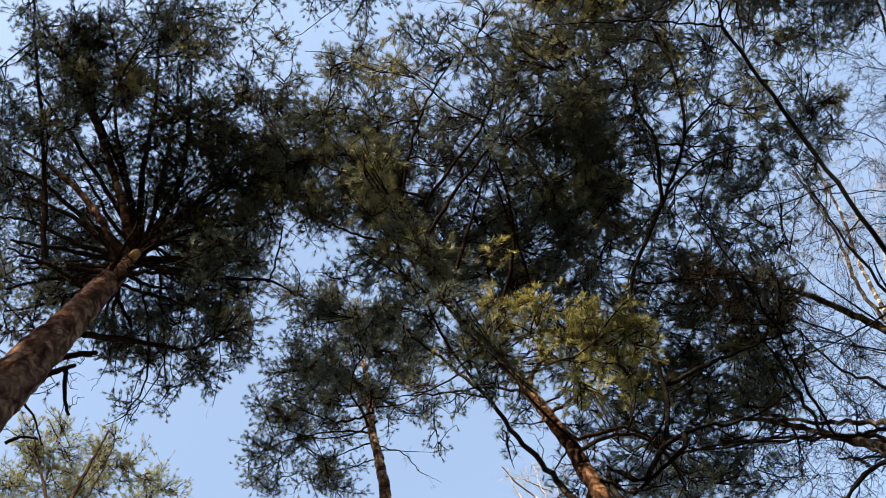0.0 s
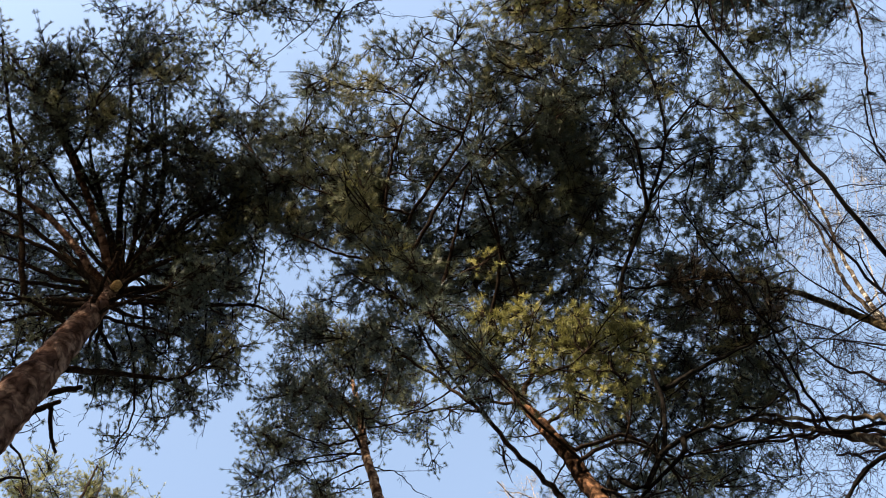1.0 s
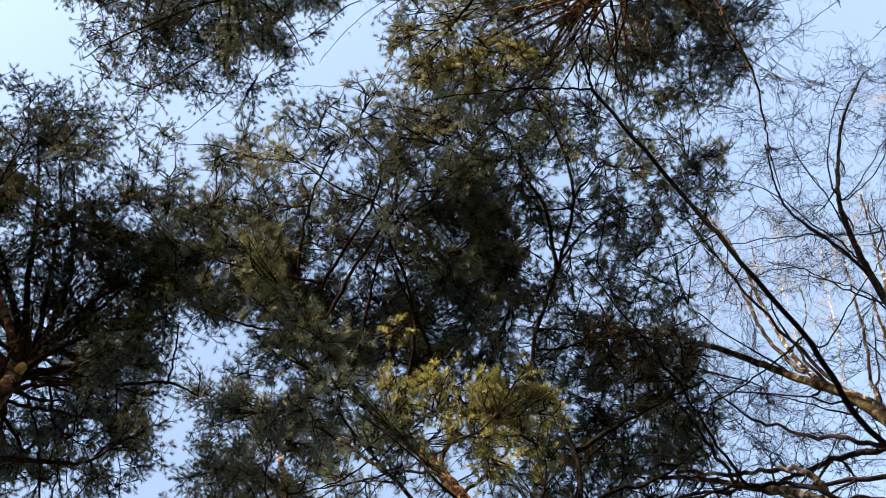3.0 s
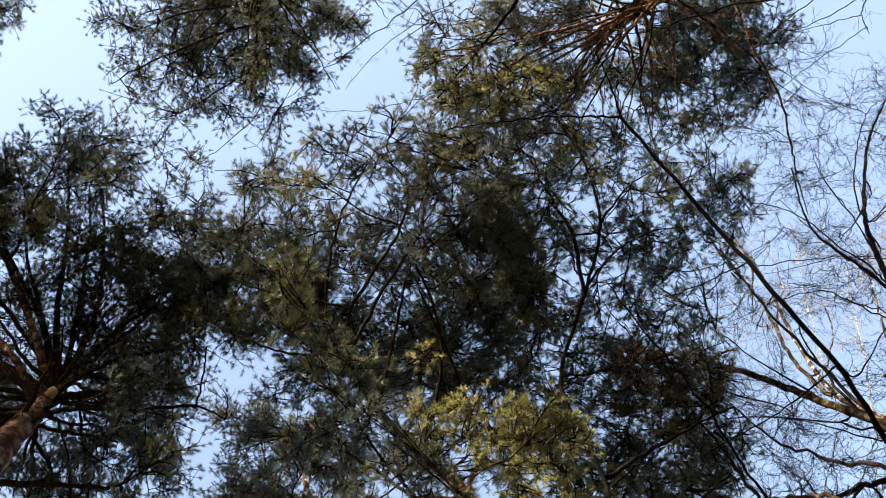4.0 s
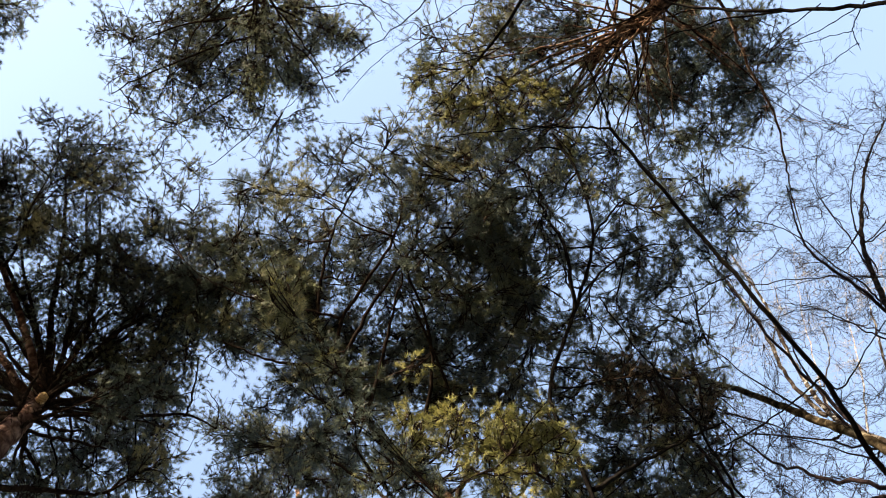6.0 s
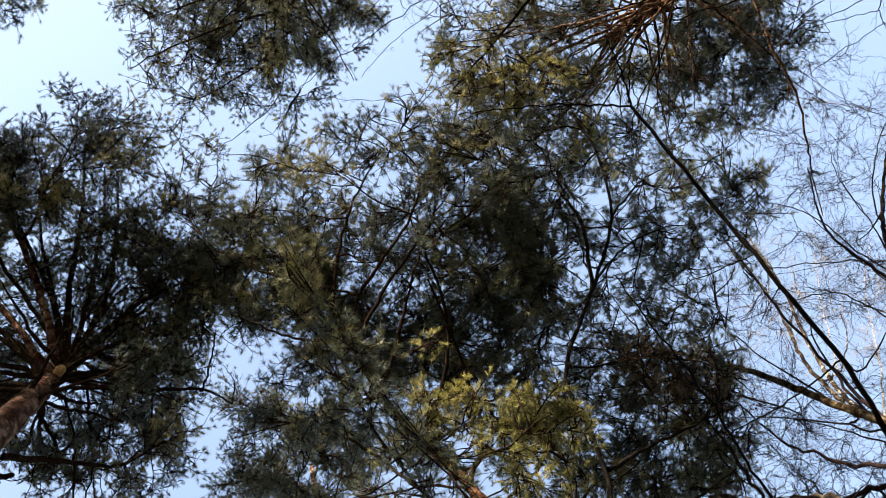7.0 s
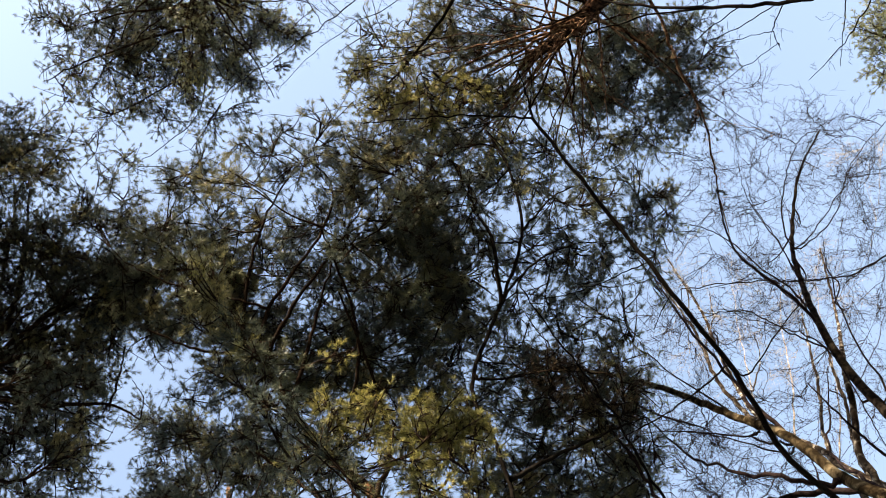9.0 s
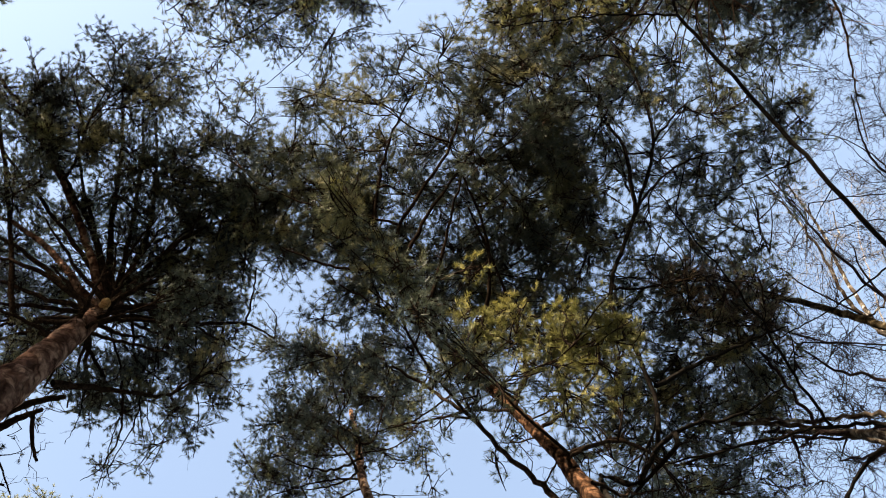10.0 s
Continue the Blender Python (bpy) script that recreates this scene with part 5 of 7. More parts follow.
masses(tree, [(2.04, 0.03, 9.98, 0.21, 0.70), (2.13, 0.29, 10.03, 0.21, 0.70), (2.25, 0.55, 10.23, 0.21, 0.70), (2.29, 0.84, 10.15, 0.21, 0.70),
    (2.12, 1.09, 9.98, 0.21, 0.70), (1.95, 1.37, 10.10, 0.21, 0.70), (2.43, 1.18, 10.12, 0.21, 0.70), (1.73, 1.20, 10.01, 0.21, 0.70),
    (2.02, 0.74, 10.21, 0.21, 0.70), (2.34, 0.97, 9.99, 0.21, 0.70), (0.35, 0.94, 10.09, 0.21, 0.70), (0.45, 1.14, 10.13, 0.21, 0.70),
    (0.63, 1.33, 10.10, 0.21, 0.70), (0.26, 0.76, 10.16, 0.21, 0.70), (0.83, 1.55, 10.21, 0.21, 0.70), (1.04, 1.82, 10.28, 0.21, 0.70),
    (0.54, 1.04, 10.05, 0.21, 0.70), (0.17, 1.05, 10.18, 0.21, 0.70)])
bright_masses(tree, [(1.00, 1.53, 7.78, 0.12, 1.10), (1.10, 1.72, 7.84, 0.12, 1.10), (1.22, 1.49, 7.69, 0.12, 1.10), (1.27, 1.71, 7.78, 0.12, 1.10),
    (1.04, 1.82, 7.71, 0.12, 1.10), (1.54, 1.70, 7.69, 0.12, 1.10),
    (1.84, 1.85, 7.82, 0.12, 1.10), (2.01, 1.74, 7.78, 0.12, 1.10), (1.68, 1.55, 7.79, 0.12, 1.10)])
masses(tree, [(-0.30, 1.28, 10.24, 0.20, 1.00), (-0.02, 1.34, 10.26, 0.20, 1.00), (0.26, 1.36, 10.36, 0.20, 1.00), (0.49, 1.51, 10.06, 0.20, 1.00),
    (0.73, 1.42, 10.15, 0.20, 1.00), (1.02, 1.54, 10.11, 0.20, 1.00), (1.20, 1.77, 10.01, 0.20, 1.00), (0.39, 1.75, 10.07, 0.20, 1.00),
    (0.63, 1.95, 10.16, 0.20, 1.00), (0.83, 1.15, 10.16, 0.20, 1.00), (0.07, 1.15, 10.25, 0.20, 1.00), (1.32, 1.46, 10.18, 0.20, 1.00),
    (1.53, 1.63, 10.24, 0.20, 1.00)])

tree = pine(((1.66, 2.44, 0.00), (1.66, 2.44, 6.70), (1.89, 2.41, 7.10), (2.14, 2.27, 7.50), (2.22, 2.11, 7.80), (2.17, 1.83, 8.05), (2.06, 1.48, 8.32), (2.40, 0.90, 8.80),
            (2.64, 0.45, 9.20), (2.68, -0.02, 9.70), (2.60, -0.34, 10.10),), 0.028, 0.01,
    label='Scots pine with thin forked limbs and shaded needle masses', bark=BARK_DARK, seed=15, needle=0.052, add_on=NEEDLES_DRY, fill=1.0, twig_bark=BARK_DARK)
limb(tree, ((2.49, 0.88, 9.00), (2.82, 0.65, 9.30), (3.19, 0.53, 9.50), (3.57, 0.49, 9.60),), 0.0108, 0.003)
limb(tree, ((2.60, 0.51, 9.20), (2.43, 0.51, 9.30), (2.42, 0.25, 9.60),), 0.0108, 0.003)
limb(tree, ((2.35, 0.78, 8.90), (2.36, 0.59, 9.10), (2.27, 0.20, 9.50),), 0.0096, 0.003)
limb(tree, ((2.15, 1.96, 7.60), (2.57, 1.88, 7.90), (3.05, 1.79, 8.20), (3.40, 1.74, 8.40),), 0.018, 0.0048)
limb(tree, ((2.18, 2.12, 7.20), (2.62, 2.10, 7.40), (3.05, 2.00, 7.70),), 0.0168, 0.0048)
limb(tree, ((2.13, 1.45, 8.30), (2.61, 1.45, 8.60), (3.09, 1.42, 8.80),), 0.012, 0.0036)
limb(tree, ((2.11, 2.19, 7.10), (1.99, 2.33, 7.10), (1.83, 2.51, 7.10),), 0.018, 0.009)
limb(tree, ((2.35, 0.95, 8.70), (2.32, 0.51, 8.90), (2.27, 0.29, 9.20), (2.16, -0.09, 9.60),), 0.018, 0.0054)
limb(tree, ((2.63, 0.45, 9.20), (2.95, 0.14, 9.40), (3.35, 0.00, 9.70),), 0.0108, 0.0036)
masses(tree, [(2.68, 1.54, 9.00, 0.23, 1.10), (2.96, 1.51, 8.78, 0.23, 1.20), (3.40, 1.54, 9.06, 0.22, 1.10), (3.70, 1.63, 9.12, 0.14, 0.60),
    (2.77, 1.78, 8.88, 0.24, 1.10), (3.08, 1.74, 8.64, 0.24, 1.20), (3.54, 1.94, 9.04, 0.23, 1.00), (2.82, 2.20, 9.12, 0.25, 1.00),
    (3.06, 2.17, 8.78, 0.25, 1.10), (3.55, 2.31, 9.05, 0.24, 1.00), (3.73, 2.13, 9.02, 0.19, 0.70), (2.54, 2.37, 8.82, 0.20, 0.90),
    (2.90, 2.44, 8.71, 0.22, 1.00), (3.35, 2.50, 8.81, 0.19, 0.80), (2.19, 0.24, 9.22, 0.20, 0.40),])
masses(tree, [(2.96, 0.21, 9.57, 0.26, 0.50), (3.26, 0.21, 9.45, 0.24, 0.50), (3.47, 0.64, 9.59, 0.23, 0.80), (3.19, 0.69, 9.76, 0.24, 0.60),
    (3.91, 0.22, 9.67, 0.22, 0.60), (4.03, 0.45, 9.61, 0.15, 0.70), (3.60, 0.90, 9.42, 0.20, 0.50), (2.96, 1.00, 9.54, 0.24, 0.60),
    (3.25, 1.07, 9.28, 0.23, 0.60), (2.62, 1.06, 9.37, 0.19, 1.10), (2.35, 1.20, 9.10, 0.20, 1.10), (2.66, 1.31, 9.21, 0.20, 0.70),
    (3.67, 1.28, 9.44, 0.17, 0.45), (2.22, 0.63, 9.15, 0.18, 0.40), (3.89, 0.65, 9.73, 0.18, 0.40),])
masses(tree, [(3.46, 0.07, 9.35, 0.16, 0.50), (2.24, 0.40, 9.88, 0.19, 0.50), (2.72, 0.02, 9.70, 0.19, 0.40), (2.69, 0.69, 9.90, 0.22, 0.40),
    (2.41, 0.95, 10.12, 0.22, 0.50), (3.31, -0.12, 9.83, 0.20, 0.40), (3.70, -0.12, 9.67, 0.20, 0.40), (2.97, 0.47, 10.15, 0.20, 0.40),
    (3.50, 0.92, 10.14, 0.23, 0.50), (4.07, 0.91, 9.86, 0.18, 0.40), (3.94, 0.07, 9.55, 0.17, 0.50), (2.23, 1.25, 9.49, 0.21, 0.60),
    (3.13, 1.29, 9.58, 0.22, 0.50), (2.24, 1.60, 9.88, 0.19, 0.60), (2.61, 1.59, 9.78, 0.22, 0.60),])
masses(tree, [(3.62, 1.40, 9.89, 0.23, 0.50), (2.48, 1.89, 9.85, 0.22, 0.70), (2.80, 2.11, 9.88, 0.22, 0.80), (2.44, 3.06, 8.57, 0.20, 0.80),
    (2.66, 2.88, 8.25, 0.17, 0.70), (3.19, 2.91, 8.57, 0.18, 0.60), (3.67, 2.41, 8.86, 0.14, 0.60), (3.63, 2.08, 8.69, 0.14, 0.50),
    (2.27, 2.51, 9.32, 0.20, 0.51), (2.65, 2.70, 9.45, 0.25, 0.51), (3.12, 2.45, 9.38, 0.19, 0.60), (3.50, 2.41, 9.36, 0.26, 0.50),
    (3.71, 2.59, 9.26, 0.20, 0.51), (2.35, 2.69, 8.93, 0.18, 0.52), (2.74, 2.91, 9.35, 0.20, 0.60),])
masses(tree, [(2.89, 2.77, 8.95, 0.22, 0.73), (3.37, 2.85, 9.34, 0.23, 0.75), (3.85, 3.00, 9.53, 0.23, 0.59), (2.34, 3.31, 9.45, 0.20, 0.58),
    (2.80, 3.45, 9.49, 0.25, 0.75), (3.00, 3.19, 9.09, 0.23, 0.45), (3.39, 3.21, 9.22, 0.22, 0.46), (3.81, 3.09, 9.21, 0.19, 0.69),
    (1.99, 2.51, 8.80, 0.15, 0.47), (2.29, 2.43, 8.89, 0.17, 0.50), (2.76, 2.40, 9.05, 0.16, 0.50), (2.10, 2.92, 9.08, 0.22, 0.50),
    (2.42, 2.72, 9.02, 0.23, 0.65), (2.72, 2.91, 9.17, 0.18, 0.38), (2.06, 3.15, 8.81, 0.20, 0.57),])
masses(tree, [(2.32, 3.16, 8.87, 0.16, 0.42), (2.67, 3.06, 8.67, 0.22, 0.57), (2.72, 1.70, 10.05, 0.24, 0.57), (2.95, 1.57, 9.58, 0.28, 0.87),
    (3.50, 1.67, 9.59, 0.22, 0.53), (3.95, 1.79, 9.90, 0.24, 0.88), (2.79, 2.02, 9.73, 0.21, 0.64), (3.11, 2.01, 9.94, 0.21, 0.87),
    (3.51, 1.95, 9.89, 0.20, 0.85), (3.89, 1.96, 9.90, 0.28, 0.70), (2.85, 2.54, 10.20, 0.20, 0.84), (3.15, 2.37, 9.66, 0.21, 0.70),
    (3.68, 2.33, 10.06, 0.30, 0.74), (3.92, 2.44, 9.99, 0.30, 0.88), (2.87, 2.69, 9.99, 0.26, 0.66),])
masses(tree, [(3.14, 2.78, 9.72, 0.27, 0.69), (3.81, 2.93, 10.12, 0.24, 0.87), (4.00, 2.78, 10.20, 0.29, 0.68), (2.49, 0.10, 9.90, 0.26, 0.42),
    (2.73, 0.10, 9.68, 0.26, 0.25), (3.36, 0.03, 9.89, 0.25, 0.35), (3.70, -0.05, 10.21, 0.26, 0.45), (2.47, 0.52, 9.79, 0.20, 0.41),
    (2.98, 0.57, 9.96, 0.25, 0.28), (3.37, 0.58, 10.09, 0.26, 0.42), (3.71, 0.38, 9.96, 0.20, 0.45), (2.38, 0.78, 9.99, 0.23, 0.44),
    (2.69, 0.75, 9.94, 0.19, 0.36), (3.29, 0.79, 10.10, 0.22, 0.40), (3.67, 0.91, 10.08, 0.19, 0.43),])
masses(tree, [(2.43, 1.33, 9.99, 0.23, 0.40), (2.84, 1.43, 10.25, 0.23, 0.31), (3.30, 1.27, 9.91, 0.21, 0.37), (3.75, 1.52, 10.18, 0.24, 0.33),
    (2.53, 1.28, 9.52, 0.21, 0.31), (3.05, 1.50, 9.45, 0.18, 0.48), (3.19, 1.35, 9.40, 0.19, 0.30), (3.42, 1.44, 9.02, 0.17, 0.51),
    (2.40, 1.72, 9.20, 0.17, 0.47), (2.68, 1.73, 9.08, 0.17, 0.43), (3.28, 1.88, 9.38, 0.19, 0.32), (3.62, 1.80, 9.05, 0.17, 0.37),
    (2.33, 1.99, 9.11, 0.17, 0.50), (3.07, 2.29, 9.59, 0.23, 0.30), (3.10, 2.04, 9.16, 0.17, 0.29),])
masses(tree, [(3.53, 2.08, 8.97, 0.22, 0.42), (2.56, 2.50, 9.56, 0.23, 0.42), (2.86, 2.53, 9.34, 0.19, 0.47), (3.08, 2.50, 9.04, 0.21, 0.37),
    (3.74, 2.66, 9.42, 0.27, 0.29), (3.03, 1.83, 9.62, 0.23, 0.43), (2.98, 1.71, 9.03, 0.23, 0.45), (3.47, 1.76, 9.20, 0.23, 0.63),
    (2.90, 2.18, 9.36, 0.24, 0.53), (3.13, 2.10, 9.11, 0.20, 0.38), (3.73, 2.28, 9.54, 0.25, 0.53), (2.74, 2.45, 9.21, 0.19, 0.64),
    (3.09, 2.48, 9.20, 0.21, 0.52), (3.41, 2.52, 9.18, 0.19, 0.65), (2.81, 2.78, 9.18, 0.21, 0.44),])
masses(tree, [(3.24, 2.89, 9.13, 0.23, 0.56), (3.55, 2.86, 9.09, 0.18, 0.36), (3.16, 3.34, 9.65, 0.27, 0.46), (3.05, 3.16, 9.01, 0.20, 0.45),
    (3.60, 3.27, 9.11, 0.19, 0.65), (2.10, 3.18, 9.18, 0.22, 0.46), (2.52, 3.19, 9.15, 0.23, 0.48), (2.83, 3.34, 9.40, 0.21, 0.67),
    (3.36, 3.27, 9.38, 0.21, 0.73), (3.37, 3.08, 9.11, 0.25, 0.75), (2.10, 3.50, 9.32, 0.18, 0.66), (2.36, 3.42, 8.95, 0.22, 0.74),
    (2.91, 3.50, 9.32, 0.26, 0.75), (3.22, 3.50, 9.32, 0.22, 0.59), (3.49, 3.44, 9.13, 0.23, 0.77),])
masses(tree, [(1.50, -0.26, 10.06, 0.25, 0.70), (1.66, -0.22, 9.63, 0.23, 0.56), (2.22, -0.30, 10.12, 0.22, 0.65), (1.37, 0.02, 9.76, 0.19, 0.77),
    (1.67, 0.02, 9.56, 0.20, 0.43), (1.97, 0.10, 9.79, 0.17, 0.57), (1.41, 0.20, 9.52, 0.23, 0.68), (1.83, 0.30, 9.82, 0.25, 0.53),
    (1.93, 0.24, 9.46, 0.21, 0.68),])
bright_masses(tree, [(2.94, 1.45, 8.69, 0.16, 0.60), (3.17, 1.63, 8.71, 0.18, 0.60), (3.26, 1.73, 8.46, 0.16, 0.50), (2.79, 1.59, 8.69, 0.15, 0.40),
    (3.10, 1.88, 8.70, 0.16, 0.50), (2.74, 1.34, 8.70, 0.13, 0.30),])
masses(tree, [(3.07, 0.68, 9.84, 0.17, 1.00), (3.29, 0.55, 9.70, 0.17, 1.00), (3.52, 0.71, 9.60, 0.17, 1.00), (3.93, 0.60, 9.94, 0.17, 1.00),
    (3.12, 1.14, 9.70, 0.17, 1.00), (3.37, 0.96, 9.71, 0.17, 1.00), (3.71, 0.40, 9.91, 0.17, 1.00), (3.91, 0.15, 9.80, 0.17, 1.00),
    (4.12, 0.08, 9.76, 0.17, 1.00), (4.13, 0.35, 9.87, 0.17, 1.00), (3.37, 0.19, 9.61, 0.17, 1.00), (3.12, 0.34, 9.85, 0.17, 1.00),
    (2.58, 0.71, 9.73, 0.17, 1.00), (2.45, 0.47, 9.63, 0.17, 1.00)])
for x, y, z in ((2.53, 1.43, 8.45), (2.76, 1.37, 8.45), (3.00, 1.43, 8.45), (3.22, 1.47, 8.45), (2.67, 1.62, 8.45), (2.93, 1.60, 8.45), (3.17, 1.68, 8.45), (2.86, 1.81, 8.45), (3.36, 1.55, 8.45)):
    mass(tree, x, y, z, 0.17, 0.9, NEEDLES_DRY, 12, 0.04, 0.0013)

tree = pine(((0.52, 3.60, 0.00), (0.52, 3.60, 8.32), (0.54, 3.59, 9.45), (0.53, 3.60, 10.21), (0.50, 3.60, 11.00), (0.51, 3.60, 12.11), (0.50, 3.60, 13.38),), 0.1, 0.025,
    bark=BARK_PALE, label='slender Scots pine with sun-toned orange upper trunk and rounded crown', seed=16, needle=0.036, fill=1.5)
limb(tree, ((0.51, 3.50, 11.20), (0.24, 3.64, 11.30), (-0.05, 3.62, 11.40), (-0.40, 3.53, 11.60)), 0.014, 0.004, bark=BARK_TWIG)
limb(tree, ((0.55, 3.55, 11.10), (0.30, 3.74, 11.20), (-0.03, 3.82, 11.30), (-0.55, 3.77, 11.50)), 0.013, 0.003, bark=BARK_TWIG)
limb(tree, ((0.54, 3.47, 11.30), (0.80, 3.47, 11.40), (1.09, 3.34, 11.50)), 0.012, 0.004, bark=BARK_TWIG)
limb(tree, ((0.48, 3.37, 11.50), (0.22, 3.26, 11.70), (-0.09, 2.99, 12.00)), 0.014, 0.004, bark=BARK_TWIG)
limb(tree, ((0.63, 3.42, 11.50), (0.75, 3.21, 11.80), (0.85, 2.98, 12.10)), 0.012, 0.004, bark=BARK_TWIG)
limb(tree, ((0.56, 3.64, 10.80), (0.24, 3.81, 10.90), (-0.02, 4.03, 11.00)), 0.01, 0.003, bark=BARK_TWIG)
limb(tree, ((0.52, 3.63, 11.00), (0.12, 3.75, 11.30), (-0.38, 3.96, 11.50), (-0.77, 4.30, 11.70),), 0.012, 0.003)
limb(tree, ((0.52, 3.67, 10.80), (0.84, 3.85, 11.00), (1.03, 4.07, 11.10), (1.24, 4.17, 11.10),), 0.0072, 0.0018)
limb(tree, ((0.52, 3.68, 10.70), (0.84, 3.81, 11.00), (1.19, 3.85, 11.10),), 0.0072, 0.0018)
limb(tree, ((0.50, 3.60, 11.00), (0.27, 3.37, 11.40), (-0.02, 3.15, 11.80),), 0.015, 0.0048)
limb(tree, ((0.54, 3.73, 10.60), (0.34, 3.86, 10.70), (0.13, 3.96, 10.80),), 0.0072, 0.0024)
masses(tree, [(-0.21, 2.91, 12.02, 0.24, 1.00), (0.20, 2.79, 12.33, 0.31, 1.00), (0.64, 2.81, 12.50, 0.31, 1.00), (1.09, 3.05, 12.49, 0.28, 0.90),
    (-0.25, 3.26, 11.75, 0.27, 1.00), (0.15, 3.08, 11.60, 0.32, 1.20), (0.65, 3.21, 12.31, 0.31, 1.20), (1.10, 3.33, 11.74, 0.24, 0.60),
    (-0.34, 3.88, 12.10, 0.28, 0.70), (0.06, 3.68, 11.93, 0.30, 1.00), (0.48, 3.56, 12.00, 0.24, 1.00), (0.95, 3.93, 12.37, 0.26, 0.50),
    (-0.55, 4.07, 11.61, 0.25, 0.60), (-0.15, 4.30, 12.21, 0.29, 0.70), (0.24, 4.54, 12.35, 0.26, 0.80),])
masses(tree, [(1.23, 3.80, 12.03, 0.19, 0.50), (-0.75, 4.63, 12.35, 0.20, 0.40), (1.30, 4.10, 11.97, 0.16, 0.35), (0.16, 4.39, 11.53, 0.21, 0.80),
    (0.34, 2.47, 11.55, 0.23, 1.00), (-0.06, 2.49, 11.55, 0.20, 0.70), (-0.36, 4.35, 11.55, 0.21, 0.50), (-0.24, 2.72, 12.72, 0.35, 0.71),
    (0.11, 2.83, 12.83, 0.29, 0.64), (0.49, 2.84, 12.58, 0.28, 0.85), (0.86, 2.66, 12.58, 0.24, 1.08), 
    (0.01, 3.25, 12.49, 0.29, 0.65), (0.56, 3.19, 12.94, 0.32, 1.12), (1.02, 3.37, 12.97, 0.24, 1.05),])
masses(tree, [(-0.25, 3.79, 12.94, 0.32, 1.14), (0.01, 3.80, 13.03, 0.35, 0.89), (0.64, 3.75, 12.65, 0.36, 1.07), (1.11, 3.65, 13.13, 0.31, 0.97),
    (-0.55, 3.95, 12.62, 0.31, 0.60), (-0.20, 3.75, 12.59, 0.27, 0.52), (0.30, 3.56, 12.30, 0.24, 0.39), (-0.46, 4.10, 12.52, 0.24, 0.55),
    (0.02, 4.09, 12.52, 0.28, 0.55), (0.29, 4.26, 12.61, 0.24, 0.64), (-0.57, 4.94, 12.61, 0.27, 0.47), (-0.07, 4.83, 12.62, 0.25, 0.46),
    (0.26, 4.85, 12.36, 0.30, 0.37),])

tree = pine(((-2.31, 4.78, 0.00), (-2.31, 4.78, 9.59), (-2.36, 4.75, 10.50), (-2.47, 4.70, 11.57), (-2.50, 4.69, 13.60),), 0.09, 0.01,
    bark=BARK_TWIG, label='Scots pine crown standing further off, needles toned as sunlit', seed=17, needle=0.055, add_on=NEEDLES_PALE)
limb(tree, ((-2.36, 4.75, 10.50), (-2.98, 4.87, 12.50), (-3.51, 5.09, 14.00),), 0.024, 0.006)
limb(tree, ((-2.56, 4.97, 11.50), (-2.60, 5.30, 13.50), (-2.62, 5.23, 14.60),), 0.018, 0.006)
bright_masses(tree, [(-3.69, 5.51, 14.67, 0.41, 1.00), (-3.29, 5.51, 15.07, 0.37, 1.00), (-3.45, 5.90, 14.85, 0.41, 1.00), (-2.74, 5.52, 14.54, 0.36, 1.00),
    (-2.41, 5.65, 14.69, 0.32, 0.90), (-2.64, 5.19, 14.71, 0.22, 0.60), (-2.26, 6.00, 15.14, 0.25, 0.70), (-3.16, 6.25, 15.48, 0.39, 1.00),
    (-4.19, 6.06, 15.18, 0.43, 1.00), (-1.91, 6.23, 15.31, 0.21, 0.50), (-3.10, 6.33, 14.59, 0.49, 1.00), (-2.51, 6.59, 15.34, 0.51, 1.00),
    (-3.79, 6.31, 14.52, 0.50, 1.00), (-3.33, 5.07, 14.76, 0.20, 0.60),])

tree = pine(((-2.95, -1.97, 0.00), (-2.95, -1.97, 10.83), (-2.99, -1.92, 11.50), (-3.00, -1.90, 14.00),), 0.15, 0.012,
    label='Scots pine with loose dark needle sprays', seed=18, needle=0.045)
limb(tree, ((-3.08, -1.97, 11.80), (-2.88, -1.70, 12.30), (-2.53, -1.51, 12.80),), 0.018, 0.0048)
masses(tree, [(-2.60, -1.57, 12.66, 0.29, 0.60), (-2.35, -1.72, 12.51, 0.25, 0.60), (-2.86, -1.67, 12.42, 0.38, 1.00), (-3.25, -1.32, 12.82, 0.39, 0.80),
    (-2.61, -2.04, 12.30, 0.37, 1.00), (-2.58, -1.28, 12.34, 0.15, 0.40), (-2.14, -1.89, 12.30, 0.25, 1.00),])

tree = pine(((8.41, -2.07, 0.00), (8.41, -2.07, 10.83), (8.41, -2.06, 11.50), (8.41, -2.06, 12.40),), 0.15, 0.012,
    label='Scots pine with needles toned yellowish as if sunlit', seed=19, needle=0.05, add_on=NEEDLES_PALE)
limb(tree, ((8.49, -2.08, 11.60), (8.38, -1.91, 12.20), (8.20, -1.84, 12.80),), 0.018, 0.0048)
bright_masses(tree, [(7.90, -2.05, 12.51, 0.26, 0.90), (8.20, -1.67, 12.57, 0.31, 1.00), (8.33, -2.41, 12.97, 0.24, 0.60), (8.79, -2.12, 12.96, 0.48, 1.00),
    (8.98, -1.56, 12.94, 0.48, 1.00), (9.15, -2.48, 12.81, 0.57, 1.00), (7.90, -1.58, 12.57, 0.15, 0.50),])

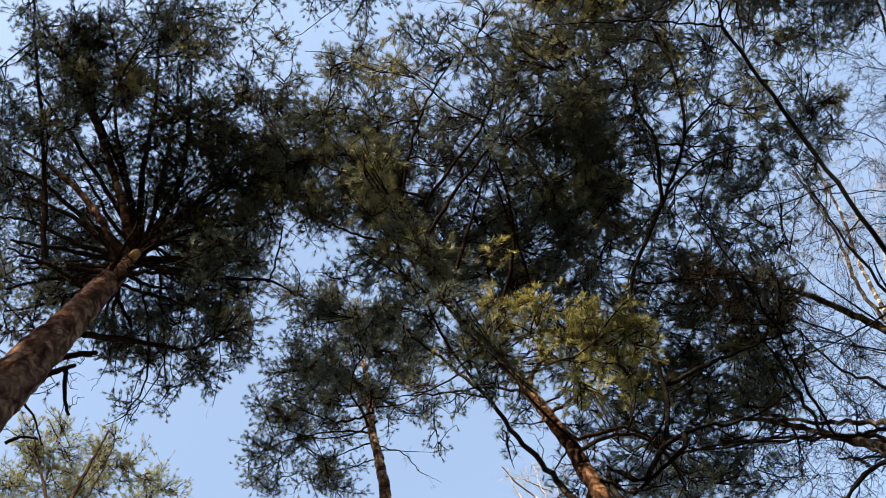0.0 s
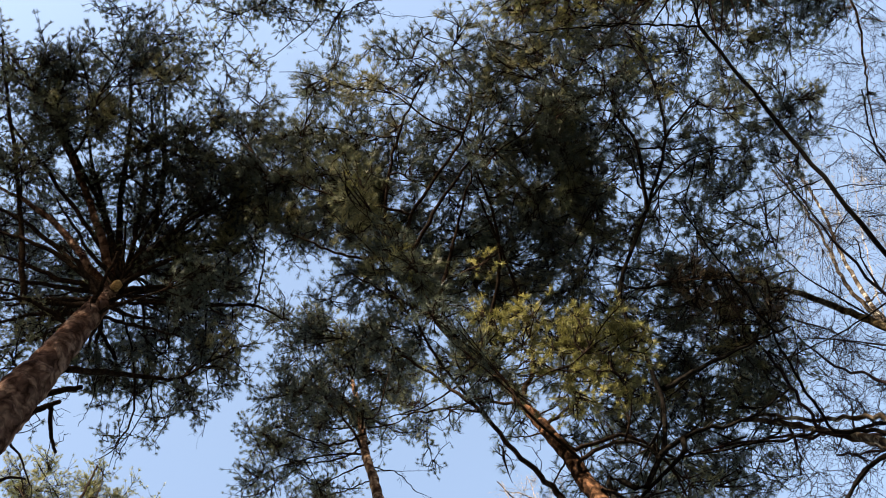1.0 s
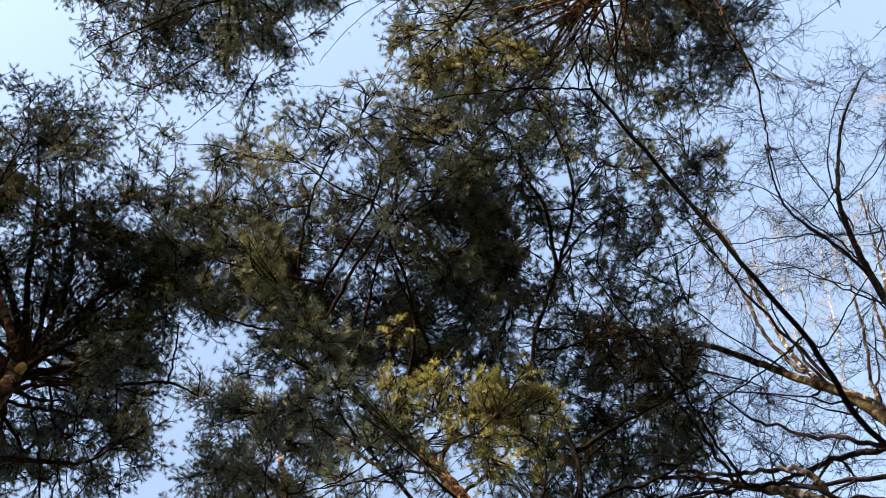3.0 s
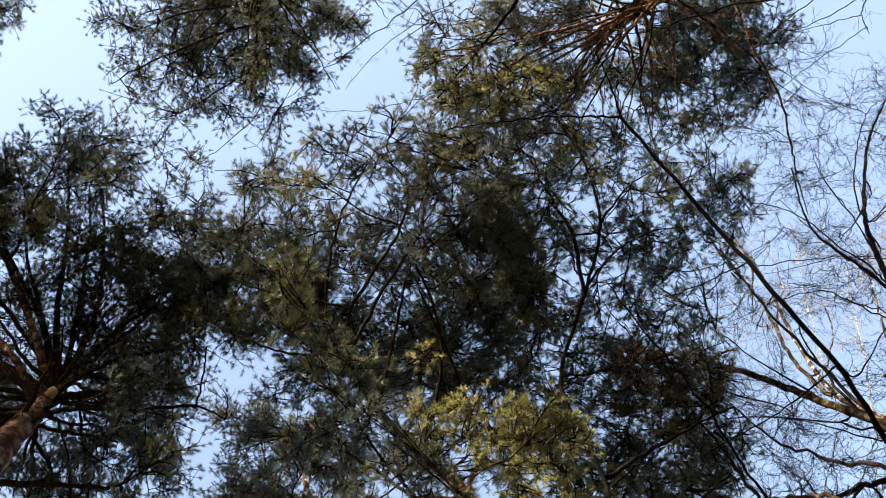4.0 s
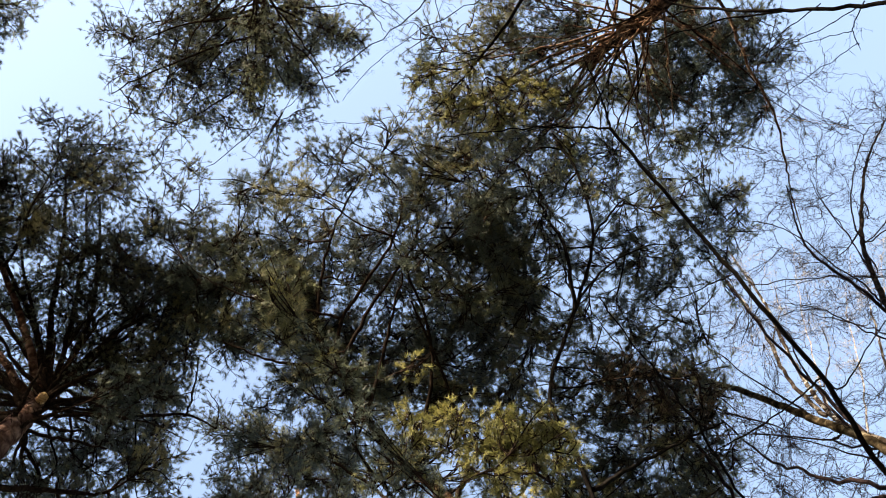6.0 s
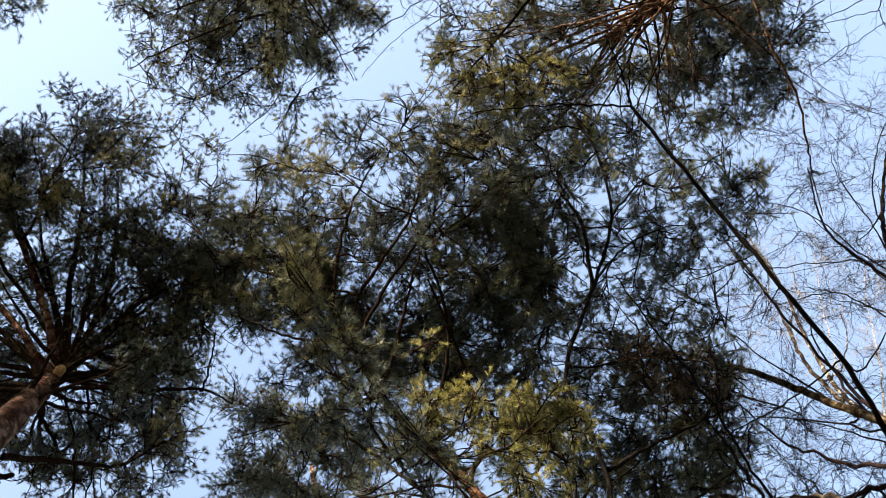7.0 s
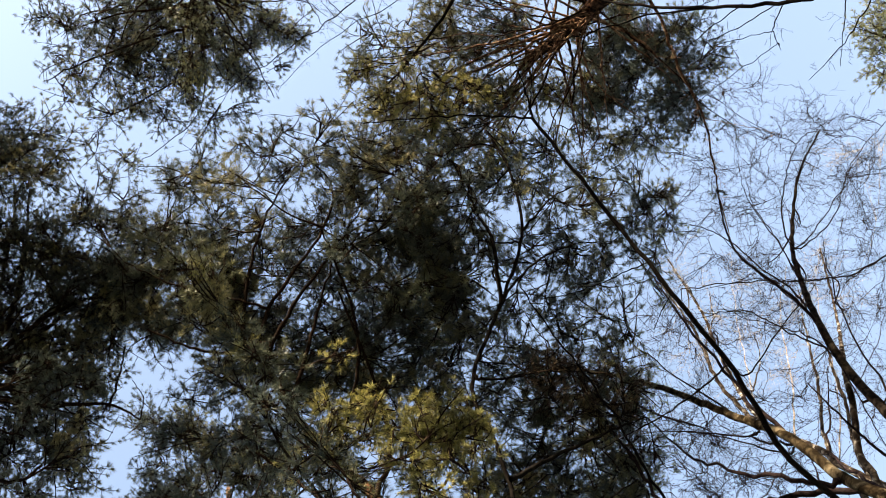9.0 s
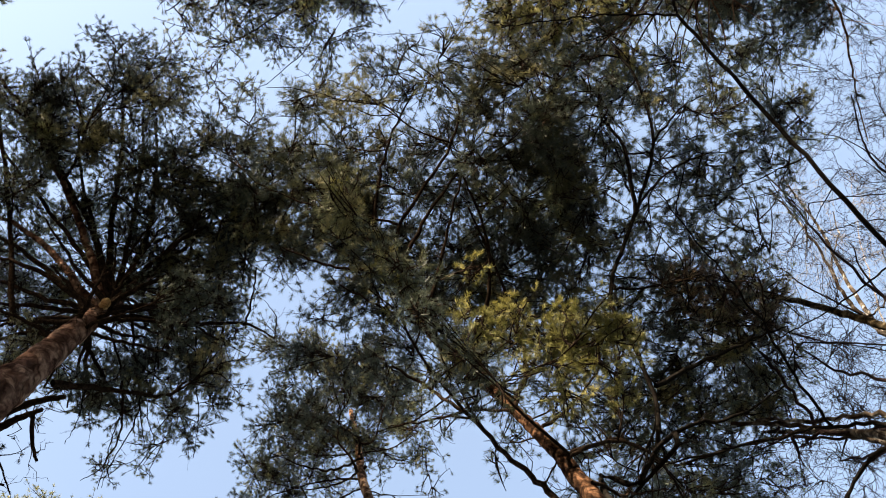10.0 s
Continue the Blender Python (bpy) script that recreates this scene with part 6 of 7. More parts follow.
tree = birch(((4.07, 1.87, 0.00), (4.07, 1.87, 6.00), (4.09, 1.82, 6.53), (4.09, 1.82, 7.00), (4.13, 1.73, 7.69), (4.12, 1.74, 8.44), (4.12, 1.75, 9.38),
            (4.10, 1.81, 10.52), (4.04, 1.95, 11.91), (4.06, 2.19, 13.60),), 0.06, 0.01,
    label='bare silver birch with leaning brown trunk', seed=21, bark=BARK_BROWN_BIRCH)
limb(tree, ((4.33, 1.82, 8.00), (4.42, 1.61, 8.90), (4.49, 1.16, 10.20), (4.43, 0.59, 11.30),), 0.018, 0.0048)
limb(tree, ((4.16, 1.80, 7.40), (4.19, 1.69, 8.20), (4.37, 1.49, 9.00), (4.63, 1.27, 9.80),), 0.018, 0.0048)
limb(tree, ((3.98, 1.86, 7.00), (3.94, 1.95, 7.50), (3.96, 2.08, 8.20), (4.01, 2.15, 9.00), (3.94, 1.94, 10.00),), 0.021, 0.006)
limb(tree, ((4.31, 1.82, 7.80), (4.19, 1.88, 8.30), (3.99, 1.95, 8.80), (3.74, 2.08, 9.40),), 0.012, 0.0036)
limb(tree, ((4.21, 1.88, 7.80), (4.23, 1.92, 8.20), (4.14, 1.97, 8.80), (4.05, 2.03, 9.20),), 0.009, 0.003)
limb(tree, ((4.23, 1.79, 8.30), (4.23, 1.70, 9.40), (4.16, 1.50, 10.30), (3.91, 1.26, 11.00),), 0.0108, 0.003)
# Pale limb, its sunlit look given by the lightened bark.
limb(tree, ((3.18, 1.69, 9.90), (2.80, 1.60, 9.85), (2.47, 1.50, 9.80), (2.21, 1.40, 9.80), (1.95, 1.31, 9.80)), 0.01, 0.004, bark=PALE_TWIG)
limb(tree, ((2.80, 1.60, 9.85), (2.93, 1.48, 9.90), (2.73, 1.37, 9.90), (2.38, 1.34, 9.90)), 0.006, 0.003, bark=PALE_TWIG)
masses(tree, [(5.14, 1.49, 11.50, 0.31, 0.80), (4.99, 1.40, 12.34, 0.30, 0.70), (4.68, 1.70, 12.57, 0.33, 0.50), (6.39, 1.68, 12.53, 0.35, 0.70),
    (5.78, 2.13, 12.02, 0.30, 0.70), (5.48, 2.71, 12.34, 0.38, 0.80), (4.59, 2.48, 11.91, 0.29, 0.60), (5.65, 2.76, 11.45, 0.32, 0.70),
    (6.21, 3.02, 11.46, 0.33, 0.70), (5.38, 3.09, 11.54, 0.33, 0.60), (4.20, 1.17, 12.46, 0.26, 0.40), (5.31, 1.95, 12.52, 0.27, 0.60),])

tree = birch(((5.17, 2.35, 0.00), (5.17, 2.35, 6.79), (5.26, 2.15, 7.39), (5.40, 1.72, 8.40), (5.46, 1.49, 9.00), (5.53, 1.16, 9.58), (5.97, 0.85, 10.60),
            (6.33, 0.48, 11.40), (6.86, -0.29, 12.20), (7.47, -0.85, 12.80),), 0.08, 0.009,
    label='bare birch with fine twigs, crooked limbs darkened as if backlit', bark=BARK_GREY, seed=22)
limb(tree, ((5.52, 1.15, 9.60), (5.36, 0.96, 9.70), (5.19, 0.82, 9.80), (4.91, 0.60, 9.90), (4.83, 0.46, 9.95), (4.78, 0.27, 10.00), (4.72, -0.00, 10.05),), 0.017, 0.006)
limb(tree, ((5.49, 1.01, 9.75), (5.38, 0.86, 9.85), (5.17, 0.72, 9.95), (4.94, 0.49, 10.10), (4.66, 0.35, 10.20), (4.45, 0.32, 10.30),), 0.011, 0.003)
limb(tree, ((5.47, 1.35, 9.30), (5.15, 1.23, 9.40), (4.94, 1.11, 9.50), (4.72, 1.06, 9.60), (4.43, 1.15, 9.70), (4.03, 1.34, 9.80),), 0.0085, 0.0025)
limb(tree, ((5.90, 0.77, 10.60), (5.81, 0.54, 10.70), (5.66, 0.31, 10.80), (5.50, 0.04, 10.90), (5.45, -0.24, 11.00),), 0.009, 0.0025)
limb(tree, ((6.05, 0.71, 10.80), (6.05, 0.34, 11.10), (6.13, 0.02, 11.30), (6.30, -0.30, 11.50), (6.51, -0.59, 11.70), (6.70, -0.73, 11.80), (6.92, -0.77, 11.90),), 0.011, 0.003)
limb(tree, ((6.24, 0.55, 11.20), (6.46, 0.49, 11.30), (6.88, 0.20, 11.50), (7.14, -0.27, 11.70), (7.45, -0.59, 11.90), (7.89, -0.95, 12.10),), 0.009, 0.004)
limb(tree, ((6.36, 0.47, 9.60), (6.18, 0.54, 9.60), (5.92, 0.69, 9.60), (5.63, 0.76, 9.60), (5.30, 0.79, 9.60), (4.89, 0.79, 9.60), (4.31, 0.91, 9.70),), 0.011, 0.002)
limb(tree, ((5.68, 2.17, 8.60), (5.47, 2.04, 8.60), (5.32, 1.90, 8.70), (5.17, 1.74, 8.80), (5.02, 1.57, 8.90),), 0.015, 0.005)
limb(tree, ((5.45, 1.53, 9.00), (5.62, 1.83, 8.95), (5.78, 2.10, 8.90),), 0.008, 0.004)
limb(tree, ((7.16, -0.28, 11.70), (7.24, -0.06, 11.60), (7.30, 0.22, 11.50), (7.34, 0.46, 11.40),), 0.005, 0.002)
limb(tree, ((5.64, 1.15, 9.80), (5.65, 0.95, 10.40), (5.56, 0.71, 10.90), (5.36, 0.33, 11.40),), 0.0132, 0.003)
limb(tree, ((5.90, 0.84, 10.50), (5.92, 0.47, 11.00), (5.87, 0.13, 11.40), (5.95, -0.24, 11.80),), 0.0096, 0.0024)
limb(tree, ((5.54, 1.47, 9.20), (5.59, 1.31, 9.80), (5.49, 1.26, 10.20), (5.29, 1.20, 10.60),), 0.0108, 0.003)
limb(tree, ((6.15, 0.53, 11.00), (6.63, 0.29, 11.40), (7.43, -0.31, 12.00), (8.19, -0.94, 12.40),), 0.0096, 0.003)
limb(tree, ((7.34, -0.84, 12.60), (7.77, -1.08, 12.80), (8.23, -1.05, 13.00),), 0.0048, 0.0018)
limb(tree, ((5.07, 1.02, 11.40), (5.50, 0.91, 11.00), (6.08, 0.86, 10.70), (6.73, 0.78, 11.00), (7.40, 0.62, 11.20),), 0.006, 0.0042)
limb(tree, ((6.33, 0.48, 11.40), (6.49, 0.11, 11.80), (6.34, -0.33, 12.00), (6.50, -0.73, 12.20),), 0.0048, 0.0018)
limb(tree, ((5.76, 1.66, 8.90), (6.00, 1.26, 9.80), (6.26, 0.73, 10.60), (6.45, 0.46, 11.00),), 0.012, 0.0036)
masses(tree, [(5.86, -0.32, 12.44, 0.34, 0.50), (6.09, 0.19, 12.14, 0.37, 0.70), (6.76, -0.35, 12.10, 0.42, 0.80), (7.24, -0.78, 12.32, 0.40, 0.90),
    (6.29, 0.75, 11.81, 0.37, 0.70), (7.67, -0.20, 12.57, 0.45, 0.80), (7.32, -0.42, 11.46, 0.34, 0.80), (7.30, 1.40, 12.56, 0.40, 0.70),
    (6.62, 1.38, 12.32, 0.35, 0.60), (7.91, 0.61, 12.28, 0.44, 0.60), (7.96, 1.34, 12.17, 0.37, 0.60), (7.64, 1.91, 12.32, 0.37, 0.50),
    (8.11, -0.08, 11.90, 0.51, 0.80), (6.26, -0.70, 11.79, 0.30, 0.40), (6.75, -1.05, 11.93, 0.24, 0.40),])
masses(tree, [(6.00, 0.84, 12.04, 0.30, 0.50), (7.60, -1.00, 12.31, 0.29, 0.50), (5.24, -1.38, 12.40, 0.30, 0.65), (5.89, -1.22, 12.27, 0.40, 0.51),
    (6.50, -1.40, 12.58, 0.34, 0.42), (5.08, -0.79, 12.15, 0.39, 0.43), (5.82, -0.74, 12.23, 0.28, 0.36), (6.37, -0.69, 12.26, 0.32, 0.40),
    (5.51, -0.48, 12.66, 0.32, 0.37), (5.71, -0.29, 12.39, 0.28, 0.48), (6.36, -0.36, 12.41, 0.34, 0.65), (5.48, 0.22, 12.64, 0.40, 0.58),
    (5.81, 0.09, 12.23, 0.37, 0.60), (6.41, 0.27, 12.34, 0.29, 0.51), (5.41, 0.48, 12.26, 0.34, 0.38),])
masses(tree, [(6.05, 0.68, 12.56, 0.31, 0.41), (6.50, 0.68, 12.42, 0.33, 0.49), (5.49, 1.08, 12.74, 0.37, 0.56), (6.05, 1.33, 12.45, 0.40, 0.52),
    (6.73, 1.14, 12.62, 0.43, 0.59), (5.28, 1.54, 12.10, 0.39, 0.38), (6.13, 1.67, 12.66, 0.33, 0.37), (6.84, 1.70, 12.71, 0.30, 0.50),
    (6.73, -0.33, 11.61, 0.28, 0.29), (7.18, -0.27, 11.74, 0.37, 0.36), (6.72, 0.32, 11.93, 0.29, 0.51), (7.42, 0.21, 11.78, 0.34, 0.35),
    (6.43, 0.93, 11.26, 0.26, 0.45), (6.94, 0.90, 11.30, 0.34, 0.48), (6.81, 1.50, 11.92, 0.27, 0.31),])
masses(tree, [(7.08, 1.37, 11.39, 0.30, 0.29), (6.60, 1.97, 11.37, 0.30, 0.47), (7.42, 2.16, 11.49, 0.36, 0.39), (6.74, 2.63, 11.80, 0.33, 0.31),
    (7.58, 2.46, 11.61, 0.36, 0.47),])

tree = birch(((6.01, 2.82, 0.00), (6.01, 2.82, 8.61), (6.13, 2.52, 9.50), (6.19, 2.38, 9.84), (6.31, 2.01, 10.15), (6.38, 1.73, 10.40), (8.12, 1.46, 13.20),
            (8.47, 0.62, 14.20),), 0.07, 0.012,
    label='pair of thin white birch stems lit by the sun', seed=23)
limb(tree, ((6.00, 2.56, 9.20), (6.31, 2.57, 10.40), (6.89, 2.40, 11.40), (7.50, 1.99, 12.40),), 0.018, 0.006)
limb(tree, ((7.45, 2.22, 11.80), (8.29, 1.74, 12.60), (8.86, 1.30, 13.20),), 0.009, 0.003)
masses(tree, [(8.59, 1.50, 13.64, 0.41, 0.50), (8.17, 0.67, 13.59, 0.36, 0.50), (9.12, 1.18, 13.56, 0.42, 0.50), (9.39, 2.30, 13.83, 0.39, 0.40),])

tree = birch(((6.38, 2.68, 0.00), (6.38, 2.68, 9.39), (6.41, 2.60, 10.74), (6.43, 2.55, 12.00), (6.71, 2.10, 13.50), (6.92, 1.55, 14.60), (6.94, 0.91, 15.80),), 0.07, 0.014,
    twigs=PALE_TWIG, label='far silver birch with white stems and twigs toned as sunlit', seed=29)
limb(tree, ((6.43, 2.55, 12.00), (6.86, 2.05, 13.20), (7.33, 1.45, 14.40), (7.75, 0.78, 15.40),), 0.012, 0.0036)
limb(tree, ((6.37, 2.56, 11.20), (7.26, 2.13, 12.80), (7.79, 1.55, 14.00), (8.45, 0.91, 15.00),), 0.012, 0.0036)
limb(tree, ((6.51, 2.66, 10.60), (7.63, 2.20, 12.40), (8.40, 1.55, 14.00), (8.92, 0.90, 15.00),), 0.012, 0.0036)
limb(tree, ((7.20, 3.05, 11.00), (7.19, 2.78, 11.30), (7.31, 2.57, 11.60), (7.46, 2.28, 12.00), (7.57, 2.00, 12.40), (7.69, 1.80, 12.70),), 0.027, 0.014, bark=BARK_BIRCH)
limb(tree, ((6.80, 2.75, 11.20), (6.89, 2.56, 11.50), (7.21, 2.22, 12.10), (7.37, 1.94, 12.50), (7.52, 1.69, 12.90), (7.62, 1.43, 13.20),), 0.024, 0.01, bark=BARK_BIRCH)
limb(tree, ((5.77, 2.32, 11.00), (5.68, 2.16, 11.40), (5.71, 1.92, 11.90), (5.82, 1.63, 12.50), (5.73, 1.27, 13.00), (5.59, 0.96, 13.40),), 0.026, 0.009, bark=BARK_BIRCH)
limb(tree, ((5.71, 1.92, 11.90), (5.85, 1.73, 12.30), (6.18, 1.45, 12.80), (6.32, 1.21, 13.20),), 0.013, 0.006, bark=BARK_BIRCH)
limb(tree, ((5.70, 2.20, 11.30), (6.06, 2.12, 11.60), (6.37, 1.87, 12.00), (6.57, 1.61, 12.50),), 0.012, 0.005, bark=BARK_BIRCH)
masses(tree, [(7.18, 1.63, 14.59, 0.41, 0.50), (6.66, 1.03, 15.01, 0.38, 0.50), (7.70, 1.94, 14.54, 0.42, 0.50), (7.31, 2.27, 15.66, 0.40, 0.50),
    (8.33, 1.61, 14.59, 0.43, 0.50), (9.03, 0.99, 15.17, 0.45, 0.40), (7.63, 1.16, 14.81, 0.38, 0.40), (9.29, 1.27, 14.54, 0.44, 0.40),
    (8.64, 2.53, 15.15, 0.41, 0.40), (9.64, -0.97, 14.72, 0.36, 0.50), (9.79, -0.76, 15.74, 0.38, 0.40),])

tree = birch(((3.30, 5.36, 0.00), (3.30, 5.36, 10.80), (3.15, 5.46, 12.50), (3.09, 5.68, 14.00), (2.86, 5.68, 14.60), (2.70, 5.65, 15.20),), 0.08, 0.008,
    twigs=PALE_TWIG, label='far birch with twigs toned pale as if sunlit', seed=30)
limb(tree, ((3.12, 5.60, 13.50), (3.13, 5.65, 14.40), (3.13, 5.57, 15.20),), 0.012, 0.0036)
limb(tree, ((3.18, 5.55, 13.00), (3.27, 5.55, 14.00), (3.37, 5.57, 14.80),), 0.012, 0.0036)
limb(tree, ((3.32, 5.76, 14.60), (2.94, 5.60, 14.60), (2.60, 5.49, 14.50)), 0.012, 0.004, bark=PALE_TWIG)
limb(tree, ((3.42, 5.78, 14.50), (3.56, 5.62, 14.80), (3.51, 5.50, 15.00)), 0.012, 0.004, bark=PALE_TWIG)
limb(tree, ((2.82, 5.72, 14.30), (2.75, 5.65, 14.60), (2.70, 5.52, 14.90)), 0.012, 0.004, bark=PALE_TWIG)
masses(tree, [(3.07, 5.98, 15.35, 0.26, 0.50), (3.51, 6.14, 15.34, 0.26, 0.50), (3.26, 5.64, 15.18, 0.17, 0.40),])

tree = birch(((3.46, 2.02, 0.00), (3.46, 2.02, 5.92), (3.42, 2.09, 6.60), (3.52, 2.21, 7.20), (3.56, 2.35, 7.80), (3.66, 2.58, 8.60), (3.73, 2.81, 9.40),), 0.075, 0.012,
    label='birch with low spreading pale limbs', seed=24)
limb(tree, ((3.46, 2.02, 5.92), (4.39, 2.05, 6.90), (4.20, 2.14, 7.30), (3.73, 2.31, 7.65), (3.40, 2.36, 7.80), (3.12, 2.48, 8.10), (2.82, 2.68, 8.40),), 0.0216, 0.0072)
limb(tree, ((3.46, 2.02, 5.92), (4.66, 2.03, 7.20), (4.68, 2.20, 8.00), (4.39, 2.36, 8.30), (4.22, 2.52, 8.50), (4.18, 2.72, 8.90), (3.98, 2.87, 9.40),), 0.033, 0.0084)
limb(tree, ((3.46, 2.02, 5.92), (4.44, 2.26, 6.80), (4.28, 2.36, 7.40), (4.17, 2.46, 7.80), (4.07, 2.63, 8.20), (3.97, 2.81, 8.60),), 0.018, 0.0072)
limb(tree, ((3.45, 2.05, 6.40), (3.42, 2.11, 7.15), (3.24, 2.20, 7.40), (3.04, 2.29, 7.60), (2.80, 2.47, 7.90), (2.44, 2.67, 8.20),), 0.016, 0.006, bark=BARK_DARK)
limb(tree, ((3.24, 2.20, 7.40), (3.03, 1.91, 7.50), (2.87, 1.61, 7.62), (2.68, 1.33, 7.75), (2.49, 1.06, 7.90), (2.31, 0.78, 8.10),), 0.0105, 0.004, bark=BARK_DARK)
limb(tree, ((3.5, 2.15, 6.9), (3.37, 2.26, 7.10), (3.30, 2.44, 7.20), (3.24, 2.58, 7.20),), 0.018, 0.01, bark=BARK_DARK)
limb(tree, ((3.5, 2.15, 6.9), (3.66, 2.34, 7.50), (3.48, 2.35, 7.80), (3.30, 2.38, 8.10), (3.06, 2.47, 8.50),), 0.024, 0.015, bark=BARK_BIRCH)
limb(tree, ((3.5, 2.15, 6.9), (3.79, 2.21, 7.60), (3.69, 2.26, 7.90), (3.52, 2.38, 8.20), (3.29, 2.48, 8.60),), 0.024, 0.012, bark=BARK_BIRCH)
limb(tree, ((3.39, 2.36, 7.80), (3.33, 2.17, 8.10), (3.29, 1.98, 8.50), (3.22, 1.77, 8.90), (3.12, 1.58, 9.20), (3.00, 1.33, 9.60), (2.88, 1.10, 10.00),), 0.0144, 0.0036)
limb(tree, ((4.39, 2.36, 8.30), (4.15, 2.54, 8.20), (3.96, 2.65, 8.10),), 0.012, 0.006)
limb(tree, ((3.72, 2.31, 7.65), (4.05, 2.23, 7.90), (4.41, 2.08, 8.20), (4.68, 1.91, 8.50),), 0.0054, 0.0024)
limb(tree, ((3.99, 2.19, 7.40), (3.83, 2.40, 7.60), (3.77, 2.55, 7.70),), 0.0096, 0.0048)
limb(tree, ((3.52, 2.17, 7.10), (3.43, 2.38, 7.30), (3.33, 2.52, 7.30), (3.18, 2.73, 7.20),), 0.0156, 0.0072)
masses(tree, [(3.85, 2.94, 8.90, 0.24, 0.80), (4.14, 2.90, 8.90, 0.24, 0.80), (4.44, 3.00, 8.90, 0.24, 0.80), (4.02, 3.13, 8.90, 0.24, 0.80),
    (4.36, 3.19, 8.90, 0.24, 0.80), (3.72, 3.13, 8.90, 0.24, 0.80), (4.52, 2.81, 8.90, 0.24, 0.80), (4.19, 2.43, 8.90, 0.24, 0.80),
    (4.36, 2.24, 8.90, 0.24, 0.80), (3.87, 2.15, 8.90, 0.24, 0.80), (4.04, 1.92, 8.90, 0.24, 0.80), (4.31, 1.78, 8.90, 0.24, 0.80)])
masses(tree, [(4.73, 2.35, 8.94, 0.20, 0.50), (4.09, 2.38, 8.67, 0.19, 0.50), (4.62, 2.62, 8.35, 0.21, 0.50), (4.16, 2.64, 8.36, 0.21, 0.50),
    (3.69, 2.36, 8.37, 0.18, 0.50), (4.66, 2.02, 8.24, 0.21, 0.60), (4.22, 2.42, 8.49, 0.21, 0.80), (3.74, 2.71, 8.62, 0.21, 0.70),
    (4.65, 2.46, 8.55, 0.22, 0.60), (3.79, 1.86, 9.23, 0.28, 1.01), (4.20, 1.77, 9.25, 0.25, 0.71), (4.69, 1.71, 8.95, 0.24, 0.72),
    (5.33, 1.76, 9.41, 0.28, 0.87), (4.13, 2.13, 9.43, 0.26, 0.64), (4.20, 2.05, 9.10, 0.20, 1.02),])
masses(tree, [(4.87, 2.16, 9.55, 0.27, 0.78), (5.08, 2.24, 9.17, 0.26, 0.86), (3.81, 2.58, 9.22, 0.19, 0.85), (4.30, 2.47, 9.24, 0.23, 0.87),
    (4.50, 2.39, 8.91, 0.28, 0.79), (4.95, 2.55, 8.89, 0.27, 0.84), (3.60, 3.25, 9.64, 0.21, 1.12), (3.54, 2.85, 9.05, 0.27, 0.90),
    (4.18, 3.25, 9.55, 0.20, 0.70), (4.42, 2.99, 9.09, 0.24, 0.94), (3.32, 3.47, 9.26, 0.20, 1.19), (3.79, 3.46, 9.64, 0.21, 1.06),
    (4.37, 3.64, 9.59, 0.25, 0.85), (4.34, 3.40, 9.12, 0.22, 0.93),])

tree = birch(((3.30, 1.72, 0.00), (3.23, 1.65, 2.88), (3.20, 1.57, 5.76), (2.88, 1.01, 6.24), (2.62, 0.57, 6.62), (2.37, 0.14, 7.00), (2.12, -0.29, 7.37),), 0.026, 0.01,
    bark=BARK_DARK, label='slender leafless sapling, smooth bark darkened as if backlit', seed=25)
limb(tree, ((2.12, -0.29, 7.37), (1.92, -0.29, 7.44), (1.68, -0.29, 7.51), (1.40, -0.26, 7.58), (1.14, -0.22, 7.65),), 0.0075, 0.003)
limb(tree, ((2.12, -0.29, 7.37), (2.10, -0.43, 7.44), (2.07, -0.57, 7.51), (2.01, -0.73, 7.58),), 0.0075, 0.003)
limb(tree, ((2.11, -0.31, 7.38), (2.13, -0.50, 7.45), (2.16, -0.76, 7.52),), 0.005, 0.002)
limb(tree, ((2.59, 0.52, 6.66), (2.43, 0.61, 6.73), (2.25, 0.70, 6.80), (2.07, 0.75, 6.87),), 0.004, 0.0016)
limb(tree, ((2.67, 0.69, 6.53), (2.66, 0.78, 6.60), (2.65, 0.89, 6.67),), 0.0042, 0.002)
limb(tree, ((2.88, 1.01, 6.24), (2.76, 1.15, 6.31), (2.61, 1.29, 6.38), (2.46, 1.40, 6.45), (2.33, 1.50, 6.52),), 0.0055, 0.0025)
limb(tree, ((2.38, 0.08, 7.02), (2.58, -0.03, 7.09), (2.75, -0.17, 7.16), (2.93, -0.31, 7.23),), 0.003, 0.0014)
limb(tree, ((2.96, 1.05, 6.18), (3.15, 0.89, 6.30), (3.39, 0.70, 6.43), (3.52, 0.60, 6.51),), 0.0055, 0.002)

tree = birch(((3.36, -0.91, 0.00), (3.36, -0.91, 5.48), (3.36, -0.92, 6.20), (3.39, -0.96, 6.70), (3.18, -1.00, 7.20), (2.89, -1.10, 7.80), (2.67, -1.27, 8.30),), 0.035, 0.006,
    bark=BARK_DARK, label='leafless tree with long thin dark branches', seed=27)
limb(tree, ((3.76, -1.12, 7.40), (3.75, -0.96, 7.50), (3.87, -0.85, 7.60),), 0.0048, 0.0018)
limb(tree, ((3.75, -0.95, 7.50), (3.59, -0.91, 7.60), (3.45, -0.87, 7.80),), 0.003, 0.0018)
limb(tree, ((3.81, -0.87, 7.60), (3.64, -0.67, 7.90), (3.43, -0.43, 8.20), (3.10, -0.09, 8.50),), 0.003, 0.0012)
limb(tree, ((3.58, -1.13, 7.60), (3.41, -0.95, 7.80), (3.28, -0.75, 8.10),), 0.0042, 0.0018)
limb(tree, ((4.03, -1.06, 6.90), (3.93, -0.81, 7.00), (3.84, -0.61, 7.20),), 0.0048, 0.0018)
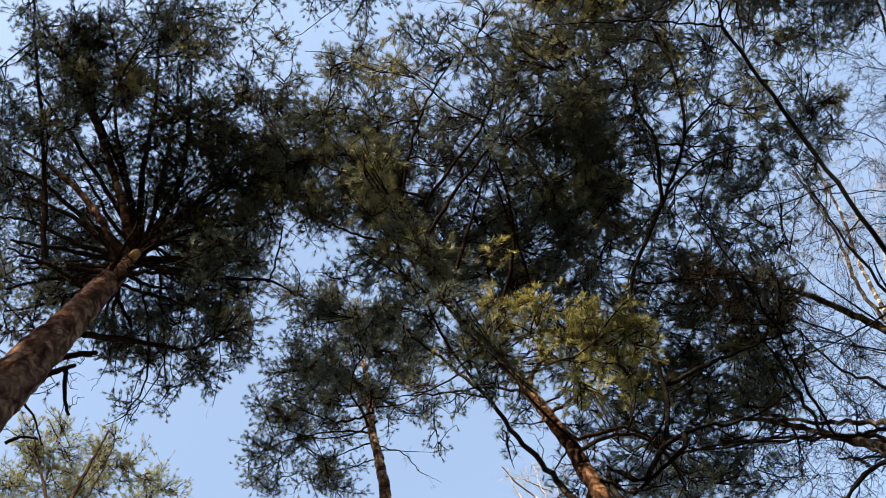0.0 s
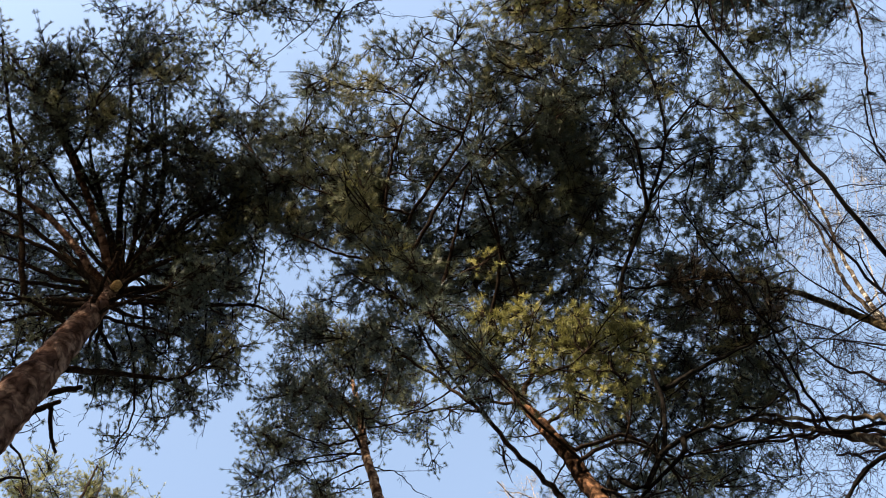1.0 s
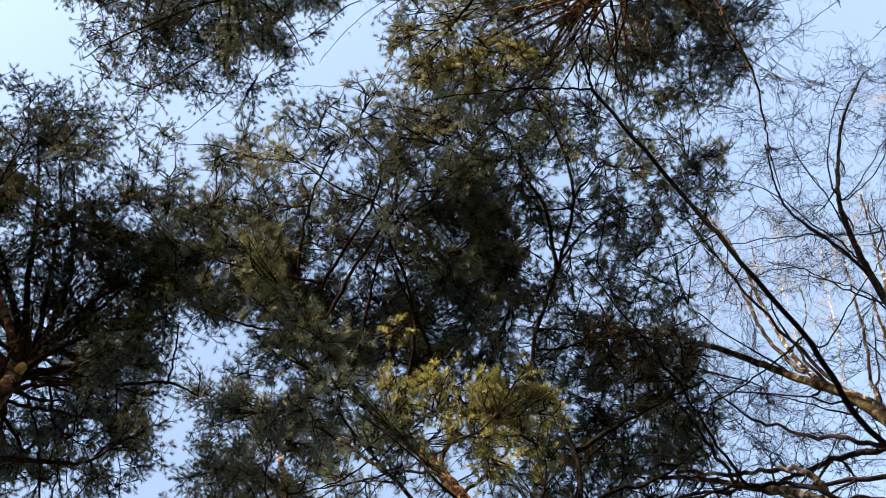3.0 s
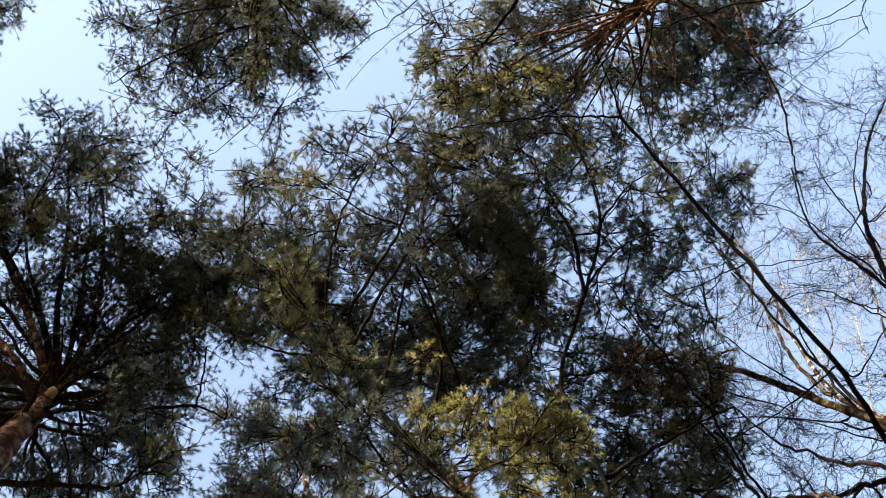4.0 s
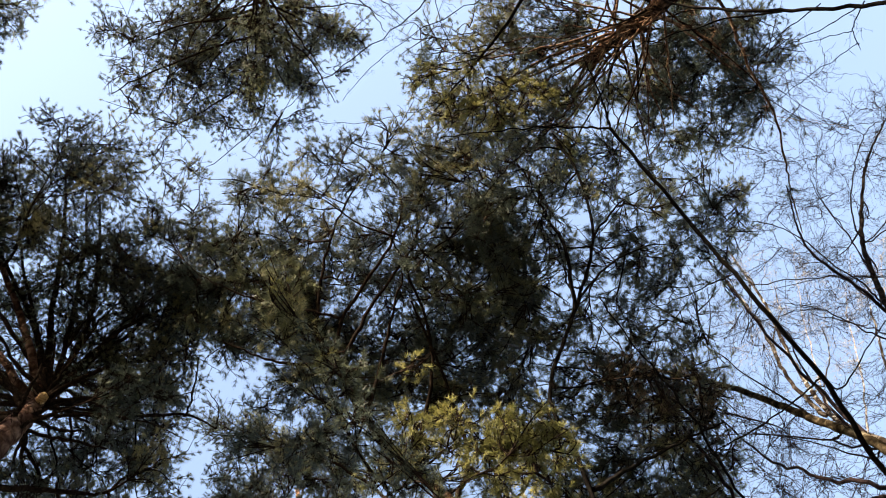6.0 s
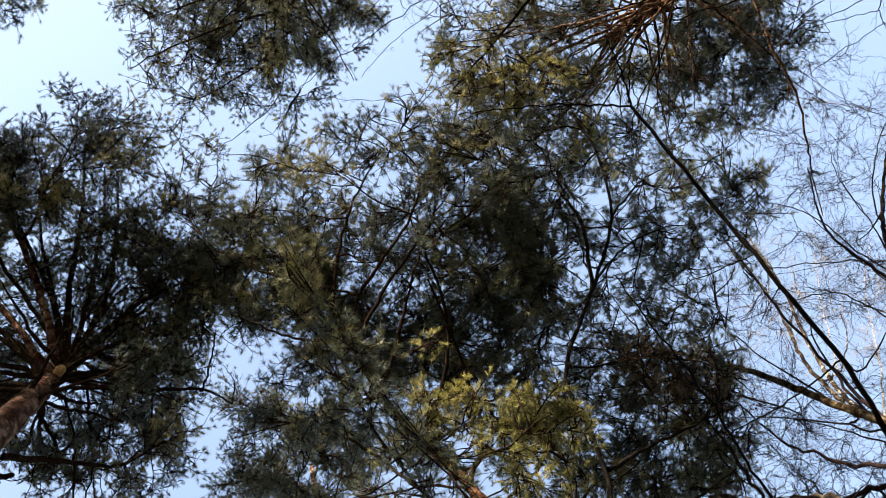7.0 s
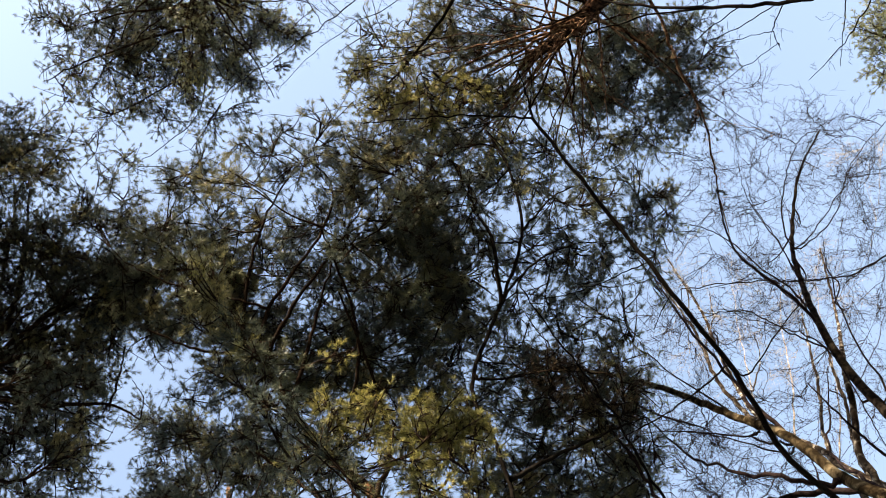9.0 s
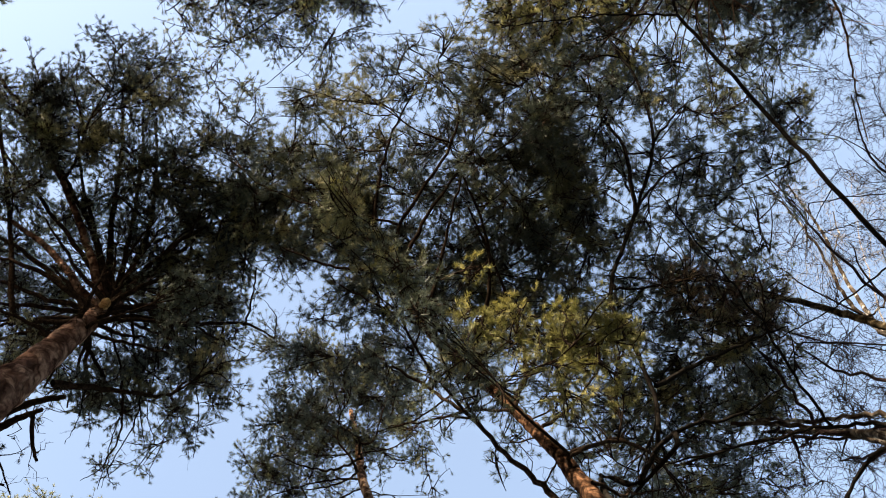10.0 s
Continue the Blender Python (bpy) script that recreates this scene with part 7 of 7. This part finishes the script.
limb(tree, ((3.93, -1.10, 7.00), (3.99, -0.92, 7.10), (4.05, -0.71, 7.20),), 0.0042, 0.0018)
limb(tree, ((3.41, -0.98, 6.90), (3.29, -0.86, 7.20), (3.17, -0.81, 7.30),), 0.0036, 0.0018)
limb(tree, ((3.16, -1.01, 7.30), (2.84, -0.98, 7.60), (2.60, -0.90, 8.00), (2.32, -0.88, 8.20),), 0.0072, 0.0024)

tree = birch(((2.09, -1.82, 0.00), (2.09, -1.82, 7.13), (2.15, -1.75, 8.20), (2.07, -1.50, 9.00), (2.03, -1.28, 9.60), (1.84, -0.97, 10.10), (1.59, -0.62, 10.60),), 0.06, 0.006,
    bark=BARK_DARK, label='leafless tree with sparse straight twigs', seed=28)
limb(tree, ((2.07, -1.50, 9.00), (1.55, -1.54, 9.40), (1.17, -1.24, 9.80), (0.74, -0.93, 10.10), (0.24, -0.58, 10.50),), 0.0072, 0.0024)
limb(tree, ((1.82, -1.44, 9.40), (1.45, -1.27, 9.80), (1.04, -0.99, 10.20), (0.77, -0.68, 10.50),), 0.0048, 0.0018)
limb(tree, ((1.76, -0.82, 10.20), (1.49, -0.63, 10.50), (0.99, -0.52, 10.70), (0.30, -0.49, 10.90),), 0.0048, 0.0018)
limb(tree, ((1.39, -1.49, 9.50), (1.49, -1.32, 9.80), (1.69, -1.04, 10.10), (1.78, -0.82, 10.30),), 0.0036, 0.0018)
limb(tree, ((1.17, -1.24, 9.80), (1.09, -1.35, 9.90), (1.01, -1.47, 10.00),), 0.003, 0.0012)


# ---- unseen pines added to block sun and low sky ----
def shade_pine(x, y, height, seed):
    """An unseen pine added to block light: trunk, boughs and a high crown."""
    t = pine(((x, y, 0), (x + 0.05, y, height * 0.5), (x, y + 0.06, height)), 0.17, 0.03, "unseen Scots pine added to shade the trees in view", seed)
    rng, wood, leaf = t.rng, Shape(), Shape()
    tips, dirs = [], []
    for q in range(22):
        s = q / 21
        a = q * 2.4 + rng.uniform(-0.4, 0.4)
        z = height * (0.36 + 0.61 * s)
        reach = (1.25 - 0.8 * s) * rng.uniform(0.8, 1.6)
        foot = np.array((x, y, z))
        tip = foot + (reach * math.cos(a), reach * math.sin(a), 0.3 * reach)
        bough = curve([foot, (foot + tip) / 2 - (0, 0, 0.08 * reach), tip], 6)
        wood.tube(bough - t.base, np.linspace(0.03 - 0.015 * s, 0.008, 6), 5)
        n = 12
        p = bough[rng.integers(2, 6, n)]
        d = unit(rng.normal(0, 1, (n, 3)) + (0.5 * math.cos(a), 0.5 * math.sin(a), 0.3))
        e = p + d * rng.uniform(0.15, 0.6, (n, 1))
        for k in range(0, n, 3):
            wood.tube(np.array([p[k], e[k]]) - t.base, (0.006, 0.003), 3)
        tips.append(e)
        dirs.append(d)
    needle_sprays(leaf, np.concatenate(tips) - t.base, np.concatenate(dirs), rng, 9, 0.23, 0.04)
    part("bough_work", wood, BARK_TWIG, t.root, kind="stuff")
    part("foliage", leaf, NEEDLES, t.root, kind="stuff", smooth=False)
    return t.root


def clear_of_trees(p):
    """Whether p lies in the camera's view, or in a lane left open for the sun."""
    rx, ry = (14.0 if p.x > 0 else 7.6), (9.8 if p.y > 0 else 6.0)
    lane = abs((p - Vector((1.6, 1.9, 0))).dot(across)) < 1.0 and p.dot(SUN_FROM) > 0
    return -0.9 < (p - Vector((1.3, -1.0, 0))).dot(across) < 2.0 and p.dot(SUN_FROM) > 0 or (abs(p.x) / rx) ** 3 + (abs(p.y) / ry) ** 3 < 1 or lane


more = random.Random(4)
across = Vector((-SUN_FROM.y, SUN_FROM.x, 0))
first, second = shade_pine(0.7, -7.6, 16.5, 61), shade_pine(-8.4, 3.0, 17.5, 62)
for i in range(-8, 9):
    for k in range(-8, 9):
        p = Vector((i * 2.35 + more.uniform(-0.8, 0.8), k * 2.35 + more.uniform(-0.8, 0.8), 0))
        sunny = p.normalized().dot(SUN_FROM) > 0.3
        if p.length < 17.5 and not clear_of_trees(p) and (sunny or (i + k) % 2):
            copy_thing(first if (i + 2 * k) % 3 else second, Matrix.Translation(p) @ Matrix.Rotation(more.uniform(0, 6.28), 4, "Z"))
# Low pines added in the lane to keep sun off the leaning trunk.
add_on = shade_pine(1.4 + 8.2 * SUN_FROM.x, 1.9 + 8.2 * SUN_FROM.y, 10.3, 63)
for side, back in ((-1.3, 8.6), (1.3, 8.4), (-0.6, 9.4), (0.8, 9.5), (2.2, 9.0)):
    copy_thing(add_on, Matrix.Translation(Vector((1.4, 1.9, 0)) + SUN_FROM * back + across * side) @ Matrix.Rotation(side, 4, "Z"))
# Unseen pines beside the lane, blocking sun from the front needle sprays.
for back in (7.2, 9.6, 12.2):
    copy_thing(second, Matrix.Translation(Vector((1.6, 1.9, 0)) + SUN_FROM * back + across * -3.0) @ Matrix.Rotation(back, 4, "Z"))
# Mid-height pines added to shade lower limbs but not the orange pine's crown.
middle = shade_pine(1.3 + 6.0 * SUN_FROM.x, -1.0 + 6.0 * SUN_FROM.y, 12.8, 64)
for side, back in ((1.0, 6.4), (0.4, 8.0)):
    copy_thing(middle, Matrix.Translation(Vector((1.3, -1.0, 0)) + SUN_FROM * back + across * side) @ Matrix.Rotation(side, 4, "Z"))
